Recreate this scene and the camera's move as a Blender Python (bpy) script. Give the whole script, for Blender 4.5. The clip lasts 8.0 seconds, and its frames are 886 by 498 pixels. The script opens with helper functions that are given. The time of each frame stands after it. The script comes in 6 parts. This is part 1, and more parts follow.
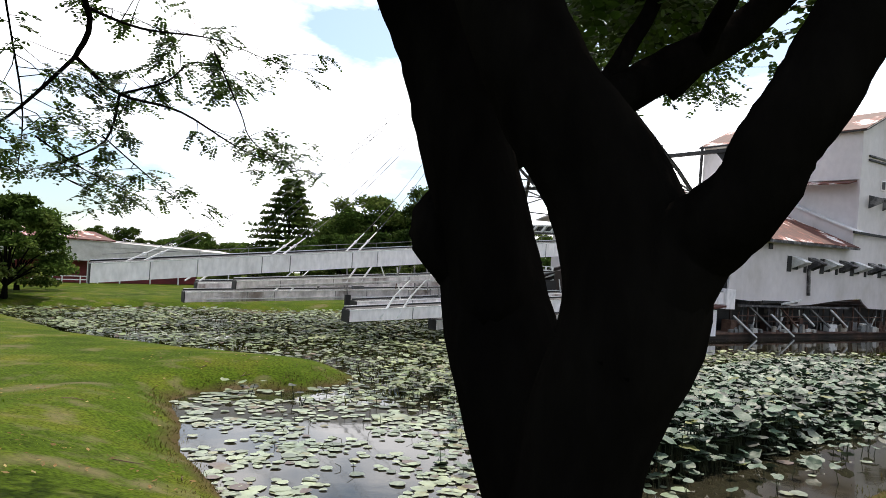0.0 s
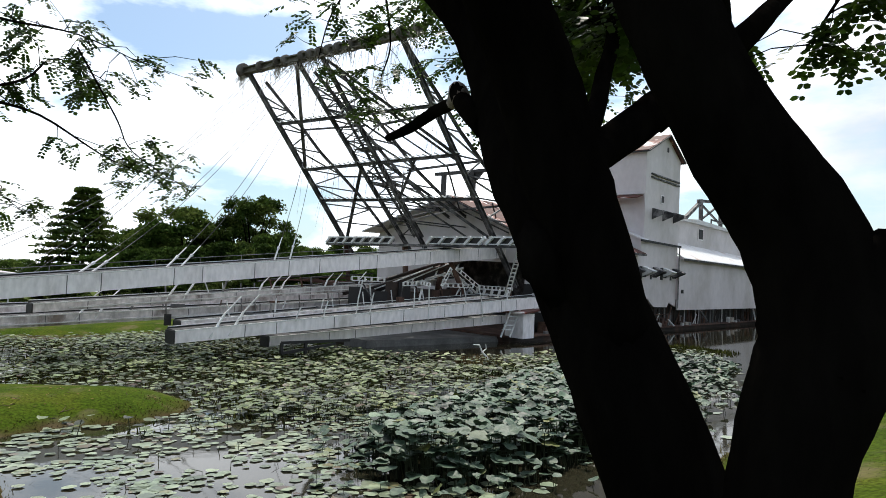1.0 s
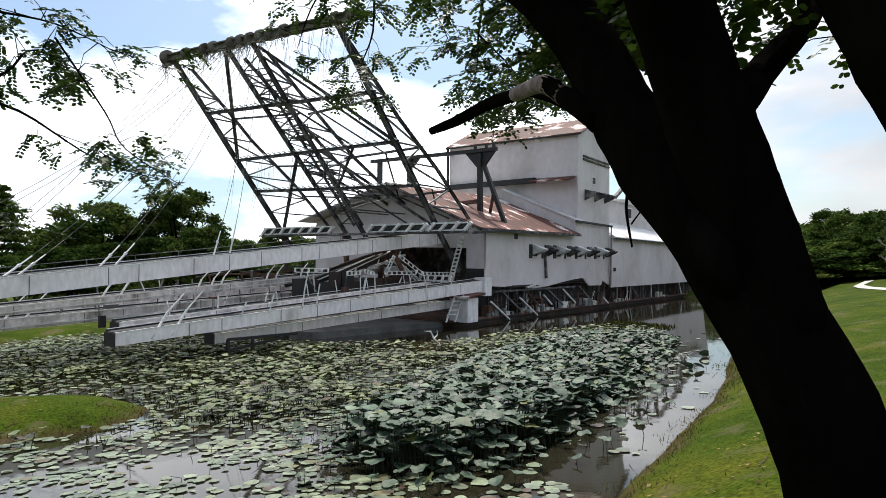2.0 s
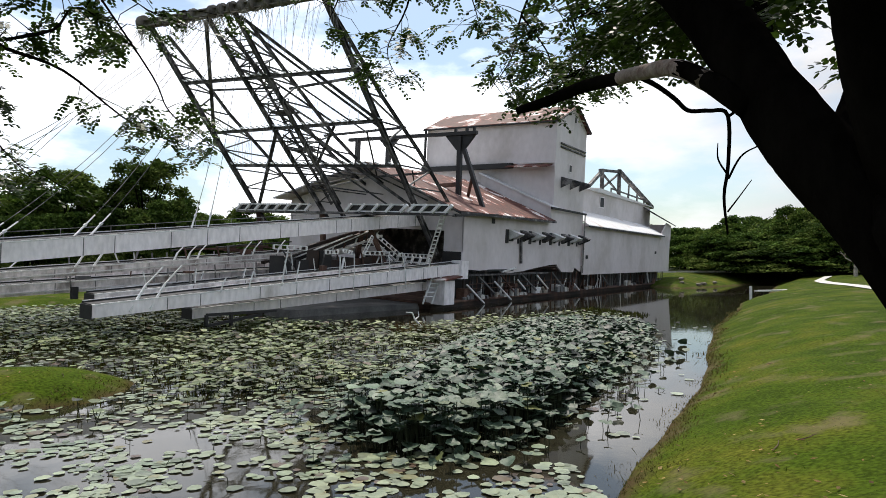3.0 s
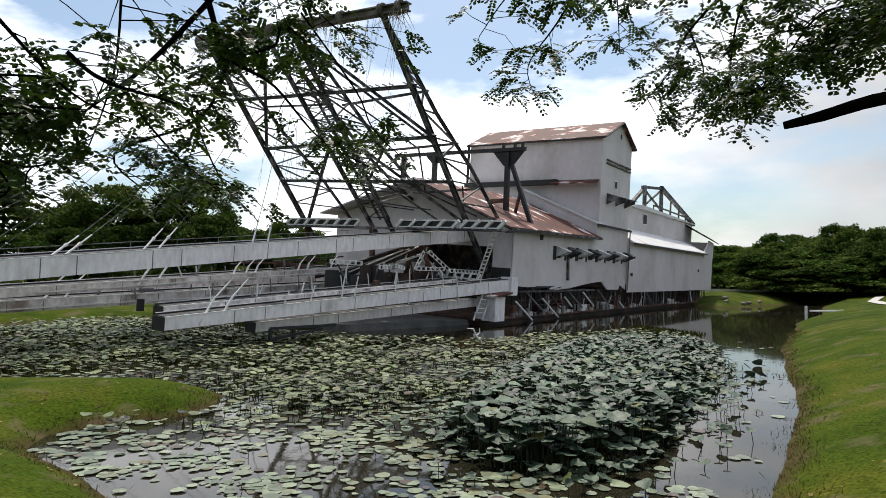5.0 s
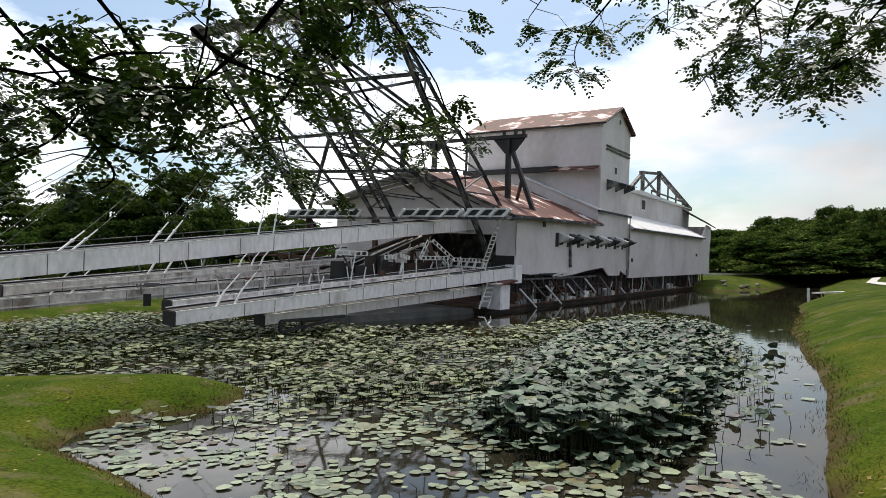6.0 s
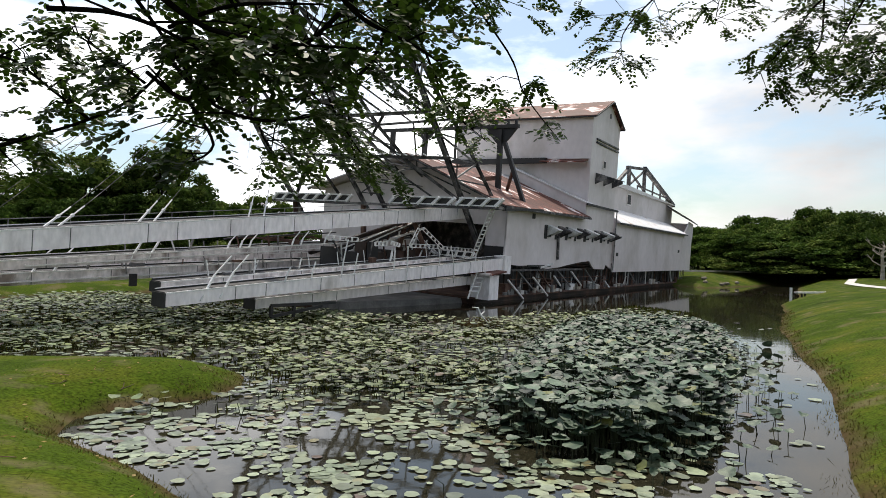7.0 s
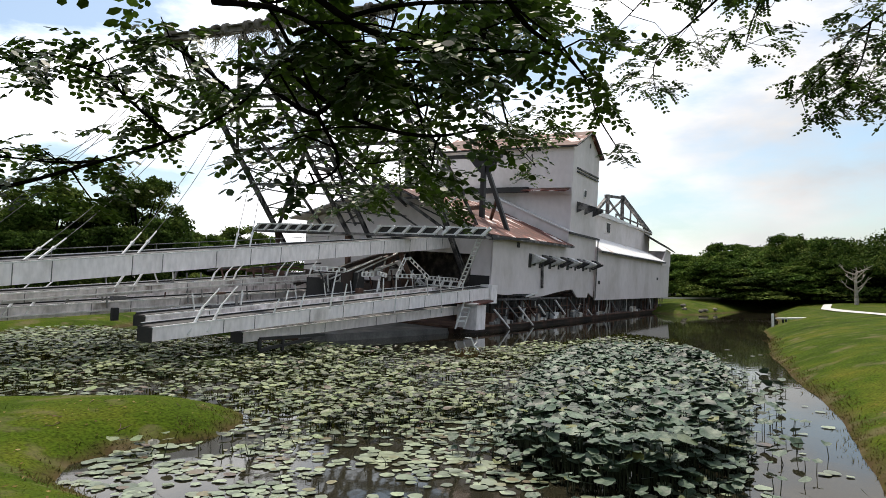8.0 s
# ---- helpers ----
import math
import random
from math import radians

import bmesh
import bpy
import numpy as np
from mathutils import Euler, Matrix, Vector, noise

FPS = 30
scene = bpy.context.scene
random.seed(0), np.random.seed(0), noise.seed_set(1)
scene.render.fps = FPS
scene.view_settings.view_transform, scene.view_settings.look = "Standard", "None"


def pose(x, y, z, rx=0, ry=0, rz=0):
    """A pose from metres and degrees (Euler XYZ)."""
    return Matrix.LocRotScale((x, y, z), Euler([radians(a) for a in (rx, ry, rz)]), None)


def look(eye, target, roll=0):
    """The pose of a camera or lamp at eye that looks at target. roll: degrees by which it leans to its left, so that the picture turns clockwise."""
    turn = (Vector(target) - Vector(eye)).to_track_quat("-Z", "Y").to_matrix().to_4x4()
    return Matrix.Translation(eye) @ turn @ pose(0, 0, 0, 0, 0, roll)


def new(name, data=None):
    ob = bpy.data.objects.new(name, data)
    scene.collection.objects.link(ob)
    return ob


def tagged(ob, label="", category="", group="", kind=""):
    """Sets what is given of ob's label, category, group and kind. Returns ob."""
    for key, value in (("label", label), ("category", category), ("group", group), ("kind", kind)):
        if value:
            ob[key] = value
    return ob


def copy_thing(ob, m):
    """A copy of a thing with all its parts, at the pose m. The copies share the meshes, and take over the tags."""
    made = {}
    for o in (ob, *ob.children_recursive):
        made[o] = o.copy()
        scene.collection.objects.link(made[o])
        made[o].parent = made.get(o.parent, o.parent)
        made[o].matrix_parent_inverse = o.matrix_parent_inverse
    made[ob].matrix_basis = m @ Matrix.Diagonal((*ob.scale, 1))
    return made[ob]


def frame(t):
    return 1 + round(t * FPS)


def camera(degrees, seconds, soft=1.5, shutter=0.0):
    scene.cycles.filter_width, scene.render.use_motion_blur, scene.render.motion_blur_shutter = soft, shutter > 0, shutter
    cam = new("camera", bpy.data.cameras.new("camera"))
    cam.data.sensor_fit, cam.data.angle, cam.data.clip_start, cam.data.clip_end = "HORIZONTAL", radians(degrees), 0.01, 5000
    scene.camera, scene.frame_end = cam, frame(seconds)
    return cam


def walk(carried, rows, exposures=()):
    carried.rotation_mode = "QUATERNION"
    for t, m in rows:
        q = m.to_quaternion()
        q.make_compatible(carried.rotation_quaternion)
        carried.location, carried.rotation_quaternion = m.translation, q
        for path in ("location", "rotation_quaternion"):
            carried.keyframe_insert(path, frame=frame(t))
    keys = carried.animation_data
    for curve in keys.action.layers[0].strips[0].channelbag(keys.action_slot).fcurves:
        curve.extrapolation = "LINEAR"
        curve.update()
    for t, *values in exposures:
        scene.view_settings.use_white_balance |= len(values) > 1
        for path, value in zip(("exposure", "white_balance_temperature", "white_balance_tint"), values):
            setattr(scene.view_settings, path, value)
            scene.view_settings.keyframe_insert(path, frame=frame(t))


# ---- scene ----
cam = camera(68.2, 8.0, soft=0.8)
PATH = [
    (0, (-0.392, 0.194, 3.56), (-0.543, 2.186, 3.651), 2.5),
    (0.5, (-0.957, 0.206, 3.571), (-0.936, 2.203, 3.668), 0.1),
    (1, (-1.495, 0.25, 3.59), (-1.089, 2.204, 3.729), 0.6),
    (1.2, (-1.683, 0.293, 3.61), (-1.127, 2.212, 3.7), -0.8),
    (2.3, (-2.679, 0.609, 3.663), (-2.035, 2.5, 3.766), -2.3),
    (2.5, (-2.855, 0.677, 3.657), (-2.145, 2.544, 3.766), -1.5),
    (3, (-3.273, 0.834, 3.649), (-2.563, 2.704, 3.688), -0.0),
    (3.5, (-3.702, 1.014, 3.652), (-3.023, 2.894, 3.726), -0.9),
    (4, (-4.14, 1.173, 3.646), (-3.475, 3.056, 3.756), -1.2),
    (4.2, (-4.306, 1.238, 3.646), (-3.738, 3.154, 3.725), -0.4),
    (5.3, (-5.223, 1.653, 3.643), (-4.576, 3.544, 3.73), 0.8),
    (5.5, (-5.382, 1.747, 3.641), (-4.759, 3.647, 3.694), 0.7),
    (6, (-5.75, 2.04, 3.634), (-5.095, 3.929, 3.688), -0.5),
    (6.5, (-6.102, 2.381, 3.638), (-5.421, 4.258, 3.741), 1.2),
    (7, (-6.451, 2.726, 3.647), (-5.733, 4.592, 3.666), 1.3),
    (7.5, (-6.794, 3.069, 3.649), (-6.145, 4.959, 3.714), 1.1),
    (8, (-7.137, 3.408, 3.64), (-6.349, 5.243, 3.751), 0.7),
]
walk(cam, [(t, look(eye, target, roll)) for t, eye, target, roll in PATH],
     exposures=[(0.0, 0.62, 6800, 13), (0.5, 0.4, 6750, 12), (1.2, 0.23, 6500, 8), (2.5, 0.26, 6680, 11), (4.0, 0.0, 6700, 11), (6.0, 0.11, 6830, 11), (8.0, 0.25, 6900, 11)])

# ---- sky, sun, exposure ----
SUN_ELEVATION, SUN_AZIMUTH = radians(62), radians(20)  # azimuth from +y towards +x
world = bpy.data.worlds.new("sky")
scene.world = world
world.use_nodes = True
wn, wl = world.node_tree.nodes, world.node_tree.links
wn.clear()
w_out = wn.new("ShaderNodeOutputWorld")
w_sky = wn.new("ShaderNodeTexSky")
w_sky.sky_type, w_sky.sun_disc = "NISHITA", False
w_sky.sun_elevation, w_sky.sun_rotation = SUN_ELEVATION, SUN_AZIMUTH
w_sky.dust_density = 2.0
w_bg = wn.new("ShaderNodeBackground")
w_bg.inputs["Strength"].default_value = 0.13
w_co = wn.new("ShaderNodeTexCoord")
w_map = wn.new("ShaderNodeMapping")
w_map.inputs["Scale"].default_value = (1.0, 1.0, 2.6)
w_map.inputs["Location"].default_value = (3.1, 0.4, 0.2)
w_no = wn.new("ShaderNodeTexNoise")
w_no.inputs["Scale"].default_value, w_no.inputs["Detail"].default_value = 2.3, 9.0
w_no.inputs["Roughness"].default_value = 0.56
w_ramp = wn.new("ShaderNodeValToRGB")
w_ramp.color_ramp.elements[0].position, w_ramp.color_ramp.elements[1].position = 0.4, 0.55
w_no2 = wn.new("ShaderNodeTexNoise")
w_no2.inputs["Scale"].default_value, w_no2.inputs["Detail"].default_value = 3.4, 6.0
w_cl = wn.new("ShaderNodeMix")
w_cl.data_type = "RGBA"
w_cl.inputs["A"].default_value, w_cl.inputs["B"].default_value = (3.3, 3.7, 4.4, 1), (12.8, 12.9, 13.1, 1)
w_mix = wn.new("ShaderNodeMix")
w_mix.data_type = "RGBA"
wl.new(w_co.outputs["Generated"], w_map.inputs["Vector"])
wl.new(w_map.outputs["Vector"], w_no.inputs["Vector"])
wl.new(w_map.outputs["Vector"], w_no2.inputs["Vector"])
# the cover breaks up overhead
w_sep = wn.new("ShaderNodeSeparateXYZ")
w_high = wn.new("ShaderNodeMapRange")
w_high.inputs["From Min"].default_value, w_high.inputs["From Max"].default_value = 0.34, 0.62
w_high.inputs["To Min"].default_value, w_high.inputs["To Max"].default_value = 0.0, -0.07
w_add = wn.new("ShaderNodeMath")
wl.new(w_co.outputs["Generated"], w_sep.inputs["Vector"])
wl.new(w_sep.outputs["Z"], w_high.inputs["Value"])
wl.new(w_no.outputs["Fac"], w_add.inputs[0])
wl.new(w_high.outputs["Result"], w_add.inputs[1])
wl.new(w_add.outputs["Value"], w_ramp.inputs["Fac"])
wl.new(w_no2.outputs["Fac"], w_cl.inputs["Factor"])
wl.new(w_ramp.outputs["Color"], w_mix.inputs["Factor"])
w_haze = wn.new("ShaderNodeVectorMath")
w_haze.operation = "MULTIPLY"
w_haze.inputs[1].default_value = (0.96, 1.06, 1.08)
wl.new(w_sky.outputs["Color"], w_haze.inputs[0])
wl.new(w_haze.outputs["Vector"], w_mix.inputs["A"])
# clouds between us and the sun glow, those behind us are duller
w_dot = wn.new("ShaderNodeVectorMath")
w_dot.operation = "DOT_PRODUCT"
w_dot.inputs[1].default_value = (math.sin(SUN_AZIMUTH) * 0.8, math.cos(SUN_AZIMUTH) * 0.8, 0.6)
w_glow = wn.new("ShaderNodeMapRange")
w_glow.inputs["From Min"].default_value, w_glow.inputs["From Max"].default_value = -0.6, 1.0
w_glow.inputs["To Min"].default_value, w_glow.inputs["To Max"].default_value = 0.35, 1.7
w_cloud = wn.new("ShaderNodeVectorMath")
w_cloud.operation = "SCALE"
wl.new(w_co.outputs["Generated"], w_dot.inputs[0])
wl.new(w_dot.outputs["Value"], w_glow.inputs["Value"])
wl.new(w_cl.outputs["Result"], w_cloud.inputs[0])
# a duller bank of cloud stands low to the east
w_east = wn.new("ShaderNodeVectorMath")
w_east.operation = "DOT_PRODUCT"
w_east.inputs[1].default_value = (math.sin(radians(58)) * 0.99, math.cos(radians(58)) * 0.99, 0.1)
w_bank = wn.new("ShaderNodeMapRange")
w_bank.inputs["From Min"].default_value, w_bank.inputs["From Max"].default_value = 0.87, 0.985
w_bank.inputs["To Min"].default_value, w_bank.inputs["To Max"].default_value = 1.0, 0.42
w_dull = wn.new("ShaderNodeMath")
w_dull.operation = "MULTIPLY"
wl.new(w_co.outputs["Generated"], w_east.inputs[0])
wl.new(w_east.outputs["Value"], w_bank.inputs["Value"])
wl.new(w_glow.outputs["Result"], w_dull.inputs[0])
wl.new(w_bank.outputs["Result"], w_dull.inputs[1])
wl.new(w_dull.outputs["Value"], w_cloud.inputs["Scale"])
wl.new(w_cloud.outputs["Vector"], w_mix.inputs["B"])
wl.new(w_mix.outputs["Result"], w_bg.inputs["Color"])
wl.new(w_bg.outputs["Background"], w_out.inputs["Surface"])
sun = new("sun", bpy.data.lights.new("sun", "SUN"))
sun.data.energy, sun.data.angle, sun.data.color = 3.2, radians(0.6), (1.0, 0.95, 0.87)
sun.matrix_world = look((0, 0, 60), (-math.sin(SUN_AZIMUTH) * math.cos(SUN_ELEVATION), -math.cos(SUN_AZIMUTH) * math.cos(SUN_ELEVATION), 60 - math.sin(SUN_ELEVATION)))

# ---- materials ----
def material(name, colours, scale=3.0, rough=0.8, metal=0.0, bump=0.3, fine=40.0, stretch=(1, 1, 1), spread=(0.35, 0.65), grain=0.18, island=0.0, spec=0.5):
    """A surface whose colour wanders between two or three colours at a broad scale, with fine grain and relief."""
    m = bpy.data.materials.new(name)
    m.use_nodes = True
    n, l = m.node_tree.nodes, m.node_tree.links
    b = n["Principled BSDF"]
    b.inputs["Roughness"].default_value, b.inputs["Metallic"].default_value = rough, metal
    b.inputs["Specular IOR Level"].default_value = spec
    co = n.new("ShaderNodeTexCoord")
    mp = n.new("ShaderNodeMapping")
    mp.inputs["Scale"].default_value = stretch
    l.new(co.outputs["Object"], mp.inputs["Vector"])
    broad = n.new("ShaderNodeTexNoise")
    broad.inputs["Scale"].default_value, broad.inputs["Detail"].default_value = scale, 7.0
    broad.inputs["Roughness"].default_value = 0.62
    l.new(mp.outputs["Vector"], broad.inputs["Vector"])
    ramp = n.new("ShaderNodeValToRGB")
    e = ramp.color_ramp.elements
    e[0].position, e[1].position = spread
    e[0].color, e[1].color = (*colours[0], 1), (*colours[-1], 1)
    if len(colours) == 3:
        mid = e.new(sum(spread) / 2)
        mid.color = (*colours[1], 1)
    l.new(broad.outputs["Fac"], ramp.inputs["Fac"])
    small = n.new("ShaderNodeTexNoise")
    small.inputs["Scale"].default_value, small.inputs["Detail"].default_value = fine, 4.0
    l.new(mp.outputs["Vector"], small.inputs["Vector"])
    mul = n.new("ShaderNodeMapRange")
    mul.inputs["To Min"].default_value, mul.inputs["To Max"].default_value = 1 - grain, 1 + grain
    mul.inputs["From Min"].default_value, mul.inputs["From Max"].default_value = 0.3, 0.7
    l.new(small.outputs["Fac"], mul.inputs["Value"])
    last = mul.outputs["Result"]
    if island:
        geo = n.new("ShaderNodeNewGeometry")
        isl = n.new("ShaderNodeMapRange")
        isl.inputs["To Min"].default_value, isl.inputs["To Max"].default_value = 1 - island, 1 + island
        l.new(geo.outputs["Random Per Island"], isl.inputs["Value"])
        both = n.new("ShaderNodeMath")
        both.operation = "MULTIPLY"
        l.new(last, both.inputs[0])
        l.new(isl.outputs["Result"], both.inputs[1])
        last = both.outputs["Value"]
    mix = n.new("ShaderNodeVectorMath")
    mix.operation = "SCALE"
    l.new(ramp.outputs["Color"], mix.inputs[0])
    l.new(last, mix.inputs["Scale"])
    l.new(mix.outputs["Vector"], b.inputs["Base Color"])
    if bump:
        bp = n.new("ShaderNodeBump")
        bp.inputs["Strength"].default_value, bp.inputs["Distance"].default_value = bump, 0.03
        l.new(small.outputs["Fac"], bp.inputs["Height"])
        l.new(bp.outputs["Normal"], b.inputs["Normal"])
    return m


def ribbed(m, axis, pitch, depth):
    """Adds the ribs of corrugated sheet, running across the given axis, to a material's relief."""
    n, l = m.node_tree.nodes, m.node_tree.links
    co = n.new("ShaderNodeTexCoord")
    wave = n.new("ShaderNodeTexWave")
    wave.bands_direction = axis
    wave.inputs["Scale"].default_value = math.tau / (20 * pitch)
    l.new(co.outputs["Object"], wave.inputs["Vector"])
    bp = n.new("ShaderNodeBump")
    bp.inputs["Strength"].default_value, bp.inputs["Distance"].default_value = 0.25, depth
    l.new(wave.outputs["Fac"], bp.inputs["Height"])
    old = n["Principled BSDF"].inputs["Normal"].links
    if old:
        l.new(old[0].from_socket, bp.inputs["Normal"])
    l.new(bp.outputs["Normal"], n["Principled BSDF"].inputs["Normal"])
    return m


def varied(m, amount):
    """Each object a little lighter or darker than the next."""
    n, l = m.node_tree.nodes, m.node_tree.links
    b = n["Principled BSDF"]
    info = n.new("ShaderNodeObjectInfo")
    rng = n.new("ShaderNodeMapRange")
    rng.inputs["To Min"].default_value, rng.inputs["To Max"].default_value = 1 - amount, 1 + amount
    l.new(info.outputs["Random"], rng.inputs["Value"])
    sc = n.new("ShaderNodeVectorMath")
    sc.operation = "SCALE"
    l.new(b.inputs["Base Color"].links[0].from_socket, sc.inputs[0])
    l.new(rng.outputs["Result"], sc.inputs["Scale"])
    l.new(sc.outputs["Vector"], b.inputs["Base Color"])
    return m


def tinted(m, colour, share):
    """Turns a share of the pieces to another colour, piece by piece."""
    n, l = m.node_tree.nodes, m.node_tree.links
    b = n["Principled BSDF"]
    old = b.inputs["Base Color"].links[0].from_socket
    geo, info = n.new("ShaderNodeNewGeometry"), n.new("ShaderNodeObjectInfo")
    add, frac, ramp = n.new("ShaderNodeMath"), n.new("ShaderNodeMath"), n.new("ShaderNodeMapRange")
    add.operation, frac.operation = "MULTIPLY_ADD", "FRACT"
    add.inputs[1].default_value = 7.31
    l.new(geo.outputs["Random Per Island"], add.inputs[0])
    l.new(info.outputs["Random"], add.inputs[2])
    l.new(add.outputs["Value"], frac.inputs[0])
    ramp.inputs["From Min"].default_value, ramp.inputs["From Max"].default_value = 1 - share, 1 - share * 0.4
    l.new(frac.outputs["Value"], ramp.inputs["Value"])
    mix = n.new("ShaderNodeMix")
    mix.data_type = "RGBA"
    mix.inputs["B"].default_value = (*colour, 1)
    l.new(ramp.outputs["Result"], mix.inputs["Factor"])
    l.new(old, mix.inputs["A"])
    l.new(mix.outputs["Result"], b.inputs["Base Color"])
    return m


def leafy(m, amount):
    """Lets some light through a leaf."""
    n, l = m.node_tree.nodes, m.node_tree.links
    b, out = n["Principled BSDF"], n["Material Output"]
    tr = n.new("ShaderNodeBsdfTranslucent")
    mix = n.new("ShaderNodeMixShader")
    mix.inputs["Fac"].default_value = amount
    l.new(b.inputs["Base Color"].links[0].from_socket, tr.inputs["Color"])
    l.new(b.outputs["BSDF"], mix.inputs[1])
    l.new(tr.outputs["BSDF"], mix.inputs[2])
    l.new(mix.outputs["Shader"], out.inputs["Surface"])
    return m


WALL = ribbed(material("white_painted_sheet", [(0.57, 0.52, 0.50), (0.69, 0.635, 0.635), (0.75, 0.695, 0.70)], 0.22, 0.6, bump=0.05, fine=2.0, stretch=(1, 1, 0.7), grain=0.05), "X", 0.3, 0.006)
WALL_BOW = ribbed(material("white_painted_sheet_bow", [(0.55, 0.50, 0.48), (0.67, 0.615, 0.615), (0.73, 0.675, 0.68)], 0.22, 0.6, bump=0.05, fine=2.0, stretch=(1, 1, 0.7), grain=0.05), "Y", 0.3, 0.006)
ROOF_WHITE = ribbed(material("white_sheet_roof", [(0.45, 0.33, 0.27), (0.66, 0.62, 0.6), (0.72, 0.72, 0.72)], 0.5, 0.55, bump=0.1, fine=6.0, spread=(0.27, 0.5), grain=0.08), "X", 0.3, 0.03)
ROOF_RUST = ribbed(material("rusted_sheet_roof", [(0.085, 0.024, 0.015), (0.22, 0.058, 0.035), (0.72, 0.67, 0.64)], 0.5, 0.75, bump=0.2, fine=2.2, spread=(0.5, 0.6), stretch=(1, 0.6, 1), grain=0.3), "X", 0.3, 0.03)
STEEL = material("dark_painted_steel", [(0.03, 0.03, 0.033), (0.08, 0.075, 0.075), (0.25, 0.235, 0.23)], 1.2, 0.65, spread=(0.38, 0.64), bump=0.2, fine=14.0, spec=0.3)
STEEL_PALE = material("faded_steel_paint", [(0.10, 0.095, 0.09), (0.24, 0.23, 0.22), (0.36, 0.35, 0.34)], 1.4, 0.65, bump=0.2, fine=14.0, spec=0.3)
HEAD = material("weathered_head_steel", [(0.07, 0.055, 0.04), (0.16, 0.14, 0.12), (0.26, 0.24, 0.21)], 1.1, 0.75, bump=0.3, fine=9.0, spec=0.3)
# Black of real steel parts, and of sheets that stand in for shade.
STEEL_AND_SHADE = material("black_steel_and_shade", [(0.008, 0.008, 0.009), (0.02, 0.018, 0.018)], 1.2, 0.6, bump=0.2, fine=14.0)
GIRDER = material("light_grey_girder_paint", [(0.58, 0.53, 0.51), (0.85, 0.80, 0.80), (0.91, 0.865, 0.87)], 0.45, 0.6, bump=0.1, fine=4.0, stretch=(1, 1, 0.4), grain=0.14, spread=(0.3, 0.52))
GIRDER_OLD = material("grimy_girder_paint", [(0.26, 0.21, 0.185), (0.62, 0.575, 0.57), (0.8, 0.75, 0.75)], 0.8, 0.7, bump=0.15, fine=3.0, stretch=(1, 1, 0.5), grain=0.3, spread=(0.34, 0.6))
RAIL = material("white_rail_paint", [(0.62, 0.61, 0.59), (0.85, 0.85, 0.84)], 2.0, 0.5, bump=0.1)
RUST = material("brown_rust", [(0.04, 0.02, 0.014), (0.09, 0.045, 0.032), (0.17, 0.10, 0.07)], 1.0, 0.85, bump=0.4, fine=12.0)
HULL_GREY = material("grey_hull_paint", [(0.09, 0.09, 0.092), (0.22, 0.22, 0.215)], 0.6, 0.6, bump=0.2, fine=8.0)
HULL = material("dark_hull_paint", [(0.013, 0.009, 0.007), (0.036, 0.022, 0.016), (0.1, 0.05, 0.034)], 0.4, 0.7, bump=0.3, fine=8.0)
# Far below real bark: the trunks' backlit shade is put into this colour.
BARK = material("backlit_bark", [(0.0035, 0.003, 0.0027), (0.008, 0.007, 0.006)], 3.0, 1.0, bump=0.6, fine=16.0, stretch=(1, 1, 0.35), spec=0.0)
BARK_CUT = material("pale_peeled_bark", [(0.10, 0.06, 0.05), (0.24, 0.20, 0.18)], 8.0, 0.9, bump=0.5, fine=30.0)
GRASS = material("lawn", [(0.021, 0.037, 0.003), (0.041, 0.066, 0.005), (0.085, 0.088, 0.011)], 0.35, 0.95, bump=0.25, fine=14.0, grain=0.5, spread=(0.3, 0.7), spec=0.03)
LOTUS = leafy(tinted(tinted(material("lotus_leaf", [(0.026, 0.044, 0.013), (0.088, 0.118, 0.048), (0.165, 0.185, 0.075)], 0.4, 0.5, bump=0.15, fine=12.0, island=0.85, spread=(0.3, 0.68), spec=0.34), (0.12, 0.15, 0.025), 0.12), (0.07, 0.042, 0.02), 0.07), 0.1)
LOTUS_BLUE = leafy(tinted(material("blue_green_lotus_leaf", [(0.016, 0.036, 0.019), (0.045, 0.078, 0.047), (0.105, 0.14, 0.088)], 0.7, 0.5, bump=0.2, fine=9.0, island=0.85, spread=(0.3, 0.7), spec=0.32), (0.12, 0.13, 0.03), 0.05), 0.05)
PAD = tinted(tinted(material("floating_pad", [(0.1, 0.135, 0.08), (0.19, 0.225, 0.14), (0.21, 0.225, 0.12)], 0.6, 0.34, bump=0.1, fine=12.0, island=0.45, spread=(0.3, 0.75)), (0.22, 0.19, 0.06), 0.13), (0.07, 0.04, 0.022), 0.1)
STALK = material("green_stalk", [(0.016, 0.024, 0.008), (0.035, 0.045, 0.014)], 4.0, 0.8)
FAR_LEAF = leafy(varied(material("far_foliage", [(0.016, 0.038, 0.007), (0.055, 0.095, 0.017), (0.125, 0.158, 0.037)], 0.22, 0.9, bump=0, island=0.4, spec=0.05), 0.35), 0.22)
LEAF = leafy(material("canopy_leaf", [(0.014, 0.035, 0.005), (0.052, 0.092, 0.012)], 1.5, 0.5, bump=0, island=0.6, spec=0.3), 0.26)
DRY_LEAF = material("dry_leaf", [(0.07, 0.04, 0.015), (0.16, 0.10, 0.04), (0.26, 0.2, 0.09)], 1.5, 0.9, bump=0, island=0.5, spec=0.1)
RED_WALL = material("maroon_wall_paint", [(0.12, 0.015, 0.015), (0.2, 0.025, 0.025)], 0.5, 0.7, bump=0.1)
CONCRETE = material("pale_concrete", [(0.42, 0.40, 0.37), (0.58, 0.56, 0.53)], 1.0, 0.85, bump=0.2)


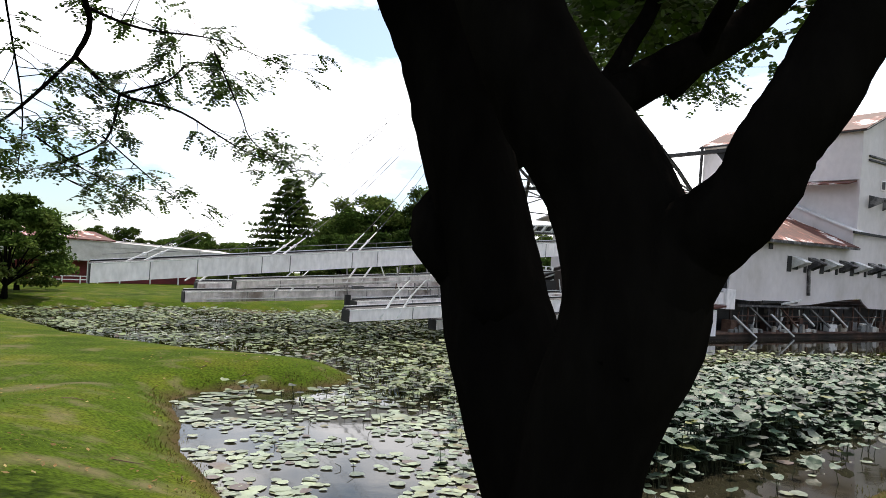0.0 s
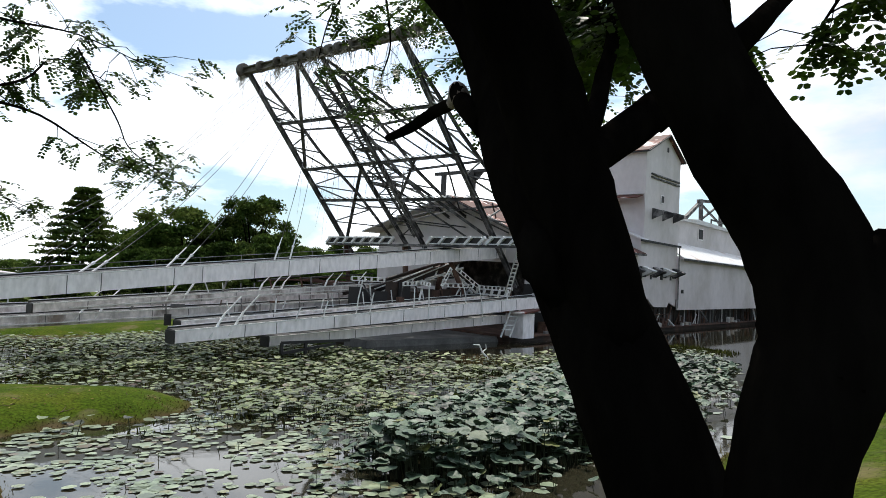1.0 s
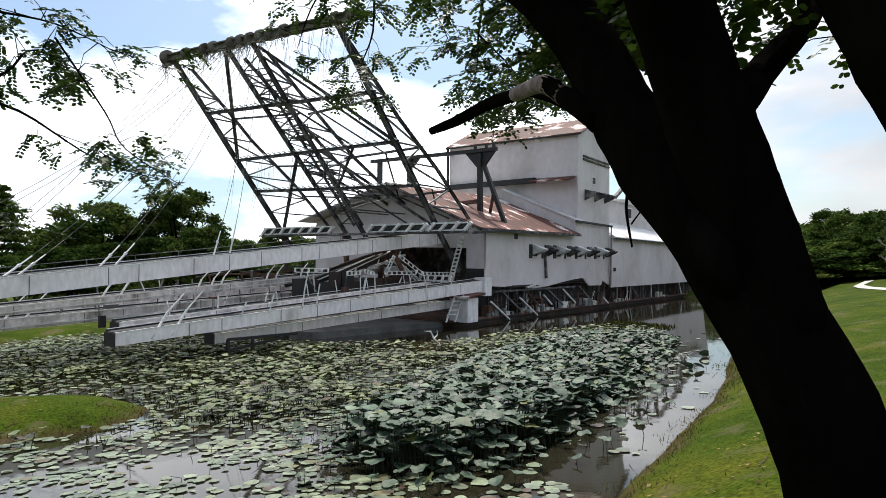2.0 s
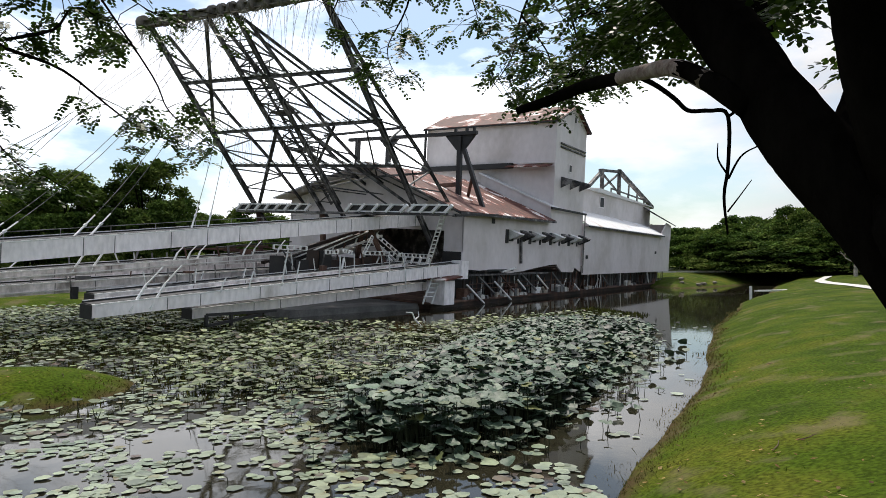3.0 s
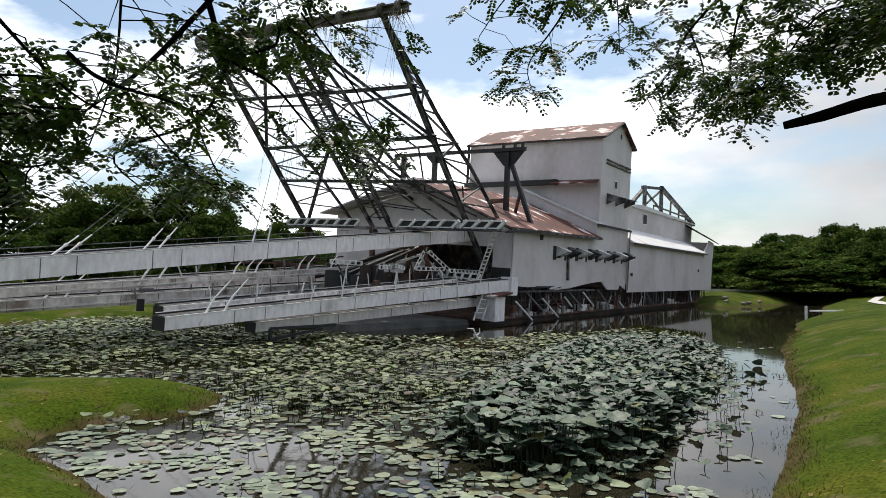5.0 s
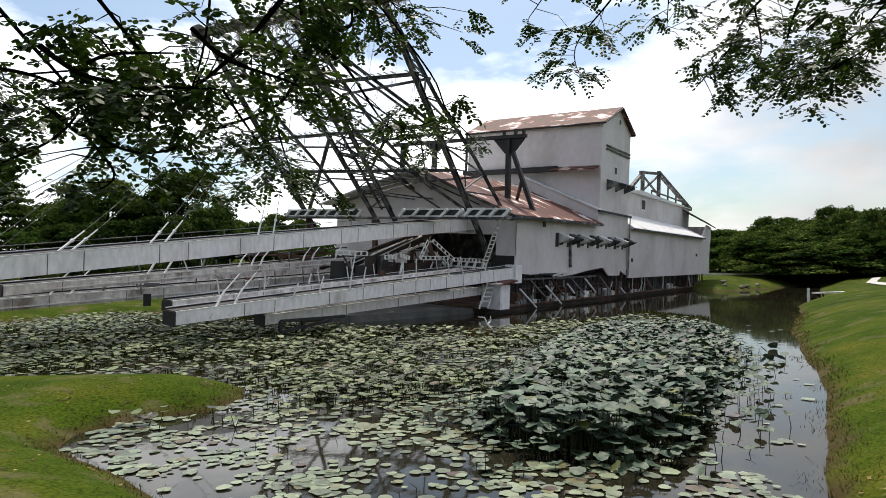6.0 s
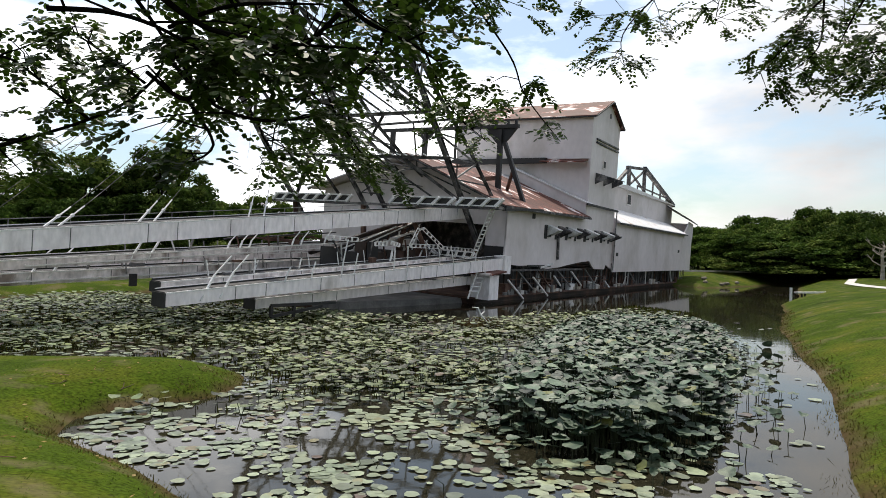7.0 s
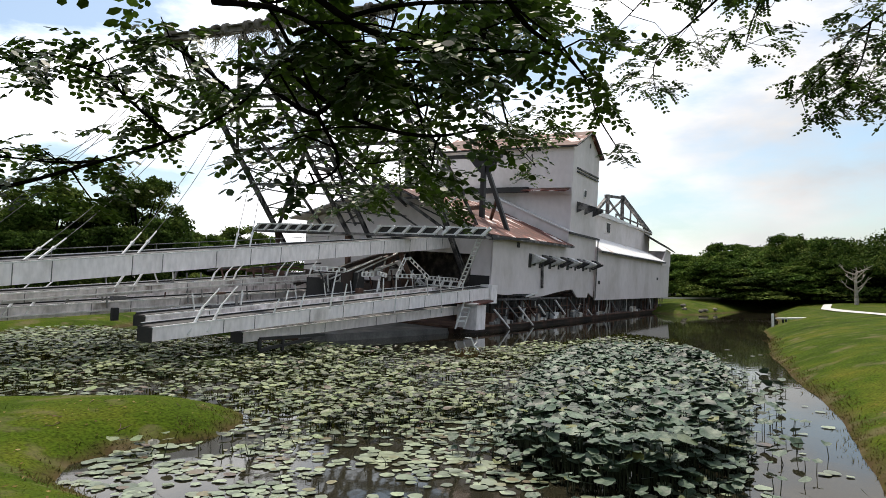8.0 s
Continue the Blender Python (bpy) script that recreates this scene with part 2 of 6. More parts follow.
def water_material():
    m = bpy.data.materials.new("pond_water")
    m.use_nodes = True
    n, l = m.node_tree.nodes, m.node_tree.links
    b = n["Principled BSDF"]
    b.inputs["Base Color"].default_value = (0.022, 0.020, 0.012, 1)
    b.inputs["Roughness"].default_value = 0.04
    b.inputs["IOR"].default_value = 1.33
    co = n.new("ShaderNodeTexCoord")
    no = n.new("ShaderNodeTexNoise")
    no.inputs["Scale"].default_value, no.inputs["Detail"].default_value = 1.3, 3.0
    l.new(co.outputs["Object"], no.inputs["Vector"])
    bp = n.new("ShaderNodeBump")
    bp.inputs["Strength"].default_value, bp.inputs["Distance"].default_value = 0.04, 0.05
    l.new(no.outputs["Fac"], bp.inputs["Height"])
    l.new(bp.outputs["Normal"], b.inputs["Normal"])
    return m


def muddy_shore(m):
    """Bare wet soil where the lawn meets the water."""
    n, l = m.node_tree.nodes, m.node_tree.links
    b = n["Principled BSDF"]
    geo = n.new("ShaderNodeNewGeometry")
    sep = n.new("ShaderNodeSeparateXYZ")
    l.new(geo.outputs["Position"], sep.inputs["Vector"])
    no = n.new("ShaderNodeTexNoise")
    no.inputs["Scale"].default_value, no.inputs["Detail"].default_value = 1.1, 6.0
    l.new(geo.outputs["Position"], no.inputs["Vector"])
    wob = n.new("ShaderNodeMath")
    wob.operation = "MULTIPLY_ADD"
    wob.inputs[1].default_value = -0.5
    l.new(no.outputs["Fac"], wob.inputs[0])
    l.new(sep.outputs["Z"], wob.inputs[2])
    rng = n.new("ShaderNodeMapRange")
    rng.inputs["From Min"].default_value, rng.inputs["From Max"].default_value = -0.26, -0.02
    l.new(wob.outputs["Value"], rng.inputs["Value"])
    mix = n.new("ShaderNodeMix")
    mix.data_type = "RGBA"
    mix.inputs["A"].default_value = (0.06, 0.042, 0.02, 1)
    old = b.inputs["Base Color"].links[0].from_socket
    l.new(rng.outputs["Result"], mix.inputs["Factor"])
    l.new(old, mix.inputs["B"])
    # dry bare patches
    dry = n.new("ShaderNodeTexNoise")
    dry.inputs["Scale"].default_value, dry.inputs["Detail"].default_value = 0.9, 9.0
    l.new(geo.outputs["Position"], dry.inputs["Vector"])
    ramp = n.new("ShaderNodeMapRange")
    ramp.inputs["From Min"].default_value, ramp.inputs["From Max"].default_value = 0.55, 0.7
    ramp.inputs["To Max"].default_value = 0.65
    l.new(dry.outputs["Fac"], ramp.inputs["Value"])
    mix2 = n.new("ShaderNodeMix")
    mix2.data_type = "RGBA"
    mix2.inputs["B"].default_value = (0.13, 0.105, 0.06, 1)
    l.new(ramp.outputs["Result"], mix2.inputs["Factor"])
    l.new(mix.outputs["Result"], mix2.inputs["A"])
    l.new(mix2.outputs["Result"], b.inputs["Base Color"])


muddy_shore(GRASS)
BLADE = leafy(material("grass_blade", [(0.03, 0.058, 0.004), (0.052, 0.088, 0.007), (0.12, 0.12, 0.025)], 0.8, 0.8, bump=0, island=0.4, spread=(0.3, 0.75), spec=0.1), 0.5)
WATER = water_material()
SEDGE = leafy(material("shore_weed", [(0.045, 0.05, 0.01), (0.085, 0.075, 0.02), (0.14, 0.10, 0.045)], 0.9, 0.85, bump=0, island=0.5, spread=(0.3, 0.75), spec=0.1), 0.3)
POND_WEED = leafy(material("pond_weed", [(0.018, 0.023, 0.004), (0.045, 0.05, 0.009), (0.1, 0.09, 0.018)], 0.5, 0.85, bump=0, island=0.5, spread=(0.3, 0.75), spec=0.08), 0.15)
STONE = material("weathered_stone", [(0.12, 0.105, 0.085), (0.24, 0.21, 0.17), (0.36, 0.32, 0.27)], 1.6, 0.9, bump=0.4, fine=9.0, spec=0.2)
DEAD_WOOD = material("bleached_dead_wood", [(0.22, 0.19, 0.15), (0.36, 0.32, 0.27), (0.46, 0.43, 0.38)], 1.2, 0.9, bump=0.3, fine=8.0, spec=0.1)

# ---- mesh helpers ----
def finish(name, bm, mat, parent=None, smooth=False):
    bmesh.ops.recalc_face_normals(bm, faces=bm.faces[:])
    me = bpy.data.meshes.new(name)
    bm.to_mesh(me)
    bm.free()
    me.materials.append(mat)
    if smooth:
        me.shade_smooth()
    ob = new(name, me)
    ob.parent = parent
    return ob


def part(name, bm, mat, parent, label="", smooth=False):
    return tagged(finish(name, bm, mat, parent, smooth), label)


def from_arrays(name, verts, faces, mat, parent=None, smooth=False):
    me = bpy.data.meshes.new(name)
    me.from_pydata([tuple(v) for v in verts], [], [tuple(f) for f in faces])
    me.materials.append(mat)
    if smooth:
        me.shade_smooth()
    ob = new(name, me)
    ob.parent = parent
    return ob


def box(bm, lo, hi):
    v = [bm.verts.new((x, y, z)) for z in (lo[2], hi[2]) for x, y in ((lo[0], lo[1]), (hi[0], lo[1]), (hi[0], hi[1]), (lo[0], hi[1]))]
    for f in ((0, 3, 2, 1), (4, 5, 6, 7), (0, 1, 5, 4), (1, 2, 6, 5), (2, 3, 7, 6), (3, 0, 4, 7)):
        bm.faces.new([v[i] for i in f])


def prism(bm, outline, shift):
    """A plate: the outline (a list of points) pushed along shift."""
    a = [bm.verts.new(p) for p in outline]
    b = [bm.verts.new(Vector(p) + Vector(shift)) for p in outline]
    bm.faces.new(a)
    bm.faces.new(b[::-1])
    for i in range(len(a)):
        j = (i + 1) % len(a)
        bm.faces.new((a[i], b[i], b[j], a[j]))


def beam(bm, a, b, w, h=None):
    """A square bar from a to b."""
    a, b, h = Vector(a), Vector(b), h or w
    d = (b - a).normalized()
    s = d.cross(Vector((0, 0, 1)))
    s = s.normalized() if s.length > 1e-3 else Vector((1, 0, 0))
    t = s.cross(d)
    ends = [[bm.verts.new(p + s * x * w / 2 + t * y * h / 2) for x, y in ((-1, -1), (1, -1), (1, 1), (-1, 1))] for p in (a, b)]
    bm.faces.new(ends[0][::-1])
    bm.faces.new(ends[1])
    for i in range(4):
        j = (i + 1) % 4
        bm.faces.new((ends[0][i], ends[0][j], ends[1][j], ends[1][i]))


def tube(bm, points, radii, n=10, rough=0.0, rng=None):
    """A tapered tube through the points."""
    points = [Vector(p) for p in points]
    rings, side = [], None
    for i, p in enumerate(points):
        d = (points[min(i + 1, len(points) - 1)] - points[max(i - 1, 0)]).normalized()
        side = d.orthogonal() if side is None else side - d * side.dot(d)
        side.normalize()
        up = d.cross(side)
        ring = []
        for k in range(n):
            a = math.tau * k / n
            r = radii[i] * (1 + (rng.uniform(-rough, rough) if rng else 0))
            ring.append(bm.verts.new(p + (side * math.cos(a) + up * math.sin(a)) * r))
        rings.append(ring)
    for r0, r1 in zip(rings, rings[1:]):
        for k in range(n):
            j = (k + 1) % n
            bm.faces.new((r0[k], r0[j], r1[j], r1[k]))
    bm.faces.new(rings[0][::-1])
    bm.faces.new(rings[-1])


def smooth_path(points, radii, steps=5):
    """Catmull-Rom through the points."""
    p = [Vector(q) for q in points]
    out, rad = [], []
    for i in range(len(p) - 1):
        a, b, c, d = p[max(i - 1, 0)], p[i], p[i + 1], p[min(i + 2, len(p) - 1)]
        for k in range(steps):
            t = k / steps
            out.append(0.5 * (2 * b + (c - a) * t + (2 * a - 5 * b + 4 * c - d) * t * t + (3 * b - a - 3 * c + d) * t ** 3))
            rad.append(radii[i] + (radii[i + 1] - radii[i]) * t)
    return out + [p[-1]], rad + [radii[-1]]

# ---- ground and pond ----
POND = np.array([(-4.0, 9.5), (-2.0, 8.4), (0.0, 8.0), (2.0, 8.6), (3.4, 10.0), (5.7, 11.8), (7.1, 12.9), (10.4, 15.8), (12.0, 17.3), (15.6, 21.2),
                 (22.8, 28.6), (34.5, 38.6), (41.6, 45.3), (44.2, 47.2), (50, 51), (70, 67), (86, 83), (85, 86), (75, 79.5), (67, 75.5), (62, 73.5), (58.5, 75), (60, 78.5), (61, 92), (60, 108), (20, 104), (-6, 84), (-8, 68), (-11, 60), (-20, 55), (-29, 52),
                 (-35, 47), (-33, 41), (-26, 35.5), (-20, 30), (-12.5, 26.6), (-8.5, 25.6), (-6.2, 24.6), (-5.0, 22.6), (-5.2, 21.2), (-6.0, 19.8), (-7.5, 19.4), (-8.8, 18.4), (-8.9, 17.2),
                 (-8.3, 16.2), (-7.4, 14.8), (-6.3, 12.6), (-5.0, 10.8)])


def shore_distance(x, y):
    """Metres from the pond's edge: more than nought on land, less on water."""
    p = np.stack([x.ravel(), y.ravel()], 1)
    best, inside = np.full(len(p), 1e9), np.zeros(len(p), bool)
    for a, b in zip(POND, np.roll(POND, -1, 0)):
        d = b - a
        t = np.clip(((p - a) @ d) / (d @ d), 0, 1)
        best = np.minimum(best, np.hypot(*(p - a - t[:, None] * d).T))
        cross = (a[1] > p[:, 1]) != (b[1] > p[:, 1])
        with np.errstate(divide="ignore", invalid="ignore"):
            inside ^= cross & (p[:, 0] < (b[0] - a[0]) * (p[:, 1] - a[1]) / (b[1] - a[1]) + a[0])
    return np.where(inside, -best, best).reshape(x.shape)


def wobble(x, y, s):
    return np.sin(x * 1.7 / s + 1.3 * np.sin(y * 0.9 / s)) * 0.5 + np.sin(y * 2.1 / s + 1.7 * np.sin(x * 1.1 / s)) * 0.5


def ground_height(x, y):
    d = shore_distance(x, y) + 0.06 * wobble(x, y, 1.3) + 0.12 * wobble(x + 5, y - 2, 2.7)
    near = np.clip((24 - y) / 10, 0, 1) * np.clip((x + 11) / 4, 0, 1)  # the high bank on which the path runs
    right = np.clip((x - y * 0.75 + 3) / 6, 0, 1)
    high = np.maximum(near, right)
    top = 0.55 + 1.35 * high + 0.3 * np.clip((6 - y) / 4, 0, 1) + np.clip((np.hypot(x, y) - 50) / 60, 0, 0.6) * (1 - high)
    reach = 1.0 + 2.6 * high
    land = 0.05 + top * (1 - np.exp(-np.maximum(d, 0) / reach)) + 0.005 * wobble(x, y, 1.6) + 0.03 * wobble(x - y, x * 0.6, 5.3)
    return np.where(d > 0, land, np.maximum(-0.9, 0.05 + d * 0.6))


def build_ground():
    def axis(lo, hi, c0, c1, fine, far):
        a = list(np.arange(c0, c1, fine))
        step, x = fine, c1
        while x < hi:
            a.append(x)
            step *= 1.22
            x += step
        step, x, low = fine, c0, []
        while x > lo:
            step *= 1.22
            x -= step
            low.append(x)
        return np.array(low[::-1] + a)
    xs, ys = axis(-1500, 1800, -24, 34, 0.4, 0), axis(-900, 2500, -4, 42, 0.4, 0)
    gx, gy = np.meshgrid(xs, ys)
    gz = ground_height(gx, gy)
    verts = np.stack([gx, gy, gz], -1).reshape(-1, 3)
    w = len(xs)
    faces = [(j * w + i, j * w + i + 1, (j + 1) * w + i + 1, (j + 1) * w + i) for j in range(len(ys) - 1) for i in range(w - 1)]
    g = from_arrays("ground", verts, faces, GRASS, smooth=True)
    tagged(g, "green mown lawn sloping down to a pond", "ground", kind="structure")
    water = from_arrays("water", [(-60, -5, 0), (130, -5, 0), (130, 125, 0), (-60, 125, 0)], [(0, 1, 2, 3)], WATER)
    tagged(water, "still dark pond water mirroring the cloudy sky", "water", kind="structure")


build_ground()

# ---- the dredge: u runs from bow to stern, v to port, w up from the water; it lists a little to starboard ----
LIST = radians(3.1)
AXIS = Vector((0.82, 0.57, 0)).normalized()
PORT = Vector((-AXIS.y, AXIS.x, 0))
SIDE = PORT * math.cos(LIST) + Vector((0, 0, math.sin(LIST)))
MAST = Vector((0, 0, math.cos(LIST))) - PORT * math.sin(LIST)
dredge = new("dredge")
dredge.matrix_basis = Matrix.Translation((15.0, 49.0, 0.0)) @ Matrix((AXIS, SIDE, MAST)).transposed().to_4x4()
tagged(dredge, "old white and rusty tin dredge afloat in a lotus pond", "dredge")


def bar_part(name, bars, mat, parent, label=""):
    bm = bmesh.new()
    for a, b, w in bars:
        beam(bm, a, b, w)
    return part(name, bm, mat, parent, label)


def box_part(name, lo, hi, mat, parent, label=""):
    bm = bmesh.new()
    box(bm, lo, hi)
    return part(name, bm, mat, parent, label)


def plate_part(name, outline, shift, mat, parent, label=""):
    bm = bmesh.new()
    prism(bm, outline, shift)
    return part(name, bm, mat, parent, label)


def build_hull():
    bm = bmesh.new()
    prism(bm, [(-1.0, 0.2, -0.9), (62, 0.2, -0.9), (62.6, 0.2, 0.35), (-1.6, 0.2, 0.35)], (0, 21.5, 0))
    hull = part("hull", bm, HULL, dredge, "dark rust-stained steel hull")
    box_part("deck_edge", (-1.6, -0.05, 0.35), (62.6, 22, 0.5), RUST, hull)
    bm = bmesh.new()
    prism(bm, [(-13, 3.2, -0.6), (-1, 1.2, -0.6), (-1, 6.5, -0.6), (-13, 5.6, -0.6)], (0, 0, 0.92))
    part("bow_pontoon", bm, HULL_GREY, hull)
    rng = random.Random(5)
    u = 3.5
    while u < 61:
        w = rng.choice((0.07, 0.1, 0.14))
        bar_part("deck_post", [((u, 0.4, 0.5), (u + rng.uniform(-0.1, 0.1), 0.4, 2.6), w)], rng.choice((RAIL, RUST, HULL, HULL_GREY, STEEL, STEEL)), hull)
        u += rng.uniform(0.7, 1.5)
    for a, b in (((3.2, -0.1, 1.75), (6.05, -0.15, 0.1)), ((7.95, 0.0, 1.9), (11.0, -0.1, 0.15)), ((12.3, 0.0, 1.95), (13.95, 0.0, 1.0)), ((16.24, 0.0, 2.35), (18.8, -0.1, 0.9)), ((25.5, -0.1, 1.2), (26.8, -0.15, 0.5)), ((51.5, -0.1, 2.1), (52.4, -0.1, 0.6)), ((9.0, -0.15, 2.75), (11.6, -0.15, 3.1))):
        bar_part("leaning_pipe", [(a, b, 0.13)], RAIL, hull, "pale leaning pipe")
    for u, lean, mat in ((5.5, 2.4, HULL_GREY), (9.5, 2.0, RUST), (13.5, 2.6, HULL_GREY), (17.0, 1.4, RUST), (20.5, 2.2, HULL_GREY), (27.0, -1.8, RUST), (34.0, 2.0, HULL_GREY)):
        bar_part("brace", [((u, 0.3, 2.5), (u + lean, -0.1, 0.85), 0.12)], mat, hull)
    for u, h, w in ((3.2, 0.9, 0.8), (12.0, 1.1, 0.5), (16.4, 0.6, 1.2), (21.5, 0.7, 0.8), (24.5, 0.9, 0.5)):
        box_part("winch_box", (u, 0.1, 0.5), (u + w, 0.9, 0.5 + h), RAIL if h < 0.8 else RUST, hull)
    for v in (2.5, 6.0, 10.0):
        box_part("deck_house", (4 + v, v + 1.5, 0.5), (55, v + 1.8, 2.6), HULL, hull)
    bar_part("hand_rail", [((4, 0.15, 1.75), (27, 0.15, 1.75), 0.06), ((4, 0.15, 1.35), (27, 0.15, 1.35), 0.05)], RUST, hull)
    for k in range(26):
        u = rng.uniform(3, 60)
        h, w = rng.uniform(0.3, 1.3), rng.uniform(0.2, 0.5)
        box_part("deck_gear", (u, 0.5 + 0.25 * rng.random(), 0.5), (u + w, 0.8 + rng.random() * 0.4, 0.5 + h), rng.choice((HULL, HULL, RUST, HULL_GREY)), hull)
    for k in range(16):
        u = rng.uniform(3, 40)
        bar_part("loose_bar", [((u, 0.2 + rng.random() * 0.4, 0.5), (u + rng.uniform(-1.2, 1.2), 0.3, rng.uniform(1.6, 2.5)), 0.08)], rng.choice((RUST, HULL, RAIL)), hull)
    for k in range(46):
        u = 3 + 23 * rng.random() ** 1.2 if k < 34 else rng.uniform(26, 61)
        h, w = rng.uniform(0.15, 0.75), rng.uniform(0.2, 0.8)
        v0 = rng.uniform(-0.12, 0.1)
        bm = bmesh.new()
        if k % 3 == 0:
            tube(bm, [(u, v0 + 0.1, 0.45), (u, v0 + 0.1, 0.5 + h * 0.9), (u, v0 + 0.1, 0.5 + h)], [0.2, 0.2, 0.16], 10)
        else:
            t = rng.uniform(-0.1, 0.1)
            prism(bm, [(u, v0, 0.45), (u + w, v0, 0.45), (u + w + t, v0, 0.5 + h), (u + t, v0, 0.5 + h * rng.uniform(0.7, 1.0))], (0, 0.35, 0))
        part("deck_gear", bm, rng.choice((RUST, RUST, HULL_GREY, HULL_GREY, CONCRETE, DEAD_WOOD)), hull)
    bar_part("side_ladder", [((-3.0, -0.2, 0.5), (-1.9, -0.2, 2.5), 0.1), ((-2.3, -0.5, 0.5), (-1.2, -0.5, 2.5), 0.1)]
             + [((-3.0 + 1.1 * k, -0.2, 0.9 + 1.6 * k), (-2.3 + 1.1 * k, -0.5, 0.9 + 1.6 * k), 0.08) for k in (0.1, 0.3, 0.5, 0.7, 0.5)], RAIL, hull)


def build_main_shed():
    # the sheeting's lower edge is torn and sagging
    shed = plate_part("side_wall", [(2.5, 0, 7.85), (2.5, 0, 3.05), (5.2, 0, 2.9), (7.4, 0, 2.95), (10.6, 0, 2.62), (13.2, 0, 2.75), (16.0, 0, 3.05), (18.9, 0, 3.3), (18.9, 0, 7.85)], (0, 0.14, 0), WALL, dredge)
    plate_part("side_wall", [(18.9, 0, 9.1), (18.9, 0, 3.3), (20.8, 0, 3.38), (21.3, 0, 3.0), (22.2, 0, 2.55), (25.2, 0, 2.5), (25.6, 0, 3.0), (27.3, 0, 2.5), (27.3, 0, 9.1)], (0, 0.14, 0), WALL, dredge)
    box_part("torn_strip", (6.6, -0.1, 2.82), (11.2, -0.03, 2.98), STEEL_AND_SHADE, shed)
    # bow wall: gable above, legs on either side of the dark well
    plate_part("bow_gable", [(2.5, -0.0, 7.8), (2.5, 0.0, 4.45), (2.5, 1.9, 4.45), (2.5, 1.9, 6.15), (2.5, 10.8, 6.25), (2.5, 10.8, 3.4), (2.5, 20.4, 3.4), (2.5, 20.4, 8.75), (2.5, 9.5, 11.55)], (0.14, 0, 0), WALL_BOW, dredge)
    box_part("corner_post", (2.45, -0.02, 2.55), (2.75, 0.25, 4.45), WALL, shed)
    # louvred opening in the gable, its inside shade a flat black board
    frame_ob = box_part("gable_opening", (2.38, 7.6, 7.7), (2.5, 11.6, 8.2), STEEL_AND_SHADE, dredge)
    for k in range(3):
        box_part("slat", (2.3, 7.6, 7.75 + 0.16 * k), (2.4, 11.6, 7.8 + 0.16 * k), GIRDER, frame_ob)
    box_part("inner_wall", (9.0, 0.2, 0.95), (9.2, 20.4, 8.0), STEEL, dredge)
    box_part("port_wall", (2.5, 20.3, 2.4), (61, 20.45, 8.5), WALL, dredge)
    # roof: starboard slope and port slope
    plate_part("roof", [(0.8, -0.7, 7.62), (18.6, -0.7, 7.75), (18.6, 9.5, 11.95), (0.8, 9.5, 11.85)], (0, 0, 0.12), ROOF_RUST, dredge, "rust-streaked white corrugated roof")
    plate_part("roof", [(0.8, 9.5, 11.85), (20, 9.5, 11.95), (20, 21.2, 8.8), (0.8, 21.2, 8.7)], (0, 0, 0.12), ROOF_WHITE, dredge)
    bar_part("eave_board", [((0.8, -0.72, 7.58), (18.6, -0.72, 7.7), 0.2), ((0.8, -0.7, 7.58), (0.8, 9.5, 11.8), 0.16)], STEEL, shed)
    # Black sheet behind the posts: the shade below deck as a colour.
    box_part("underdeck_shade", (2.7, 1.3, 0.5), (61.4, 1.45, 2.5), STEEL_AND_SHADE, dredge)
    # ventilation hoods: pale awnings over slots whose shade is black sheet, alternating with dark ones
    for k in range(8):
        u, z = 9.8 + 2.3 * k, 5.95
        pale = k % 2 == 0
        bm = bmesh.new()
        prism(bm, [(u + 0.3, 0, z + 0.62), (u + 0.3, 0, z - 0.35), (u + 0.3, -1.05, z + 0.1), (u + 0.3, -1.05, z + 0.24)], (0.07, 0, 0))
        prism(bm, [(u + 0.3, 0, z + 0.62), (u + 1.25, 0, z + 0.62), (u + 1.25, -1.15, z + 0.2), (u + 0.3, -1.15, z + 0.2)], (0, 0, 0.06))
        prism(bm, [(u + 1.2, 0, z + 0.62), (u + 1.2, 0, z - 0.35), (u + 1.2, -1.05, z + 0.1), (u + 1.2, -1.05, z + 0.24)], (0.07, 0, 0))
        hood = part("vent_hood", bm, RAIL if pale else STEEL, dredge)
        box_part("slot_shade", (u - 0.25, -0.05, z - 0.6), (u + 0.3, -0.004, z + 0.66) if pale else (u + 0.1, -0.004, z + 0.3), STEEL_AND_SHADE, hood)
        box_part("slot_shade", (u + 0.4, -0.05, z - 0.4), (u + 1.2, -0.004, z + 0.5), STEEL_AND_SHADE, hood)
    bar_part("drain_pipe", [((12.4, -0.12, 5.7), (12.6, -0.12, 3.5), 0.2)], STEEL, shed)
    # Small hole and doorway: their inside shade is drawn as black plates.
    box_part("black_plate", (7.0, -0.06, 7.0), (7.5, 0.0, 7.45), STEEL_AND_SHADE, shed)
    box_part("door_shade", (2.4, 0.1, 2.6), (2.46, 1.9, 4.45), STEEL_AND_SHADE, shed)
    box_part("sill_board", (4, -0.05, 2.45), (18.9, 0.2, 2.6), STEEL, shed)


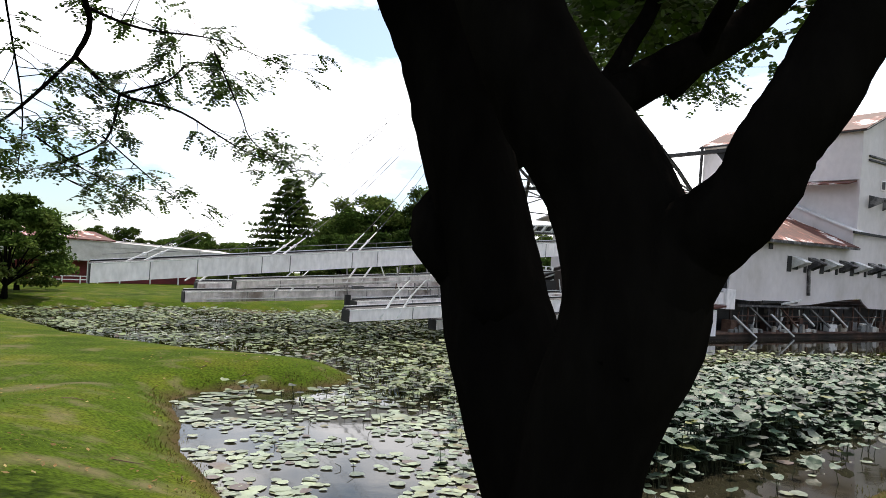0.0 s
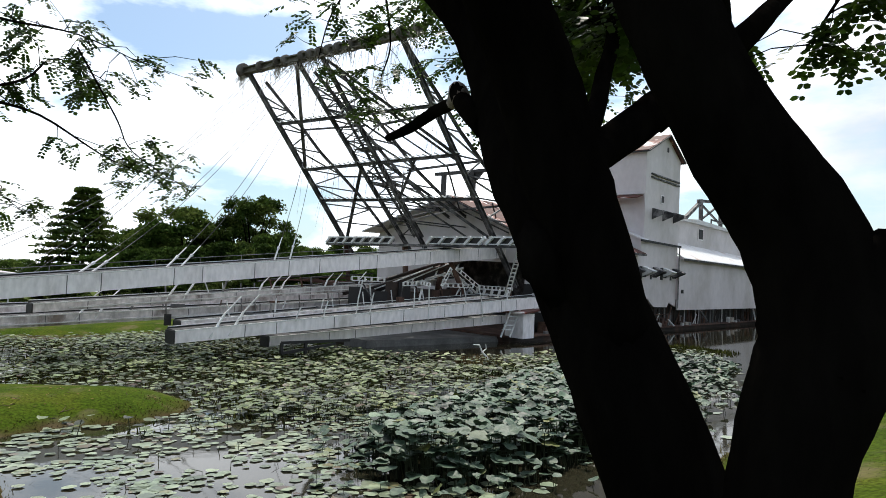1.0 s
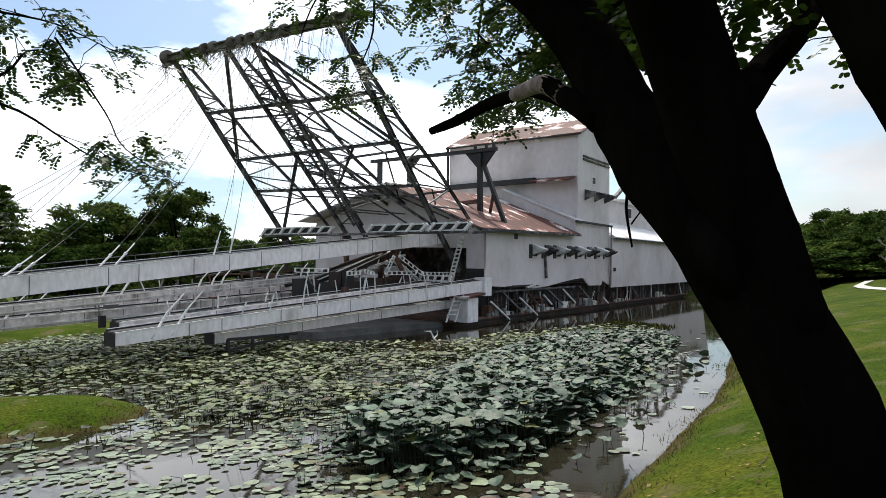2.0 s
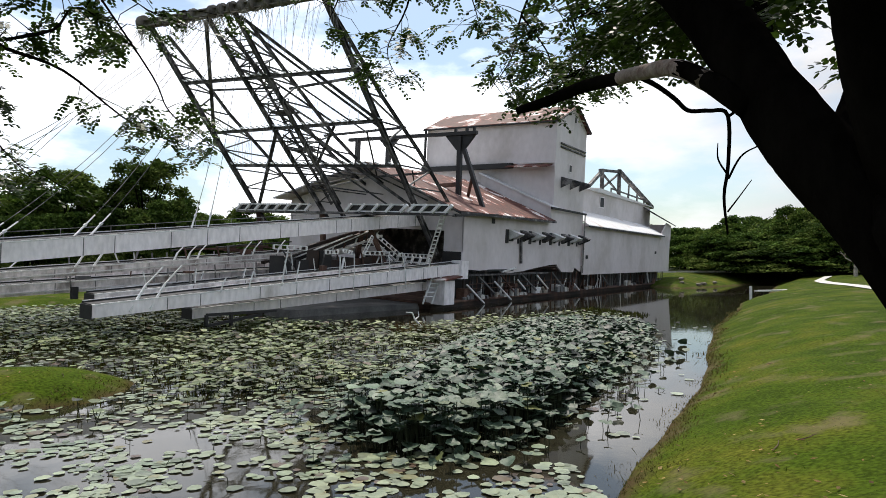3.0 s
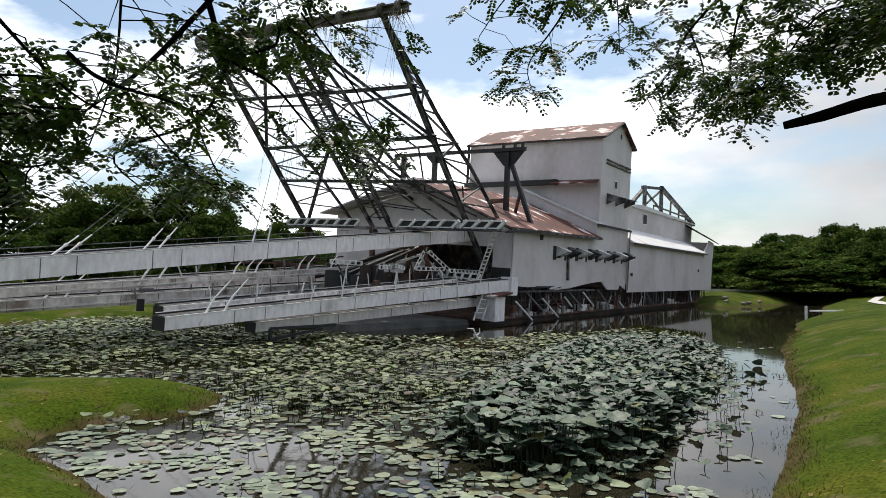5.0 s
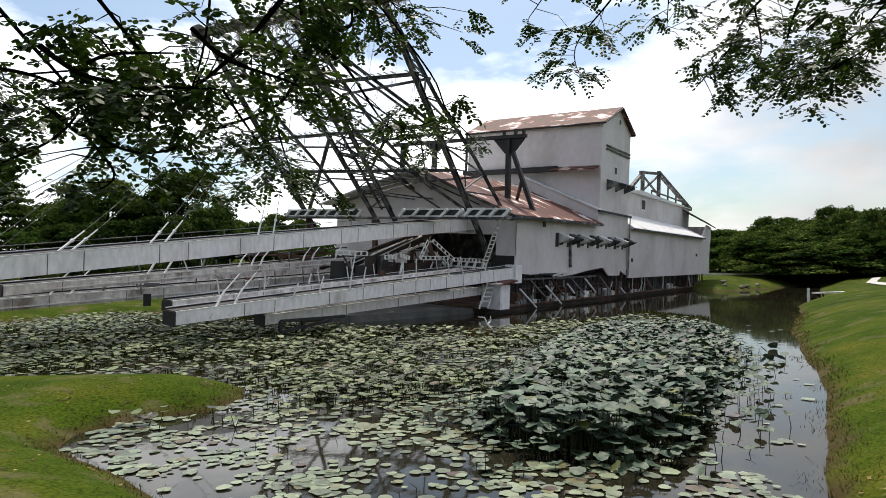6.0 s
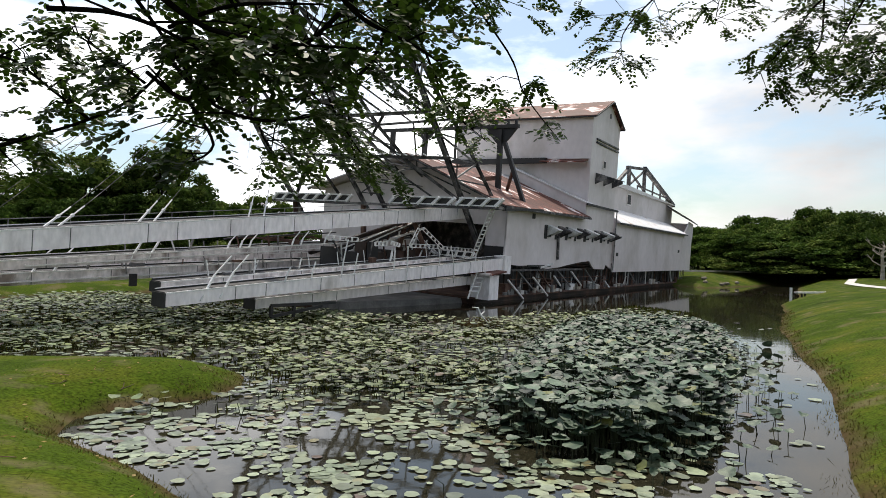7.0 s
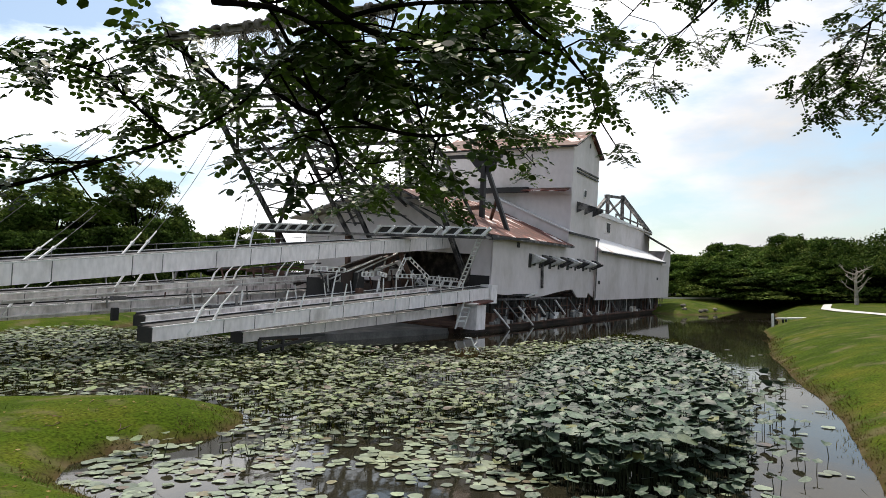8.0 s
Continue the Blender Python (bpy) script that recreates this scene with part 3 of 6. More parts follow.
def build_tower():
    lo, hi, top, ridge = 20.0, 28.0, 18.35, 20.6
    wall = plate_part("tower_wall", [(lo, 0.3, 8), (hi, 0.3, 8), (hi, 0.3, top), ((lo + hi) / 2 + 0.4, 0.3, ridge), (lo, 0.3, top)], (0, 0.15, 0), WALL, dredge)
    plate_part("tower_wall", [(lo, 16.7, 8), (hi, 16.7, 8), (hi, 16.7, top), ((lo + hi) / 2 + 0.4, 16.7, ridge), (lo, 16.7, top)], (0, 0.15, 0), WALL, dredge)
    box_part("tower_wall", (lo, 0.45, 13.95), (lo + 0.15, 16.7, top), WALL_BOW, dredge)
    box_part("tower_wall", (lo + 0.4, 0.45, 8.0), (lo + 0.55, 16.7, 13.95), WALL_BOW, dredge)
    box_part("tower_wall", (hi - 0.15, 0.45, 8.0), (hi, 16.7, top), WALL_BOW, dredge)
    mid = (lo + hi) / 2 + 0.4
    plate_part("tower_roof", [(lo - 0.35, -0.1, top - 0.1), (lo - 0.35, 17.2, top - 0.1), (mid, 17.2, ridge + 0.02), (mid, -0.1, ridge + 0.02)], (0, 0, 0.12), ROOF_RUST, dredge, "rusted corrugated ridge roof")
    plate_part("tower_roof", [(hi + 0.35, -0.1, top - 0.1), (hi + 0.35, 17.2, top - 0.1), (mid, 17.2, ridge + 0.02), (mid, -0.1, ridge + 0.02)], (0, 0, 0.12), ROOF_RUST, dredge)
    # dark barge boards and eaves, and the corner post
    bar_part("eave_board", [((lo - 0.38, -0.1, top - 0.14), (lo - 0.38, 17.2, top - 0.14), 0.14)], STEEL_AND_SHADE, wall)
    bar_part("eave_board", [((hi + 0.38, -0.1, top - 0.14), (hi + 0.38, 17.2, top - 0.14), 0.14)], STEEL_AND_SHADE, wall)
    bar_part("barge_board", [((lo - 0.35, -0.14, top - 0.12), (mid, -0.14, ridge), 0.12)], STEEL_AND_SHADE, wall)
    bar_part("barge_board", [((hi + 0.35, -0.14, top - 0.12), (mid, -0.14, ridge), 0.12)], STEEL_AND_SHADE, wall)
    # shadow of the gap under the upper storey, built as black bars, and small canopy
    bar_part("gap_dark_bar", [((lo - 0.25, 5.2, 13.75), (lo - 0.25, 17.2, 13.6), 0.55)], STEEL_AND_SHADE, wall)
    bar_part("gap_dark_bar", [((lo - 0.3, 16.9, 18.4), (lo - 0.3, 16.9, 13.8), 0.22)], STEEL_AND_SHADE, wall)
    plate_part("canopy", [(lo, 0.6, 13.75), (lo, 5.6, 13.8), (lo - 1.2, 5.6, 13.45), (lo - 1.2, 0.6, 13.4)], (0, 0, 0.1), ROOF_RUST, wall, "small rusted canopy")
    for z in (16.15, 15.8):
        bar_part("louvre", [((21.1, 0.24, z), (27.8, 0.24, z - 0.15), 0.16)], STEEL, wall)
    bm = bmesh.new()
    box(bm, (23.4, 0.22, 13.3), (24.1, 0.3, 14.2))
    win = part("window", bm, GIRDER, dredge)
    box_part("pane", (23.5, 0.18, 13.4), (24.0, 0.22, 14.1), STEEL, win)
    for u in (21.6, 24.0, 26.6):
        bm = bmesh.new()
        prism(bm, [(u, 0.3, 12.6), (u, 0.3, 11.5), (u, -0.9, 12.0), (u, -0.9, 12.25)], (0.12, 0, 0))
        prism(bm, [(u, 0.3, 12.6), (u + 0.8, 0.3, 12.6), (u + 0.8, -0.9, 12.25), (u, -0.9, 12.25)], (0, 0, 0.08))
        part("vent_hood", bm, STEEL, wall)
    box_part("gable_hatch", (24.6, 0.24, 18.9), (24.9, 0.3, 19.4), STEEL, wall)
    # lean-to in front of the tower with its long sloping verge
    plate_part("wing_wall", [(19.0, 0.0, 7.5), (19.0, 8.6, 9.0), (19.0, 8.6, 12.7), (19.0, 0.0, 9.2)], (0.15, 0, 0), WALL_BOW, dredge)
    plate_part("wing_roof", [(18.8, -0.3, 9.1), (20.5, -0.3, 9.1), (20.5, 8.8, 12.85), (18.8, 8.8, 12.85)], (0, 0, 0.15), ROOF_WHITE, dredge)
    bar_part("eave_board", [((18.4, -0.3, 9.15), (27.4, -0.3, 9.0), 0.2)], STEEL_AND_SHADE, wall)


def build_stern():
    wall = box_part("stern_wall", (27.3, -0.25, 2.2), (61.8, -0.1, 7.75), WALL, dredge)
    box_part("stern_end_wall", (61.65, -0.1, 2.2), (61.8, 20.3, 9.4), WALL_BOW, dredge)
    plate_part("stern_roof", [(27.6, -0.7, 7.72), (57.2, -0.7, 7.5), (60.5, 3.1, 9.1), (28.0, 3.1, 9.9)], (0, 0, 0.12), ROOF_WHITE, dredge, "bright white corrugated lean-to roof")
    plate_part("upper_wall", [(28, 3.1, 9.0), (62, 3.1, 8.6), (62, 3.1, 12.1), (39.5, 3.1, 12.95), (34, 3.1, 12.6), (28, 3.1, 11.6)], (0, 0.15, 0), WALL, dredge)
    plate_part("upper_roof", [(28, 2.8, 11.65), (34, 2.8, 12.65), (39.5, 2.8, 13.0), (62.4, 2.8, 12.15), (62.4, 14, 12.3), (28, 14, 12.3)], (0, 0, 0.12), ROOF_WHITE, dredge)
    box_part("upper_end_wall", (61.85, 3.1, 8.6), (62.0, 14, 12.1), WALL_BOW, dredge)
    plate_part("annex_wall", [(56.8, -0.3, 7.0), (61.9, -0.3, 7.0), (61.9, -0.3, 9.3), (59.5, -0.3, 9.6), (56.8, -0.3, 7.6)], (0, 0.15, 0), WALL, dredge)
    plate_part("annex_roof", [(58.5, -0.8, 9.7), (62.8, -0.8, 9.2), (62.8, 3.1, 11.3), (58.5, 3.1, 11.9)], (0, 0, 0.15), STEEL, dredge)
    bm = bmesh.new()
    box(bm, (40.0, 3.0, 10.6), (41.6, 3.1, 12.1))
    win = part("window", bm, GIRDER, dredge)
    box_part("pane", (40.2, 2.95, 10.75), (41.4, 3.0, 11.95), STEEL_AND_SHADE, win)
    box_part("black_plate", (28.0, -0.3, 4.0), (28.6, -0.25, 4.4), STEEL_AND_SHADE, wall)
    box_part("black_plate", (54.2, -0.3, 4.8), (54.9, -0.25, 5.2), STEEL_AND_SHADE, wall)
    bar_part("rain_pipe", [((27.2, -0.3, 9.0), (27.2, -0.3, 2.4), 0.1)], STEEL_PALE, wall)
    bar_part("eave_board", [((27.6, -0.72, 7.68), (57.2, -0.72, 7.46), 0.18)], STEEL, wall)
    # stern mast frame
    l, r, v = (42.9, 15.8), (49.6, 16.5), 4.0
    mast = bar_part("stern_frame", [((l[0], v, l[1] + 0.3), (l[0] + 0.2, v, 12.9), 0.42)], STEEL, dredge, "dark steel mast frame over the stern")
    bar_part("mast_post", [((r[0], v, r[1] + 0.3), (r[0] + 0.2, v, 12.8), 0.42)], STEEL, mast)
    bar_part("top_beam", [((l[0] - 0.9, v, l[1]), (r[0] + 0.9, v, r[1]), 0.36)], STEEL, mast)
    bar_part("cross_brace", [((l[0], v, l[1] - 0.3), (r[0], v, 13.4), 0.22), ((r[0], v, r[1] - 0.3), (l[0], v, 13.4), 0.22)], STEEL, mast)
    bar_part("stay", [((l[0], v, l[1]), (37.6, v, 12.9), 0.4)], STEEL, mast)
    bar_part("stay", [((r[0], v, r[1]), (66.0, v, 12.4), 0.5)], STEEL, mast)
    for u in (54, 58, 61.5):
        bar_part("strut", [((u, v, 13.4 + (61.5 - u) * 0.2), (u, v, 12.2), 0.2)], STEEL, mast)
    bar_part("guard_rail", [((45, v - 0.6, 13.6), (60, v - 0.6, 13.1), 0.18), ((45, v - 0.6, 13.1), (45, v - 0.6, 13.7), 0.15), ((52, v - 0.6, 12.7), (52, v - 0.6, 13.4), 0.15)], STEEL, mast)


def front(z, v=10.0):
    """Where the front face of the bow gantry is at height z; it is a little skew to the hull."""
    return -2.45 - (v - 1.2) * 0.077 - (z - 7.5) * 0.81


def rear(z, v=10.0):
    """The rear chords: those of the middle legs splay out further over the roof."""
    if 5 < v < 14:
        return float(np.interp(z, (8.8, 11.2, 13.4, 16.65, 19.9), (5.3, 0.2, -3.6, -7.9, -12.3)))
    return float(np.interp(z, (7.7, 12.0, 15.3, 17.0, 20.3), (2.6, -2.4, -7.0, -8.9, -12.9)))


def joist_part(name, a, b, w, mat, parent, label=""):
    """A rolled steel section: two flanges and a thin web."""
    a, b = Vector(a), Vector(b)
    d = (b - a).normalized()
    s = d.cross(Vector((0, 0, 1)))
    s = s.normalized() if s.length > 1e-3 else Vector((1, 0, 0))
    t = s.cross(d)
    bm = bmesh.new()
    for k in (-1, 1):
        beam(bm, a + t * k * w * 0.42, b + t * k * w * 0.42, w, w * 0.16)
    beam(bm, a, b, w * 0.22, w * 0.7)
    return part(name, bm, mat, parent, label)


def build_bow_gantry():
    top = 20.45
    near_end, far_end = Vector((front(top, -0.7), -0.7, top + 0.1)), Vector((front(top, 19.4), 19.4, top + 0.4))
    gantry = joist_part("bow_gantry", near_end, far_end, 0.54, HEAD, dredge, "leaning dark steel lattice gantry over the bow")
    for f in (0.03, 0.1, 0.27, 0.33, 0.4, 0.45, 0.5, 0.55, 0.6, 0.7, 0.75, 0.86, 0.98):
        c = near_end.lerp(far_end, f)
        bm = bmesh.new()
        r = 0.62 if f > 0.95 else 0.46
        tube(bm, [c + Vector((-0.1, dv, 0.0)) for dv in (-0.14, -0.05, 0.05, 0.14)], [r, r * 0.8, r * 0.8, r], 14)
        part("sheave", bm, HEAD, gantry)
    legs = (("near", 1.35, 1.1, 4.2), ("inner", 9.3, 8.6, 6.0), ("inner", 12.0, 10.5, 6.0), ("far", 18.2, 18.0, 6.0))
    for kind, v1, v0, foot in legs:
        def at(z, f, v1=v1, v0=v0):
            v = v0 + (v1 - v0) * (z - 7.5) / 13
            return (f(z, v), v, z)
        joist_part("front_leg", at(foot, front), at(top, front), 0.33 if kind in ("near", "far") else 0.28, STEEL, gantry)
        knees = (8.8, 11.2, 13.4, 16.65, 20.1) if kind == "inner" else (7.9, 12.0, 15.3, 17.0, 20.2)
        for a, b in zip(knees, knees[1:]):
            joist_part("rear_leg", at(a, rear), at(b, rear), 0.2, STEEL, gantry)
        levels, k = [19.0, 18.2, 17.4, 16.6, 15.2, 13.5, 12.2, 10.7, 9.2], 0
        for za, zb in zip(levels, levels[1:]):
            a, b = (at(za, front), at(zb, rear)) if k % 2 == 0 else (at(za, rear), at(zb, front))
            joist_part("lacing_bar", a, b, 0.11, STEEL_PALE, gantry)
            bar_part("strut", [(at(zb, front), at(zb, rear), 0.1)], STEEL, gantry)
            k += 1
    # cross beams with their light grating edge
    for za, zb in ((16.5, 16.9), (13.5, 13.4), (10.6, 10.95)):
        a, b = Vector((front(za, 0.9), 0.9, za)), Vector((front(zb, 18.3), 18.3, zb))
        joist_part("cross_beam", a, b, 0.23, STEEL, gantry)
        n = 30
        for k in range(n):
            if (k * 7) % 11 == 3:
                continue
            p, q = a.lerp(b, k / n), a.lerp(b, (k + 0.62) / n)
            bar_part("grating", [(p + Vector((-0.24, 0, 0.1)), q + Vector((-0.24, 0, 0.24)), 0.09)], RAIL, gantry)
        bar_part("cross_beam", [((rear(za, 1.0), 1.0, za), (rear(za, 10.0), 10.0, za), 0.16)], STEEL, gantry)
        bar_part("cross_beam", [((rear(zb, 10.5), 10.5, zb - 0.4), (rear(zb, 18), 18.0, zb), 0.14)], STEEL, gantry)

    def face(z, v):
        return (front(z, v), v, z)
    for (za, va), (zb, vb), w in (((20.2, 12.4), (13.6, 17.8), 0.25), ((13.4, 10.9), (7.5, 17.8), 0.25), ((20.2, 9.0), (13.5, 1.2), 0.21), ((19.7, 9.2), (13.0, 1.2), 0.16), ((13.4, 8.4), (7.6, 1.2), 0.22),
                                  ((13.0, 10.6), (7.6, 3.2), 0.14), ((16.6, 9.2), (13.6, 5.2), 0.14), ((13.4, 5.2), (10.8, 8.7), 0.16)):
        joist_part("diagonal", face(za, va), face(zb, vb), w, STEEL, gantry)
    for (za, va), (zb, vb) in (((16.6, 8.9), (13.4, 5.0)), ((13.4, 5.0), (10.7, 8.6)), ((10.7, 8.6), (8.6, 3.2)), ((13.4, 10.8), (10.8, 14.0)), ((10.8, 3.0), (8.4, 7.0))):
        bar_part("rear_diagonal", [((rear(za, va) + 0.2, va, za), (rear(zb, vb) + 0.2, vb, zb), 0.11)], STEEL, gantry)
    # stair and ladder work between the middle legs
    for v in (9.7, 10.7):
        joist_part("stringer", (front(8.0) + 1.7, v, 8.0), (front(19.2) + 1.0, v + 0.5, 19.2), 0.16, STEEL, gantry)
    for k in range(30):
        z = 8.2 + 0.37 * k
        bar_part("tread", [((front(z) + 1.65 - 0.02 * k, 9.7 + 0.016 * k, z), (front(z) + 1.65 - 0.02 * k, 10.7 + 0.016 * k, z), 0.07)], STEEL, gantry)
    for k in range(15):
        z = 8.0 + 0.78 * k
        va, vb = 8.6 + 0.06 * k, 10.5 + 0.1 * k
        bar_part("rung", [(face(z, va), face(z + 0.1, vb), 0.07)], STEEL, gantry)
        a, b = (face(z, va), face(z + 0.78, vb)) if k % 2 else (face(z, vb), face(z + 0.78, va))
        bar_part("lattice_bar", [(a, b, 0.07)], STEEL, gantry)
    for z in (9.4, 12.0, 14.6, 17.0):
        box_part("landing", (front(z) + 0.4, 9.2, z), (front(z) + 1.6, 11.4, z + 0.08), STEEL, gantry)
        bar_part("landing_rail", [((front(z) + 0.4, 9.2, z + 0.9), (front(z) + 0.4, 11.4, z + 0.9), 0.06), ((front(z) + 0.4, 9.2, z), (front(z) + 0.4, 9.2, z + 0.9), 0.06), ((front(z) + 0.4, 11.4, z), (front(z) + 0.4, 11.4, z + 0.9), 0.06)], STEEL, gantry)
    # walkway at the foot
    deck = box_part("walkway", (-4.3, -3.0, 7.1), (-3.2, 20.2, 7.25), STEEL, dredge)
    for lo_v, hi_v in ((-3.0, 0.3), (1.0, 6.5), (11.0, 19.8)):
        bar_part("walk_rail", [((-4.3, lo_v, 7.82), (-4.3, hi_v, 7.82), 0.11), ((-4.3, lo_v, 7.3), (-4.3, hi_v, 7.3), 0.09)], RAIL, deck)
        n = max(2, round((hi_v - lo_v) / 1.25))
        # Black sheet behind the rails gives their openings a shade colour.
        box_part("dark_strip", (-4.2, lo_v, 7.25), (-4.16, hi_v, 7.78), STEEL_AND_SHADE, deck)
        for k in range(n + 1):
            v = lo_v + (hi_v - lo_v) * k / n
            bar_part("rail_panel", [((-4.3, v + 0.25, 7.28), (-4.3, v - 0.35, 7.82), 0.22)], RAIL, deck)
    bar_part("bracket", [((-3.6, -3.0, 7.1), (1.5, -1.0, 7.4), 0.15)], STEEL, gantry)
    bar_part("bracket", [((-3.4, -3.0, 7.15), (2.4, -3.2, 7.5), 0.16)], STEEL_AND_SHADE, gantry)


def build_bow_works():
    # lower landing, ladder, ladder-boom of the bucket chain, posts
    deck = box_part("lower_landing", (-1.6, 0.4, 3.3), (-0.2, 8.2, 3.45), STEEL, dredge)
    for lo_v, hi_v in ((0.6, 3.6), (4.6, 8.0)):
        bar_part("landing_rail", [((-1.6, lo_v, 3.9), (-1.6, hi_v, 3.9), 0.1), ((-1.6, lo_v, 3.5), (-1.6, hi_v, 3.5), 0.1)] + [((-1.6, lo_v + (hi_v - lo_v) * k / 4, 3.4), (-1.6, lo_v + (hi_v - lo_v) * k / 4 - 0.2, 3.95), 0.16) for k in range(5)], RAIL, deck)
    bar_part("stair", [((-4.0, -2.2, 7.1), (-2.0, 0.4, 3.5), 0.08), ((-3.72, -2.4, 7.1), (-1.72, 0.2, 3.5), 0.08)] + [((-4.0 + 2 * k, -2.2 + 2.6 * k, 7.1 - 3.6 * k), (-3.72 + 2 * k, -2.4 + 2.6 * k, 7.1 - 3.6 * k), 0.09) for k in [j / 12 for j in range(13)]], RAIL, deck)
    bar_part("stair", [((-1.8, 7.6, 5.9), (-1.6, 4.0, 3.5), 0.14), ((-1.3, 7.6, 5.9), (-1.1, 4.0, 3.5), 0.14)], RAIL, deck)
    chain = bar_part("bucket_ladder", [((-0.6, 6.0, 6.15), (-12.0, 6.0, 3.25), 0.3), ((-0.6, 7.2, 6.15), (-12.0, 7.2, 3.25), 0.3)], HULL, dredge, "dark rusty inclined bucket ladder with pale edges")
    bar_part("lower_chord", [((-0.6, 6.0, 5.5), (-10.5, 6.0, 3.0), 0.16)], RAIL, chain)
    bar_part("lower_chord", [((-0.6, 6.6, 5.8), (-11.0, 6.6, 3.2), 0.5)], STEEL_AND_SHADE, chain)
    for k in range(9):
        f = k / 9 + 0.05
        bar_part("tie", [((-0.6 - 11.4 * f, 5.9, 6.2 - 2.9 * f), (-0.9 - 11.4 * f, 5.9, 5.5 - 2.9 * f), 0.09)], RUST if k % 2 else RAIL, chain)
    for x in ((-12.3, 3.0, -4.4, 5.45), (-11.1, 2.95, -1.6, 6.1)):
        bar_part("ladder_edge", [((x[0], 5.82, x[1]), (x[2], 5.82, x[3]), 0.085)], RAIL, chain)
    # white lattice handrails, some fallen askew
    for a, b in (((-6.1, 3.0, 4.0), (-5.2, 3.0, 5.3)), ((-4.75, 3.0, 5.3), (-2.1, 3.0, 3.95)), ((-6.1, 3.0, 4.0), (-2.7, 3.0, 4.0)), ((-14.7, 3.0, 4.3), (-11.9, 3.0, 4.25)), ((-10.1, 3.0, 4.02), (-8.9, 3.0, 4.05)), ((-8.4, 3.0, 4.15), (-7.5, 3.0, 4.0)), ((-1.9, 3.0, 3.9), (2.3, 3.0, 3.82))):
        a, b = Vector(a), Vector(b)
        n = max(3, round((b - a).length / 0.55))
        side = (b - a).normalized().cross(Vector((0, 1, 0))) * 0.26
        bar_part("lattice_rail", [(a, b, 0.05), (a + side, b + side, 0.05)] + [(a.lerp(b, k / n), a.lerp(b, k / n) + side, 0.1) for k in range(n + 1)], RAIL, chain)
    for k in range(7):
        u = -18.5 + 1.1 * k
        bar_part("stray_pipe", [((u, 8.0 + 0.3 * (k % 3), 3.9 + 0.09 * k), (u + 3.4 + 0.5 * (k % 2), 8.2, 4.35 + 0.06 * k - 0.25 * (k % 3)), 0.09)], RUST if k % 3 else STEEL_AND_SHADE, chain)
    for u, h in ((-14.0, 0.5), (-12.6, 0.8), (-10.4, 0.6), (-9.2, 1.0), (-7.5, 0.8), (-6.0, 1.2), (-4.6, 0.9)):
        bm = bmesh.new()
        tube(bm, [(u, 8.6, 3.2), (u, 8.6, 3.2 + h)], [0.3, 0.26], 10)
        part("drum", bm, HULL if h > 0.7 else RUST, chain)
    rng = random.Random(47)
    # Rusty and black plates added to stand in for the shaded well.
    for k in range(11):
        u = -13.6 + 1.12 * k
        box_part("dark_well_plate", (u, 4.55 + 0.1 * (k % 2), 2.5 + 0.25 * rng.random()), (u + 1.2, 4.62 + 0.1 * (k % 2), rng.uniform(3.5, 4.25)), rng.choice((HULL, RUST, HULL, STEEL_AND_SHADE)), chain)
    for k in range(7):
        u = rng.uniform(-13, -2)
        bar_part("bent_bar", [((u, 4.4, 2.9), (u + rng.uniform(-1.6, 1.6), 4.3, rng.uniform(3.7, 4.8)), 0.08)], rng.choice((RUST, RAIL, STEEL)), chain)
    well = box_part("well_wall", (0.0, 10.9, 0.9), (0.3, 20.4, 3.4), STEEL, dredge)
    for a, b in (((-2.0, 8, 0.9), (-3.4, 5.5, 7.0)), ((-2.0, 3, 0.9), (-3.4, 5.5, 7.0)), ((-3.0, 10, 0.9), (-3.6, 10, 7.2)), ((-3.0, 17.6, 0.9), (-3.6, 18, 7.2)), ((-1.0, 0.8, 0.9), (-1.0, 0.8, 4.0))):
        bar_part("bow_post", [(a, b, 0.34)], RUST, well)
    for k in range(4):
        bar_part("pipe", [((-2.5, 9 + k * 1.6, 3.2 + 0.5 * (k % 2)), (-9.0, 11.5 + k * 1.3, 3.3 + 0.5 * (k % 2)), 0.24)], RUST, well)
    house = box_part("block_house", (-1.5, -1.1, 0.4), (-0.1, 0.6, 2.25), GIRDER, dredge, "small pale sheet-metal deck box")
    plate_part("lid", [(-1.9, -1.4, 2.25), (0.5, -1.4, 2.5), (0.5, 0.9, 2.5), (-1.9, 0.9, 2.25)], (0, 0, 0.12), ROOF_RUST, house)
    # T-shaped frame over the roof
    tf = bar_part("roof_frame", [((7, 1.9, 15.05), (7, 17.2, 15.15), 0.32)], STEEL_AND_SHADE, dredge, "black steel frame standing on the roof")
    bar_part("post", [((7, 3.7, 14.8), (7, 3.6, 8.6), 0.4)], STEEL_AND_SHADE, tf)
    bar_part("brace", [((7, 3.2, 13.6), (7, 0.9, 8.2), 0.34)], STEEL_AND_SHADE, tf)
    bar_part("brace", [((7, 3.4, 10.5), (7, 6.5, 10.3), 0.35), ((7, 2.2, 11.2), (8.5, 3.6, 9.2), 0.25)], RUST, tf)
    plate_part("bracket", [(7.0, 2.0, 15.0), (7.0, 5.4, 15.0), (7.0, 4.1, 13.6), (7.0, 3.2, 13.6)], (0.2, 0, 0), STEEL_AND_SHADE, tf)
    bar_part("post", [((7, 12.0, 15), (7, 12.0, 11.4), 0.4)], STEEL_AND_SHADE, tf)
    plate_part("bracket", [(7.0, 10.8, 15.0), (7.0, 13.2, 15.0), (7.0, 12.4, 14.2), (7.0, 11.6, 14.2)], (0.2, 0, 0), STEEL_AND_SHADE, tf)
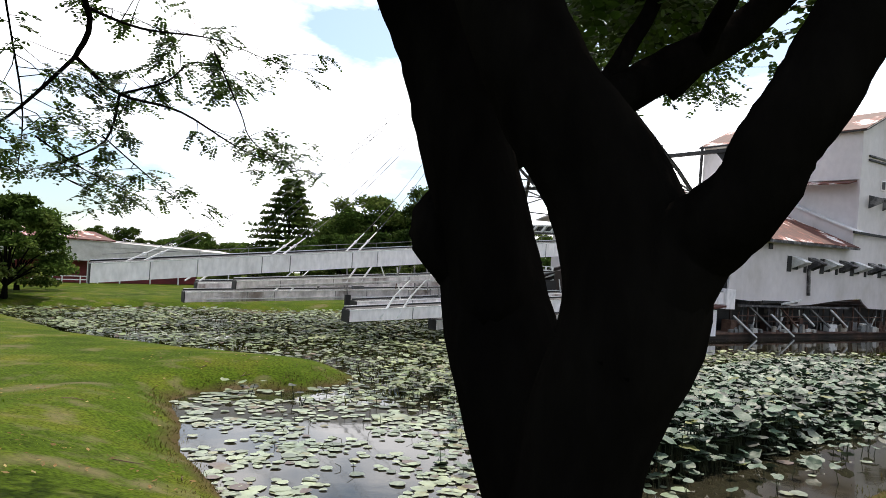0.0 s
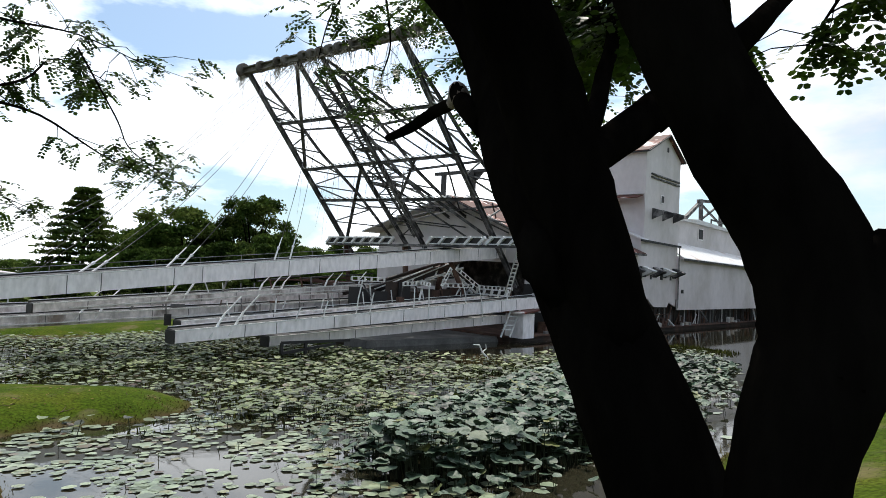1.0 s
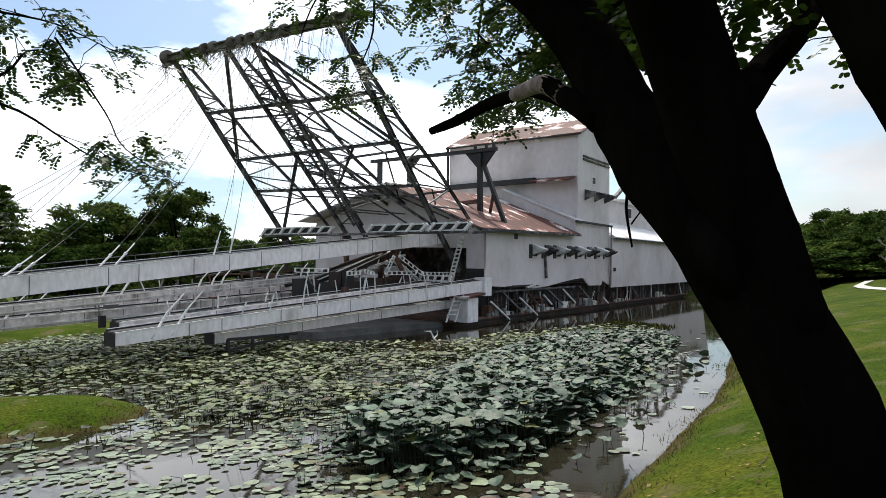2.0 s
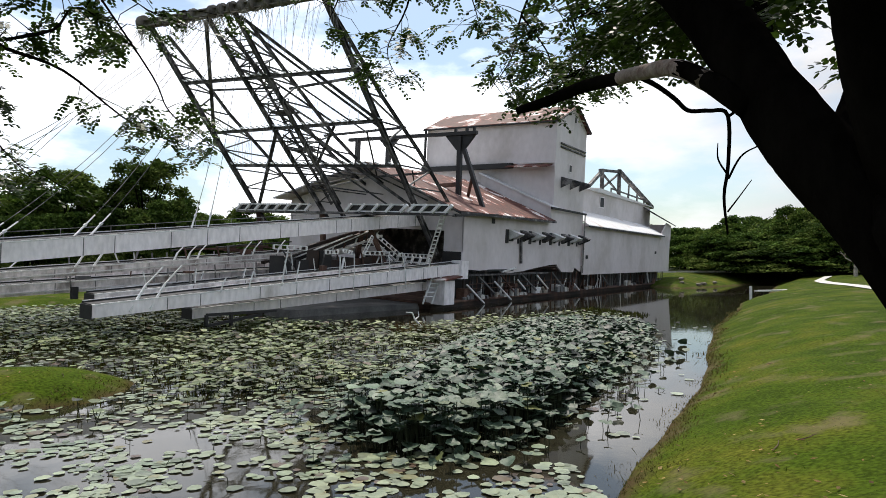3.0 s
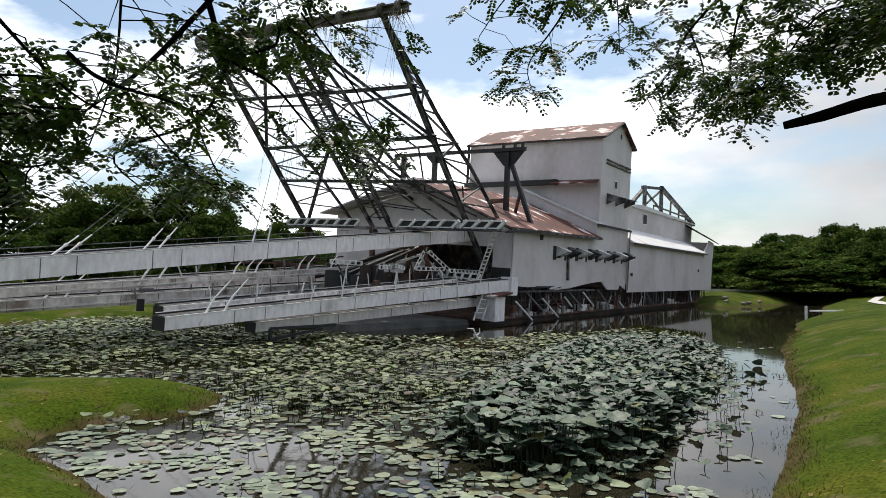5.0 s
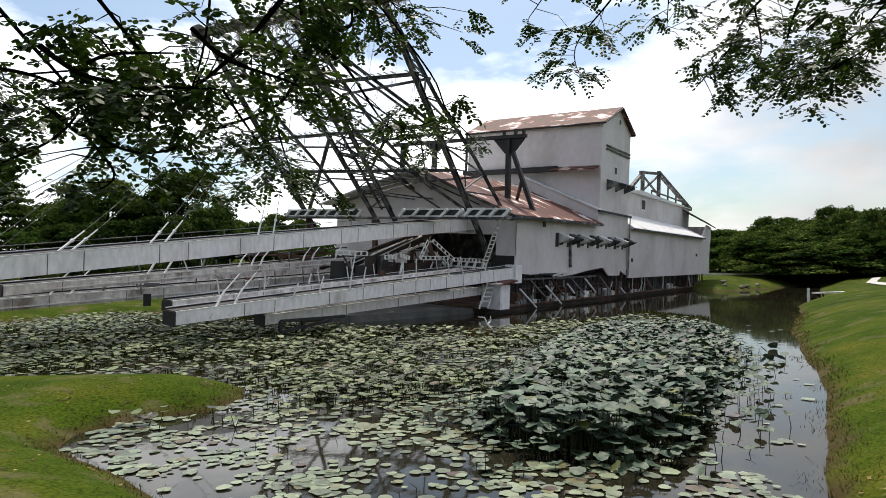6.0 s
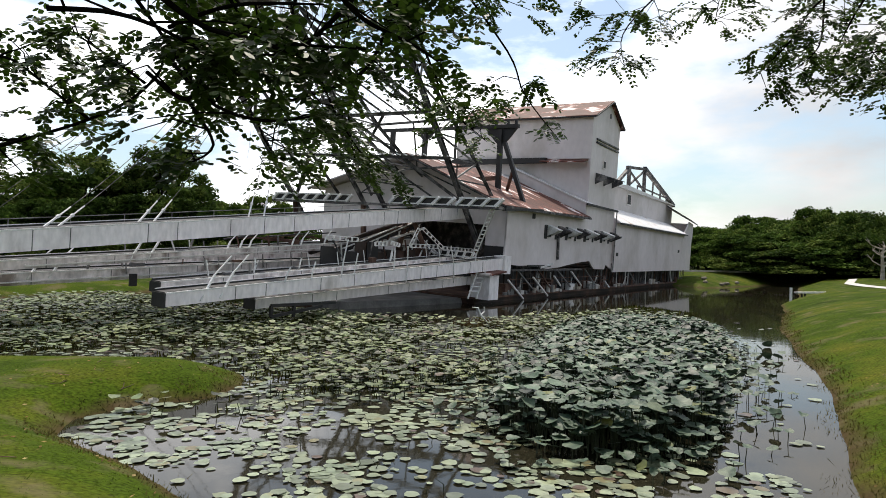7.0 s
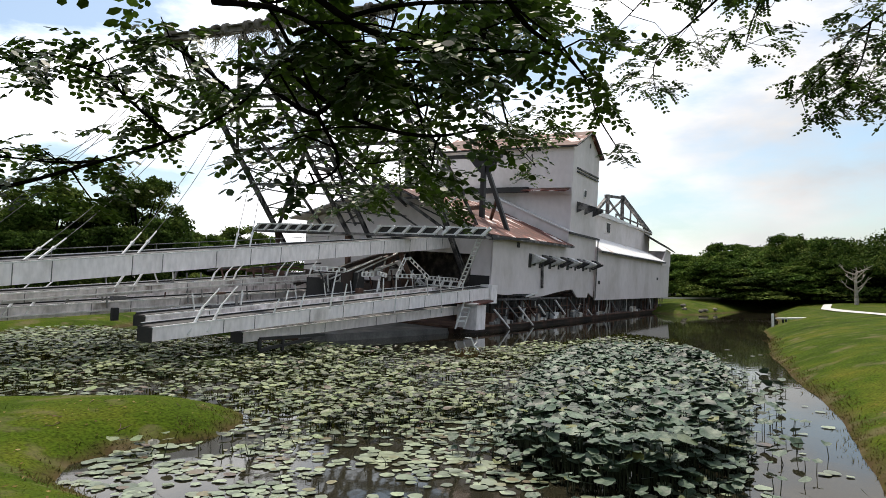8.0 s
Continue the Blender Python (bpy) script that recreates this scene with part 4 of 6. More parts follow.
    bar_part("post", [((7, 16.0, 15), (7, 16.0, 10.4), 0.4)], STEEL_AND_SHADE, tf)
    for v in (2.2, 3.0, 4.2):
        bar_part("lug", [((7, v, 15.2), (7, v, 15.55), 0.22)], STEEL_AND_SHADE, tf)


def build_boom(name, u0, z0, u1, z1, v, width, deep0, deep1, panel=2.4, rail=False, label="", paint=GIRDER):
    """A box girder from (u0, z0) by the hull to its tip at (u1, z1); z is the top edge."""
    bm = bmesh.new()
    a = [(u0, v, z0), (u0, v, z0 - deep0), (u1, v, z1 - deep1), (u1, v, z1)]
    prism(bm, a, (0, width, 0))
    boom = part(name, bm, paint, dredge, label)
    n = max(2, round(abs(u1 - u0) / panel))
    for k in range(1, n):
        f = (k + 0.22 * math.sin(k * 2.7 + v)) / n
        u, z, dp = u0 + (u1 - u0) * f, z0 + (z1 - z0) * f, deep0 + (deep1 - deep0) * f
        box_part("seam", (u - 0.02, v - 0.012, z - dp), (u + 0.02, v, z), HULL_GREY, boom)
    plate_part("walk_plate", [(u0, v + 0.12, z0 + 0.02), (u1, v + 0.12, z1 + 0.02), (u1, v + width, z1 + 0.02), (u0, v + width, z0 + 0.02)], (0, 0, 0.06), STEEL_AND_SHADE, boom)
    bar_part("top_edge", [((u0, v + 0.02, z0 + 0.03), (u1, v + 0.02, z1 + 0.03), 0.07)], RAIL, boom)
    # Black strip added for the shadow gap along the girder's top.
    plate_part("dark_strip", [(u0, v + width - 0.1, z0 + 0.08), (u1, v + width - 0.1, z1 + 0.08), (u1, v + width - 0.1, z1 + 0.16), (u0, v + width - 0.1, z0 + 0.16)], (0, 0.05, 0), STEEL_AND_SHADE, boom)
    bar_part("back_edge", [((u0, v + width - 0.1, z0 + 0.17), (u1, v + width - 0.1, z1 + 0.17), 0.035)], RAIL, boom)
    box_part("end_plate", (u1 - 0.06, v - 0.02, z1 - deep1 - 0.04), (u1, v + width + 0.02, z1 + 0.04), STEEL_AND_SHADE, boom)
    if rail:
        y = v + width - 0.1
        bar_part("hand_rail", [((u0 - 6, y, z0 + (z1 - z0) * 6 / (u0 - u1) + 0.48), (u1 + 0.5, y, z1 + (z0 - z1) * 0.5 / (u0 - u1) + 0.42), 0.035)], STEEL_PALE, boom)
        for k in range(2, n):
            f = k / n
            u, z = u0 + (u1 - u0) * f, z0 + (z1 - z0) * f
            bar_part("rail_post", [((u, y, z), (u, y, z + 0.45), 0.03)], STEEL_PALE, boom)
    return boom


def build_booms():
    build_boom("main_boom", 4.0, 7.63, -39.1, 3.3, 4.0, 1.3, 0.92, 0.88, 2.5, True, "long pale grey box-girder boom with a handrail")
    near = build_boom("boom", 1.8, 3.52, -27.7, 1.76, -0.5, 0.9, 0.85, 0.54, 2.9)
    low = build_boom("boom", 1.2, 2.12, -22.0, 1.14, 0.6, 0.8, 0.6, 0.46, 3.2)
    mid = build_boom("boom", 0.0, 3.45, -26.1, 1.92, 2.4, 0.8, 0.6, 0.42, 3.0, paint=GIRDER_OLD)
    inner = build_boom("boom", -0.5, 2.95, -22.7, 1.85, 4.8, 0.7, 0.5, 0.42, 3.4, paint=GIRDER_OLD)
    far = build_boom("boom", -2.0, 2.88, -34.0, 1.63, 9.0, 0.9, 0.66, 0.56, 3.0, paint=GIRDER_OLD)
    build_boom("boom", -3.0, 3.25, -33.0, 2.02, 11.0, 0.9, 0.6, 0.5, 3.0, paint=GIRDER_OLD)
    up = build_boom("boom", 0.0, 4.55, -31.6, 2.5, 7.0, 0.9, 0.42, 0.4, 3.0, paint=GIRDER_OLD)
    box_part("counterweight", (-25.0, 6.75, 1.3), (-24.66, 6.95, 1.95), STEEL_AND_SHADE, far)
    box_part("junction_box", (1.4, -0.7, 2.3), (2.4, 0.3, 3.75), GIRDER, near)
    # hanging frames under the near boom
    bar_part("tray_frame", [((-22.0, -0.6, 1.0), (-17.5, -0.6, 0.95), 0.14), ((-22.0, -0.6, 1.0), (-22.0, -0.6, 0.45), 0.14), ((-20.5, -0.6, 1.0), (-20.5, -0.6, 0.35), 0.14), ((-22.0, -0.6, 0.45), (-18.5, -0.6, 0.8), 0.14)], STEEL_AND_SHADE, low)
    # pale posts standing on the near girder, some bent
    for u, lo_z, hi_z, lean in ((-17.1, 2.3, 4.45, 0.35), (-16.05, 2.4, 3.7, 0.2), (-12.45, 2.68, 4.05, -0.05), (-11.1, 1.96, 4.2, -0.1), (-7.5, 2.98, 4.15, -0.3), (-5.6, 1.74, 4.35, -0.7), (-2.9, 3.3, 3.9, 0.0), (-21.2, 2.1, 2.9, 0.3), (-19.4, 2.2, 3.2, 0.25)):
        bar_part("tie_post", [((u, -0.56, lo_z), (u + lean * 0.3, -0.6, (lo_z + hi_z) / 2), 0.065), ((u + lean * 0.3, -0.6, (lo_z + hi_z) / 2), (u + lean, -0.6, hi_z), 0.055)], RAIL, near)
    for u in (-4.0, -8.0, -11.0, -13.5, -16.0):
        z = 3.45 + u * 0.0586
        bar_part("tie_post", [((u, 2.9, z - 0.6), (u - 0.15, 3.1, z + 0.9), 0.06)], RAIL, mid)
    for u in (-6.0, -8.5, -11.0, -12.0, -14.5, -18.0, -19.0, -24.0):
        z = 2.88 + (u + 2) * 0.039
        bar_part("tie_post", [((u, 8.9, z - 0.3), (u - 0.1, 9.1, z + 1.5), 0.07)], STEEL_PALE, far)
    for boom, v, us in ((near, -0.5, (-25.0, -26.0)), (far, 9.0, (-29.0, -28.0)), (up, 7.0, (-24.0, -25.0, -19.1, -18.2, -17.5, -14.0, -13.2, -11.0))):
        for u in us:
            z = {near: 3.55 + (u - 1.8) * 0.066, far: 2.88 + (u + 2) * 0.039, up: 4.55 + u * 0.065}[boom]
            reach = 1.0 if boom == up and u > -22 else 1.7
            bar_part("tie_rod", [((u, v, z - 0.3), (u + 0.5 * reach, v + 0.2, z + 0.5 * reach), 0.085)], RAIL, boom)
            bar_part("tie_rod", [((u + 0.5 * reach, v + 0.2, z + 0.5 * reach), (u + reach, v + 0.2, z + reach), 0.055)], RAIL, boom)
    # short stubs and boxes on top of the inner girders
    rng = random.Random(61)
    for boom, v, za, slope, lo_u in ((up, 7.3, 4.6, 0.065, -24), (mid, 2.7, 3.5, 0.0586, -25), (far, 9.3, 2.8, 0.039, -27), (inner, 5.0, 3.0, 0.0495, -22)):
        for k in range(9):
            u = rng.uniform(lo_u, -3)
            z = za + u * slope
            h = rng.uniform(0.15, 0.5)
            if k % 3 == 0:
                box_part("stub", (u, v, z), (u + rng.uniform(0.25, 0.8), v + 0.3, z + h), rng.choice((HULL, RUST, HULL_GREY)), boom)
            else:
                bar_part("stub", [((u, v, z), (u + rng.uniform(-0.3, 0.3), v, z + h + 0.4), rng.uniform(0.05, 0.11))], rng.choice((RUST, STEEL, STEEL_PALE, RAIL)), boom)
    # thin pipes laid along the girders
    for boom, v, za, slope, ua, ub in ((up, 6.9, 4.3, 0.065, -30, -4), (far, 8.95, 2.55, 0.039, -33, -12), (mid, 2.35, 3.1, 0.0586, -24, -2)):
        bar_part("pipe", [((ua, v, za + ua * slope), (ub, v, za + ub * slope), 0.06)], RAIL, boom)
    # slack suspension cables from the gantry head, each ending in a pale turnbuckle rod
    for u, v, w in ((-37.6, 4.6, 13.2), (-36.8, 4.6, 12.6), (-30.4, 4.6, 12.4), (-29.8, 4.6, 11.8), (-26.1, 4.6, 10.4), (-25.3, 4.6, 9.6), (-19.5, 4.6, 9.2), (-18.4, 4.6, 8.6), (-34.0, 9.4, 18.9), (-33.2, 9.4, 18.3)):
        z = 7.63 + (u - 4) * 0.1 if v < 5 else 2.3
        a, b = Vector((u, v, z)), Vector((front(20.2, w), w, 20.3))
        d = b - a
        pts = [a + d * (k / 12) - Vector((0, 0, 1.5 * math.sin(math.pi * k / 12))) for k in range(13)]
        bm = bmesh.new()
        tube(bm, pts, [0.017] * 13, 5)
        cable = part("cable", bm, STEEL, dredge)
        end = (pts[1] - pts[0]).normalized() * 1.9
        bar_part("cable_sleeve", [(pts[0], pts[0] + end * 0.55, 0.075), (pts[0] + end * 0.55, pts[0] + end, 0.05)], RAIL, cable)
        bar_part("cable_clamp", [(pts[0] + end * 0.5, pts[0] + end * 0.58, 0.12)], RAIL, cable)


def build_creepers():
    """Dry creepers and loose wires that hang from the gantry, and the tufts on its head."""
    rng = random.Random(31)
    bm = bmesh.new()
    for _ in range(120):
        z = rng.choice((20.3, 20.3, 20.3, 16.4, 13.4))
        v = rng.uniform(-0.6, 19.4) if z > 20 else rng.uniform(0.5, 18)
        p = Vector((front(z, v) - 0.3, v, z - 0.2))
        n = rng.uniform(1.0, 6.5)
        d = Vector((rng.uniform(-0.3, 0.1), rng.uniform(-0.1, 0.1), -1))
        tube(bm, [p, p + d * n * 0.5 + Vector((rng.uniform(-0.1, 0.1), rng.uniform(-0.1, 0.1), 0)), p + d * n], [0.013, 0.011, 0.007], 3)
    tagged(part("creeper", bm, STEEL_PALE, dredge), kind="stuff")
    bm = bmesh.new()
    for c in (19.2, 18.8, 14.5, 13.6, 12.5, 11.6, 10.6, 9.4, 8.0, 6.5, 0.4, -0.3):
        for _ in range(15):
            p = Vector((front(20.4, c) - 0.25 + rng.uniform(-0.3, 0.3), c + rng.gauss(0, 0.25), 20.3))
            d = Vector((rng.gauss(0, 0.5), rng.gauss(0, 0.5), -rng.uniform(0.3, 1.1)))
            tube(bm, [p, p + d * rng.uniform(0.6, 1.6)], [0.03, 0.008], 3)
    tagged(part("dry_tuft", bm, DEAD_WOOD, dredge), kind="stuff")


build_hull()
build_main_shed()
build_tower()
build_stern()
build_bow_gantry()
build_bow_works()
build_booms()
build_creepers()

# ---- the shade tree on the bank, and its neighbour whose boughs hang over the path ----
def leaf_sprays(name, tufts, ways, each, droop, size, seed, parent, mat):
    """Compound leaves that fan out from the tip of each twig, as one mesh."""
    rng = np.random.default_rng(seed)
    verts, faces = [], []
    for o, way in zip(tufts, ways):
        head = math.atan2(way[1], way[0])
        for k in range(int(rng.integers(max(2, each - 2), each + 3))):
            a = head + rng.normal(0, 0.8)
            d = np.array([math.cos(a), math.sin(a), -rng.uniform(-0.15, 0.75) * droop])
            d /= np.linalg.norm(d)
            s = np.cross(d, (0, 0, 1.0))
            s /= np.linalg.norm(s)
            up = np.cross(s, d)
            start = o + rng.normal(0, 0.05, 3)
            n, length = int(rng.integers(5, 9)), rng.uniform(0.75, 1.25) * size * 4.6
            for i in range(n):
                c = start + d * length * (i + 0.7) / n - np.array([0, 0, 0.3 * length * ((i / n) ** 2)])
                for side in (-1, 1):
                    out = s * side * rng.uniform(0.75, 1.0) + d * 0.5 - up * rng.uniform(-0.1, 0.6)
                    out /= np.linalg.norm(out)
                    w = np.cross(out, up + rng.normal(0, 0.22, 3))
                    w /= np.linalg.norm(w) + 1e-9
                    ln, wd = size * rng.uniform(0.85, 1.25), size * rng.uniform(0.3, 0.4)
                    j = len(verts)
                    verts += [c, c + out * ln * 0.3 + w * wd * 0.85, c + out * ln * 0.68 + w * wd, c + out * ln, c + out * ln * 0.68 - w * wd, c + out * ln * 0.3 - w * wd * 0.85]
                    faces.append((j, j + 1, j + 2, j + 3, j + 4, j + 5))
    ob = from_arrays(name, verts, faces, mat, parent)
    return tagged(ob, kind="stuff")


def start_tree(place, label):
    tree = new("shade_tree")
    tree.location = place
    return tagged(tree, label, "tree", "shade trees on the bank")


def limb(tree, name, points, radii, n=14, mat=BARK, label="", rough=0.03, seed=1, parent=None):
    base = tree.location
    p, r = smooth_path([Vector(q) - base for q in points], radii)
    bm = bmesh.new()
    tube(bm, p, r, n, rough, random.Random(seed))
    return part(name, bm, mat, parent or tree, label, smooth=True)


def bough(tree, points, radii, count, spread, seed, droop=1.0, size=0.062):
    """A thin bough, its side twigs and the leaves at their tips."""
    b = limb(tree, "bough", points, radii, 7, seed=seed, rough=0.08)
    rng = np.random.default_rng(seed)
    path = np.array([tuple(q - tree.location) for q in smooth_path(points, radii, 4)[0]])
    n = max(3, count // 6)
    at = np.clip((np.arange(n) + rng.uniform(0, 1, n)) / n, 0, 0.999) ** 0.8 * (len(path) - 1)
    k = at.astype(int)
    root = path[k] + (path[k + 1] - path[k]) * (at - k)[:, None]
    offset = rng.normal(0, 1, (n, 3)) * np.array([spread, spread, spread * 0.6])
    offset[-1] *= 0.3
    tufts = root + offset
    bm = bmesh.new()
    for r, o, q in zip(root, offset, tufts):
        mid = r + o * 0.5 + rng.normal(0, 0.12, 3) * spread + np.array([0, 0, 0.12 * spread])
        tube(bm, [tuple(r), tuple(mid), tuple(q)], [0.0065, 0.005, 0.003], 4)
    tagged(part("twig_growth", bm, BARK, b), kind="stuff")
    leaf_sprays("leaves", tufts, offset + rng.normal(0, 0.05, (n, 3)), 6, droop, size, seed, b, LEAF)
    return b


def build_shade_tree():
    tree = start_tree((0.0, 2.3, 1.9), "large shade tree, forked trunks coloured as a backlit silhouette, leaning over the pond bank")
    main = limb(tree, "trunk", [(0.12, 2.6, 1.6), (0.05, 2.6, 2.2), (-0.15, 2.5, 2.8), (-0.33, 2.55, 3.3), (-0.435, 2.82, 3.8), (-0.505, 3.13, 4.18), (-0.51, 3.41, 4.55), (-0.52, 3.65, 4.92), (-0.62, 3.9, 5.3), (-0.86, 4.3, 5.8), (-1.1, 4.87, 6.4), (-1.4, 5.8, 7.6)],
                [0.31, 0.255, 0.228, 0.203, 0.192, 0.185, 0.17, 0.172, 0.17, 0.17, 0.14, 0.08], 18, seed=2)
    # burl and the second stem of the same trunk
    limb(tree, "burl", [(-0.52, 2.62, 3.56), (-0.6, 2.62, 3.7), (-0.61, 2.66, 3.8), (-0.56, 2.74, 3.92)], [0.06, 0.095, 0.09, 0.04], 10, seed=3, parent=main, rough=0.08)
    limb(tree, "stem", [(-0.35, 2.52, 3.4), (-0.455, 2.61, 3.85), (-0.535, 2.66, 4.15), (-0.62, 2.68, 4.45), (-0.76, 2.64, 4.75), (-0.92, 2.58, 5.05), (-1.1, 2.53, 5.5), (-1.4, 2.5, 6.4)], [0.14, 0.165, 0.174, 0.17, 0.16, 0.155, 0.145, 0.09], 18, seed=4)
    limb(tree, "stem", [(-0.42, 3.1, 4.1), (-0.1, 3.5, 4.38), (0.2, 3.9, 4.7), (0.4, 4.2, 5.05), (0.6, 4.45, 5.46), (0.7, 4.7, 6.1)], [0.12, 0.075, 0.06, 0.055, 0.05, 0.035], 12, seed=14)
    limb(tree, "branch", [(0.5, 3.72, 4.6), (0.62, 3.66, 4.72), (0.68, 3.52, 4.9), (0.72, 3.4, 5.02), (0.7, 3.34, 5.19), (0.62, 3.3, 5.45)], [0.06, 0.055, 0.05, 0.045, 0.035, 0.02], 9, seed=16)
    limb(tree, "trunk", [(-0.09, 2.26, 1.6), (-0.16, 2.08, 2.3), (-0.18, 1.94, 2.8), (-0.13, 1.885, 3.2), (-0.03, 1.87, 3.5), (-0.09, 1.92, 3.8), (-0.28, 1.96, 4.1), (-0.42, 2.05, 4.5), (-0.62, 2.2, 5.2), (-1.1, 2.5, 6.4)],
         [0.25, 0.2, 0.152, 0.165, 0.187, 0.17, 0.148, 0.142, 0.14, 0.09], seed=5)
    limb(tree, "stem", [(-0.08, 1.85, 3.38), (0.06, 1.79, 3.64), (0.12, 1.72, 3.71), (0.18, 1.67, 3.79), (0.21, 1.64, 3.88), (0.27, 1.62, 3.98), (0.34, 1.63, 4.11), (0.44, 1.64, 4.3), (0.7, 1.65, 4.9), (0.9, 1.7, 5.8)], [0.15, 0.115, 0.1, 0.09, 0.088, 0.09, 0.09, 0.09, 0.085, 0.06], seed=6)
    limb(tree, "branch", [(-0.4, 3.1, 4.1), (0.15, 3.4, 4.46), (0.52, 3.61, 4.72), (0.9, 3.82, 4.98), (1.21, 3.8, 5.27), (1.64, 4.03, 5.63), (2.3, 4.4, 6.1), (3.1, 4.8, 6.4)], [0.09, 0.105, 0.11, 0.1, 0.08, 0.06, 0.04, 0.015], 9, seed=7)
    arm = limb(tree, "broken_branch", [(-0.62, 3.38, 4.44), (-0.7, 3.6, 4.62), (-0.66, 3.9, 4.78), (-0.59, 4.25, 4.86), (-0.53, 4.6, 4.92), (-0.6, 4.95, 4.94), (-0.73, 5.25, 4.89), (-0.88, 5.47, 4.85)], [0.078, 0.054, 0.05, 0.047, 0.046, 0.046, 0.042, 0.03], 12, seed=8, label="bare broken branch with peeled bark")
    limb(tree, "peeled_patch", [(-0.7, 3.6, 4.62), (-0.66, 3.9, 4.78), (-0.59, 4.25, 4.86), (-0.53, 4.6, 4.92)], [0.057, 0.053, 0.05, 0.049], 10, BARK_CUT, seed=9, parent=arm)
    limb(tree, "hanging_branch", [(-0.55, 4.4, 4.88), (-0.3, 4.52, 4.87), (-0.08, 4.6, 4.82), (0.05, 4.6, 4.74), (0.1, 4.45, 4.71), (0.16, 4.34, 4.66), (0.2, 4.38, 4.33), (0.18, 4.4, 4.1), (0.22, 4.41, 3.84)], [0.02, 0.018, 0.017, 0.016, 0.015, 0.014, 0.013, 0.011, 0.007], 7, seed=10, parent=arm)
    limb(tree, "dry_twig", [(0.16, 4.34, 4.65), (0.26, 4.29, 4.72), (0.35, 4.23, 4.73)], [0.012, 0.009, 0.004], 5, seed=12, parent=arm)
    limb(tree, "dry_twig", [(0.21, 4.39, 4.23), (0.28, 4.35, 4.38), (0.34, 4.27, 4.44), (0.44, 4.22, 4.47)], [0.009, 0.007, 0.005, 0.003], 5, seed=13, parent=arm)
    limb(tree, "dry_twig", [(0.20, 4.39, 4.26), (0.12, 4.39, 4.36), (0.10, 4.37, 4.47)], [0.008, 0.006, 0.003], 5, seed=15, parent=arm)
    limb(tree, "dry_twig", [(0.22, 4.41, 4.00), (0.30, 4.38, 4.11), (0.35, 4.32, 4.22)], [0.007, 0.005, 0.003], 5, seed=17, parent=arm)
    limb(tree, "dry_twig", [(0.34, 4.27, 4.44), (0.35, 4.21, 4.51), (0.34, 4.18, 4.58)], [0.005, 0.004, 0.002], 5, seed=18, parent=arm)
    # boughs over the water
    bough(tree, [(-0.6, 4.9, 6.0), (0.2, 6.8, 6.9), (0.8, 8.6, 6.95), (1.0, 9.3, 6.6), (0.88, 9.75, 6.25)], [0.05, 0.024, 0.014, 0.009, 0.005], 150, 0.3, 21)
    bough(tree, [(0.2, 6.8, 6.9), (1.4, 8.4, 7.1), (2.2, 9.4, 6.95), (2.6, 9.9, 6.7)], [0.024, 0.016, 0.011, 0.006], 130, 0.42, 22)
    bough(tree, [(-0.9, 5.6, 6.9), (-0.7, 8.0, 7.7), (-0.3, 10.2, 7.5), (-0.35, 11.1, 7.1), (0.0, 11.5, 6.7)], [0.04, 0.022, 0.014, 0.009, 0.005], 180, 0.28, 23)
    bough(tree, [(-0.7, 8.0, 7.7), (-1.2, 9.6, 7.7), (-1.4, 10.6, 7.3)], [0.022, 0.013, 0.006], 80, 0.3, 24)
    bough(tree, [(-0.7, 8.0, 7.7), (0.2, 9.4, 7.9), (0.9, 10.4, 7.75), (1.25, 10.9, 7.45)], [0.022, 0.014, 0.009, 0.005], 130, 0.36, 30)
    bough(tree, [(0.8, 8.6, 6.95), (1.7, 9.4, 6.7), (1.8, 9.9, 6.5)], [0.014, 0.01, 0.005], 60, 0.35, 50)
    bough(tree, [(0.6, 4.5, 5.6), (0.85, 5.5, 6.1), (1.0, 6.5, 6.12), (1.0, 7.4, 5.95), (0.95, 8.0, 5.74)], [0.026, 0.018, 0.014, 0.009, 0.004], 270, 0.3, 25)
    bough(tree, [(0.85, 5.5, 6.1), (1.0, 6.7, 6.5), (1.5, 7.7, 6.4), (2.1, 8.7, 6.45)], [0.018, 0.014, 0.009, 0.004], 190, 0.32, 60)
    bough(tree, [(0.7, 4.7, 6.0), (0.8, 5.1, 5.85), (0.92, 5.6, 5.74)], [0.02, 0.012, 0.004], 190, 0.22, 61)
    bough(tree, [(2.1, 8.7, 6.5), (2.5, 9.5, 6.65), (2.8, 10.3, 6.46)], [0.012, 0.008, 0.004], 60, 0.3, 62)
    bough(tree, [(0.6, 4.45, 5.5), (0.55, 4.8, 5.75), (0.6, 5.6, 6.0), (0.5, 6.8, 6.25)], [0.024, 0.016, 0.01, 0.005], 170, 0.32, 26)
    bough(tree, [(0.9, 1.7, 5.8), (1.4, 3.0, 5.5), (1.95, 4.2, 5.35)], [0.024, 0.014, 0.006], 110, 0.3, 27)
    bough(tree, [(-0.3, 2.1, 4.9), (0.1, 3.2, 5.5), (0.6, 4.6, 5.4)], [0.022, 0.014, 0.006], 60, 0.3, 28)
    return tree


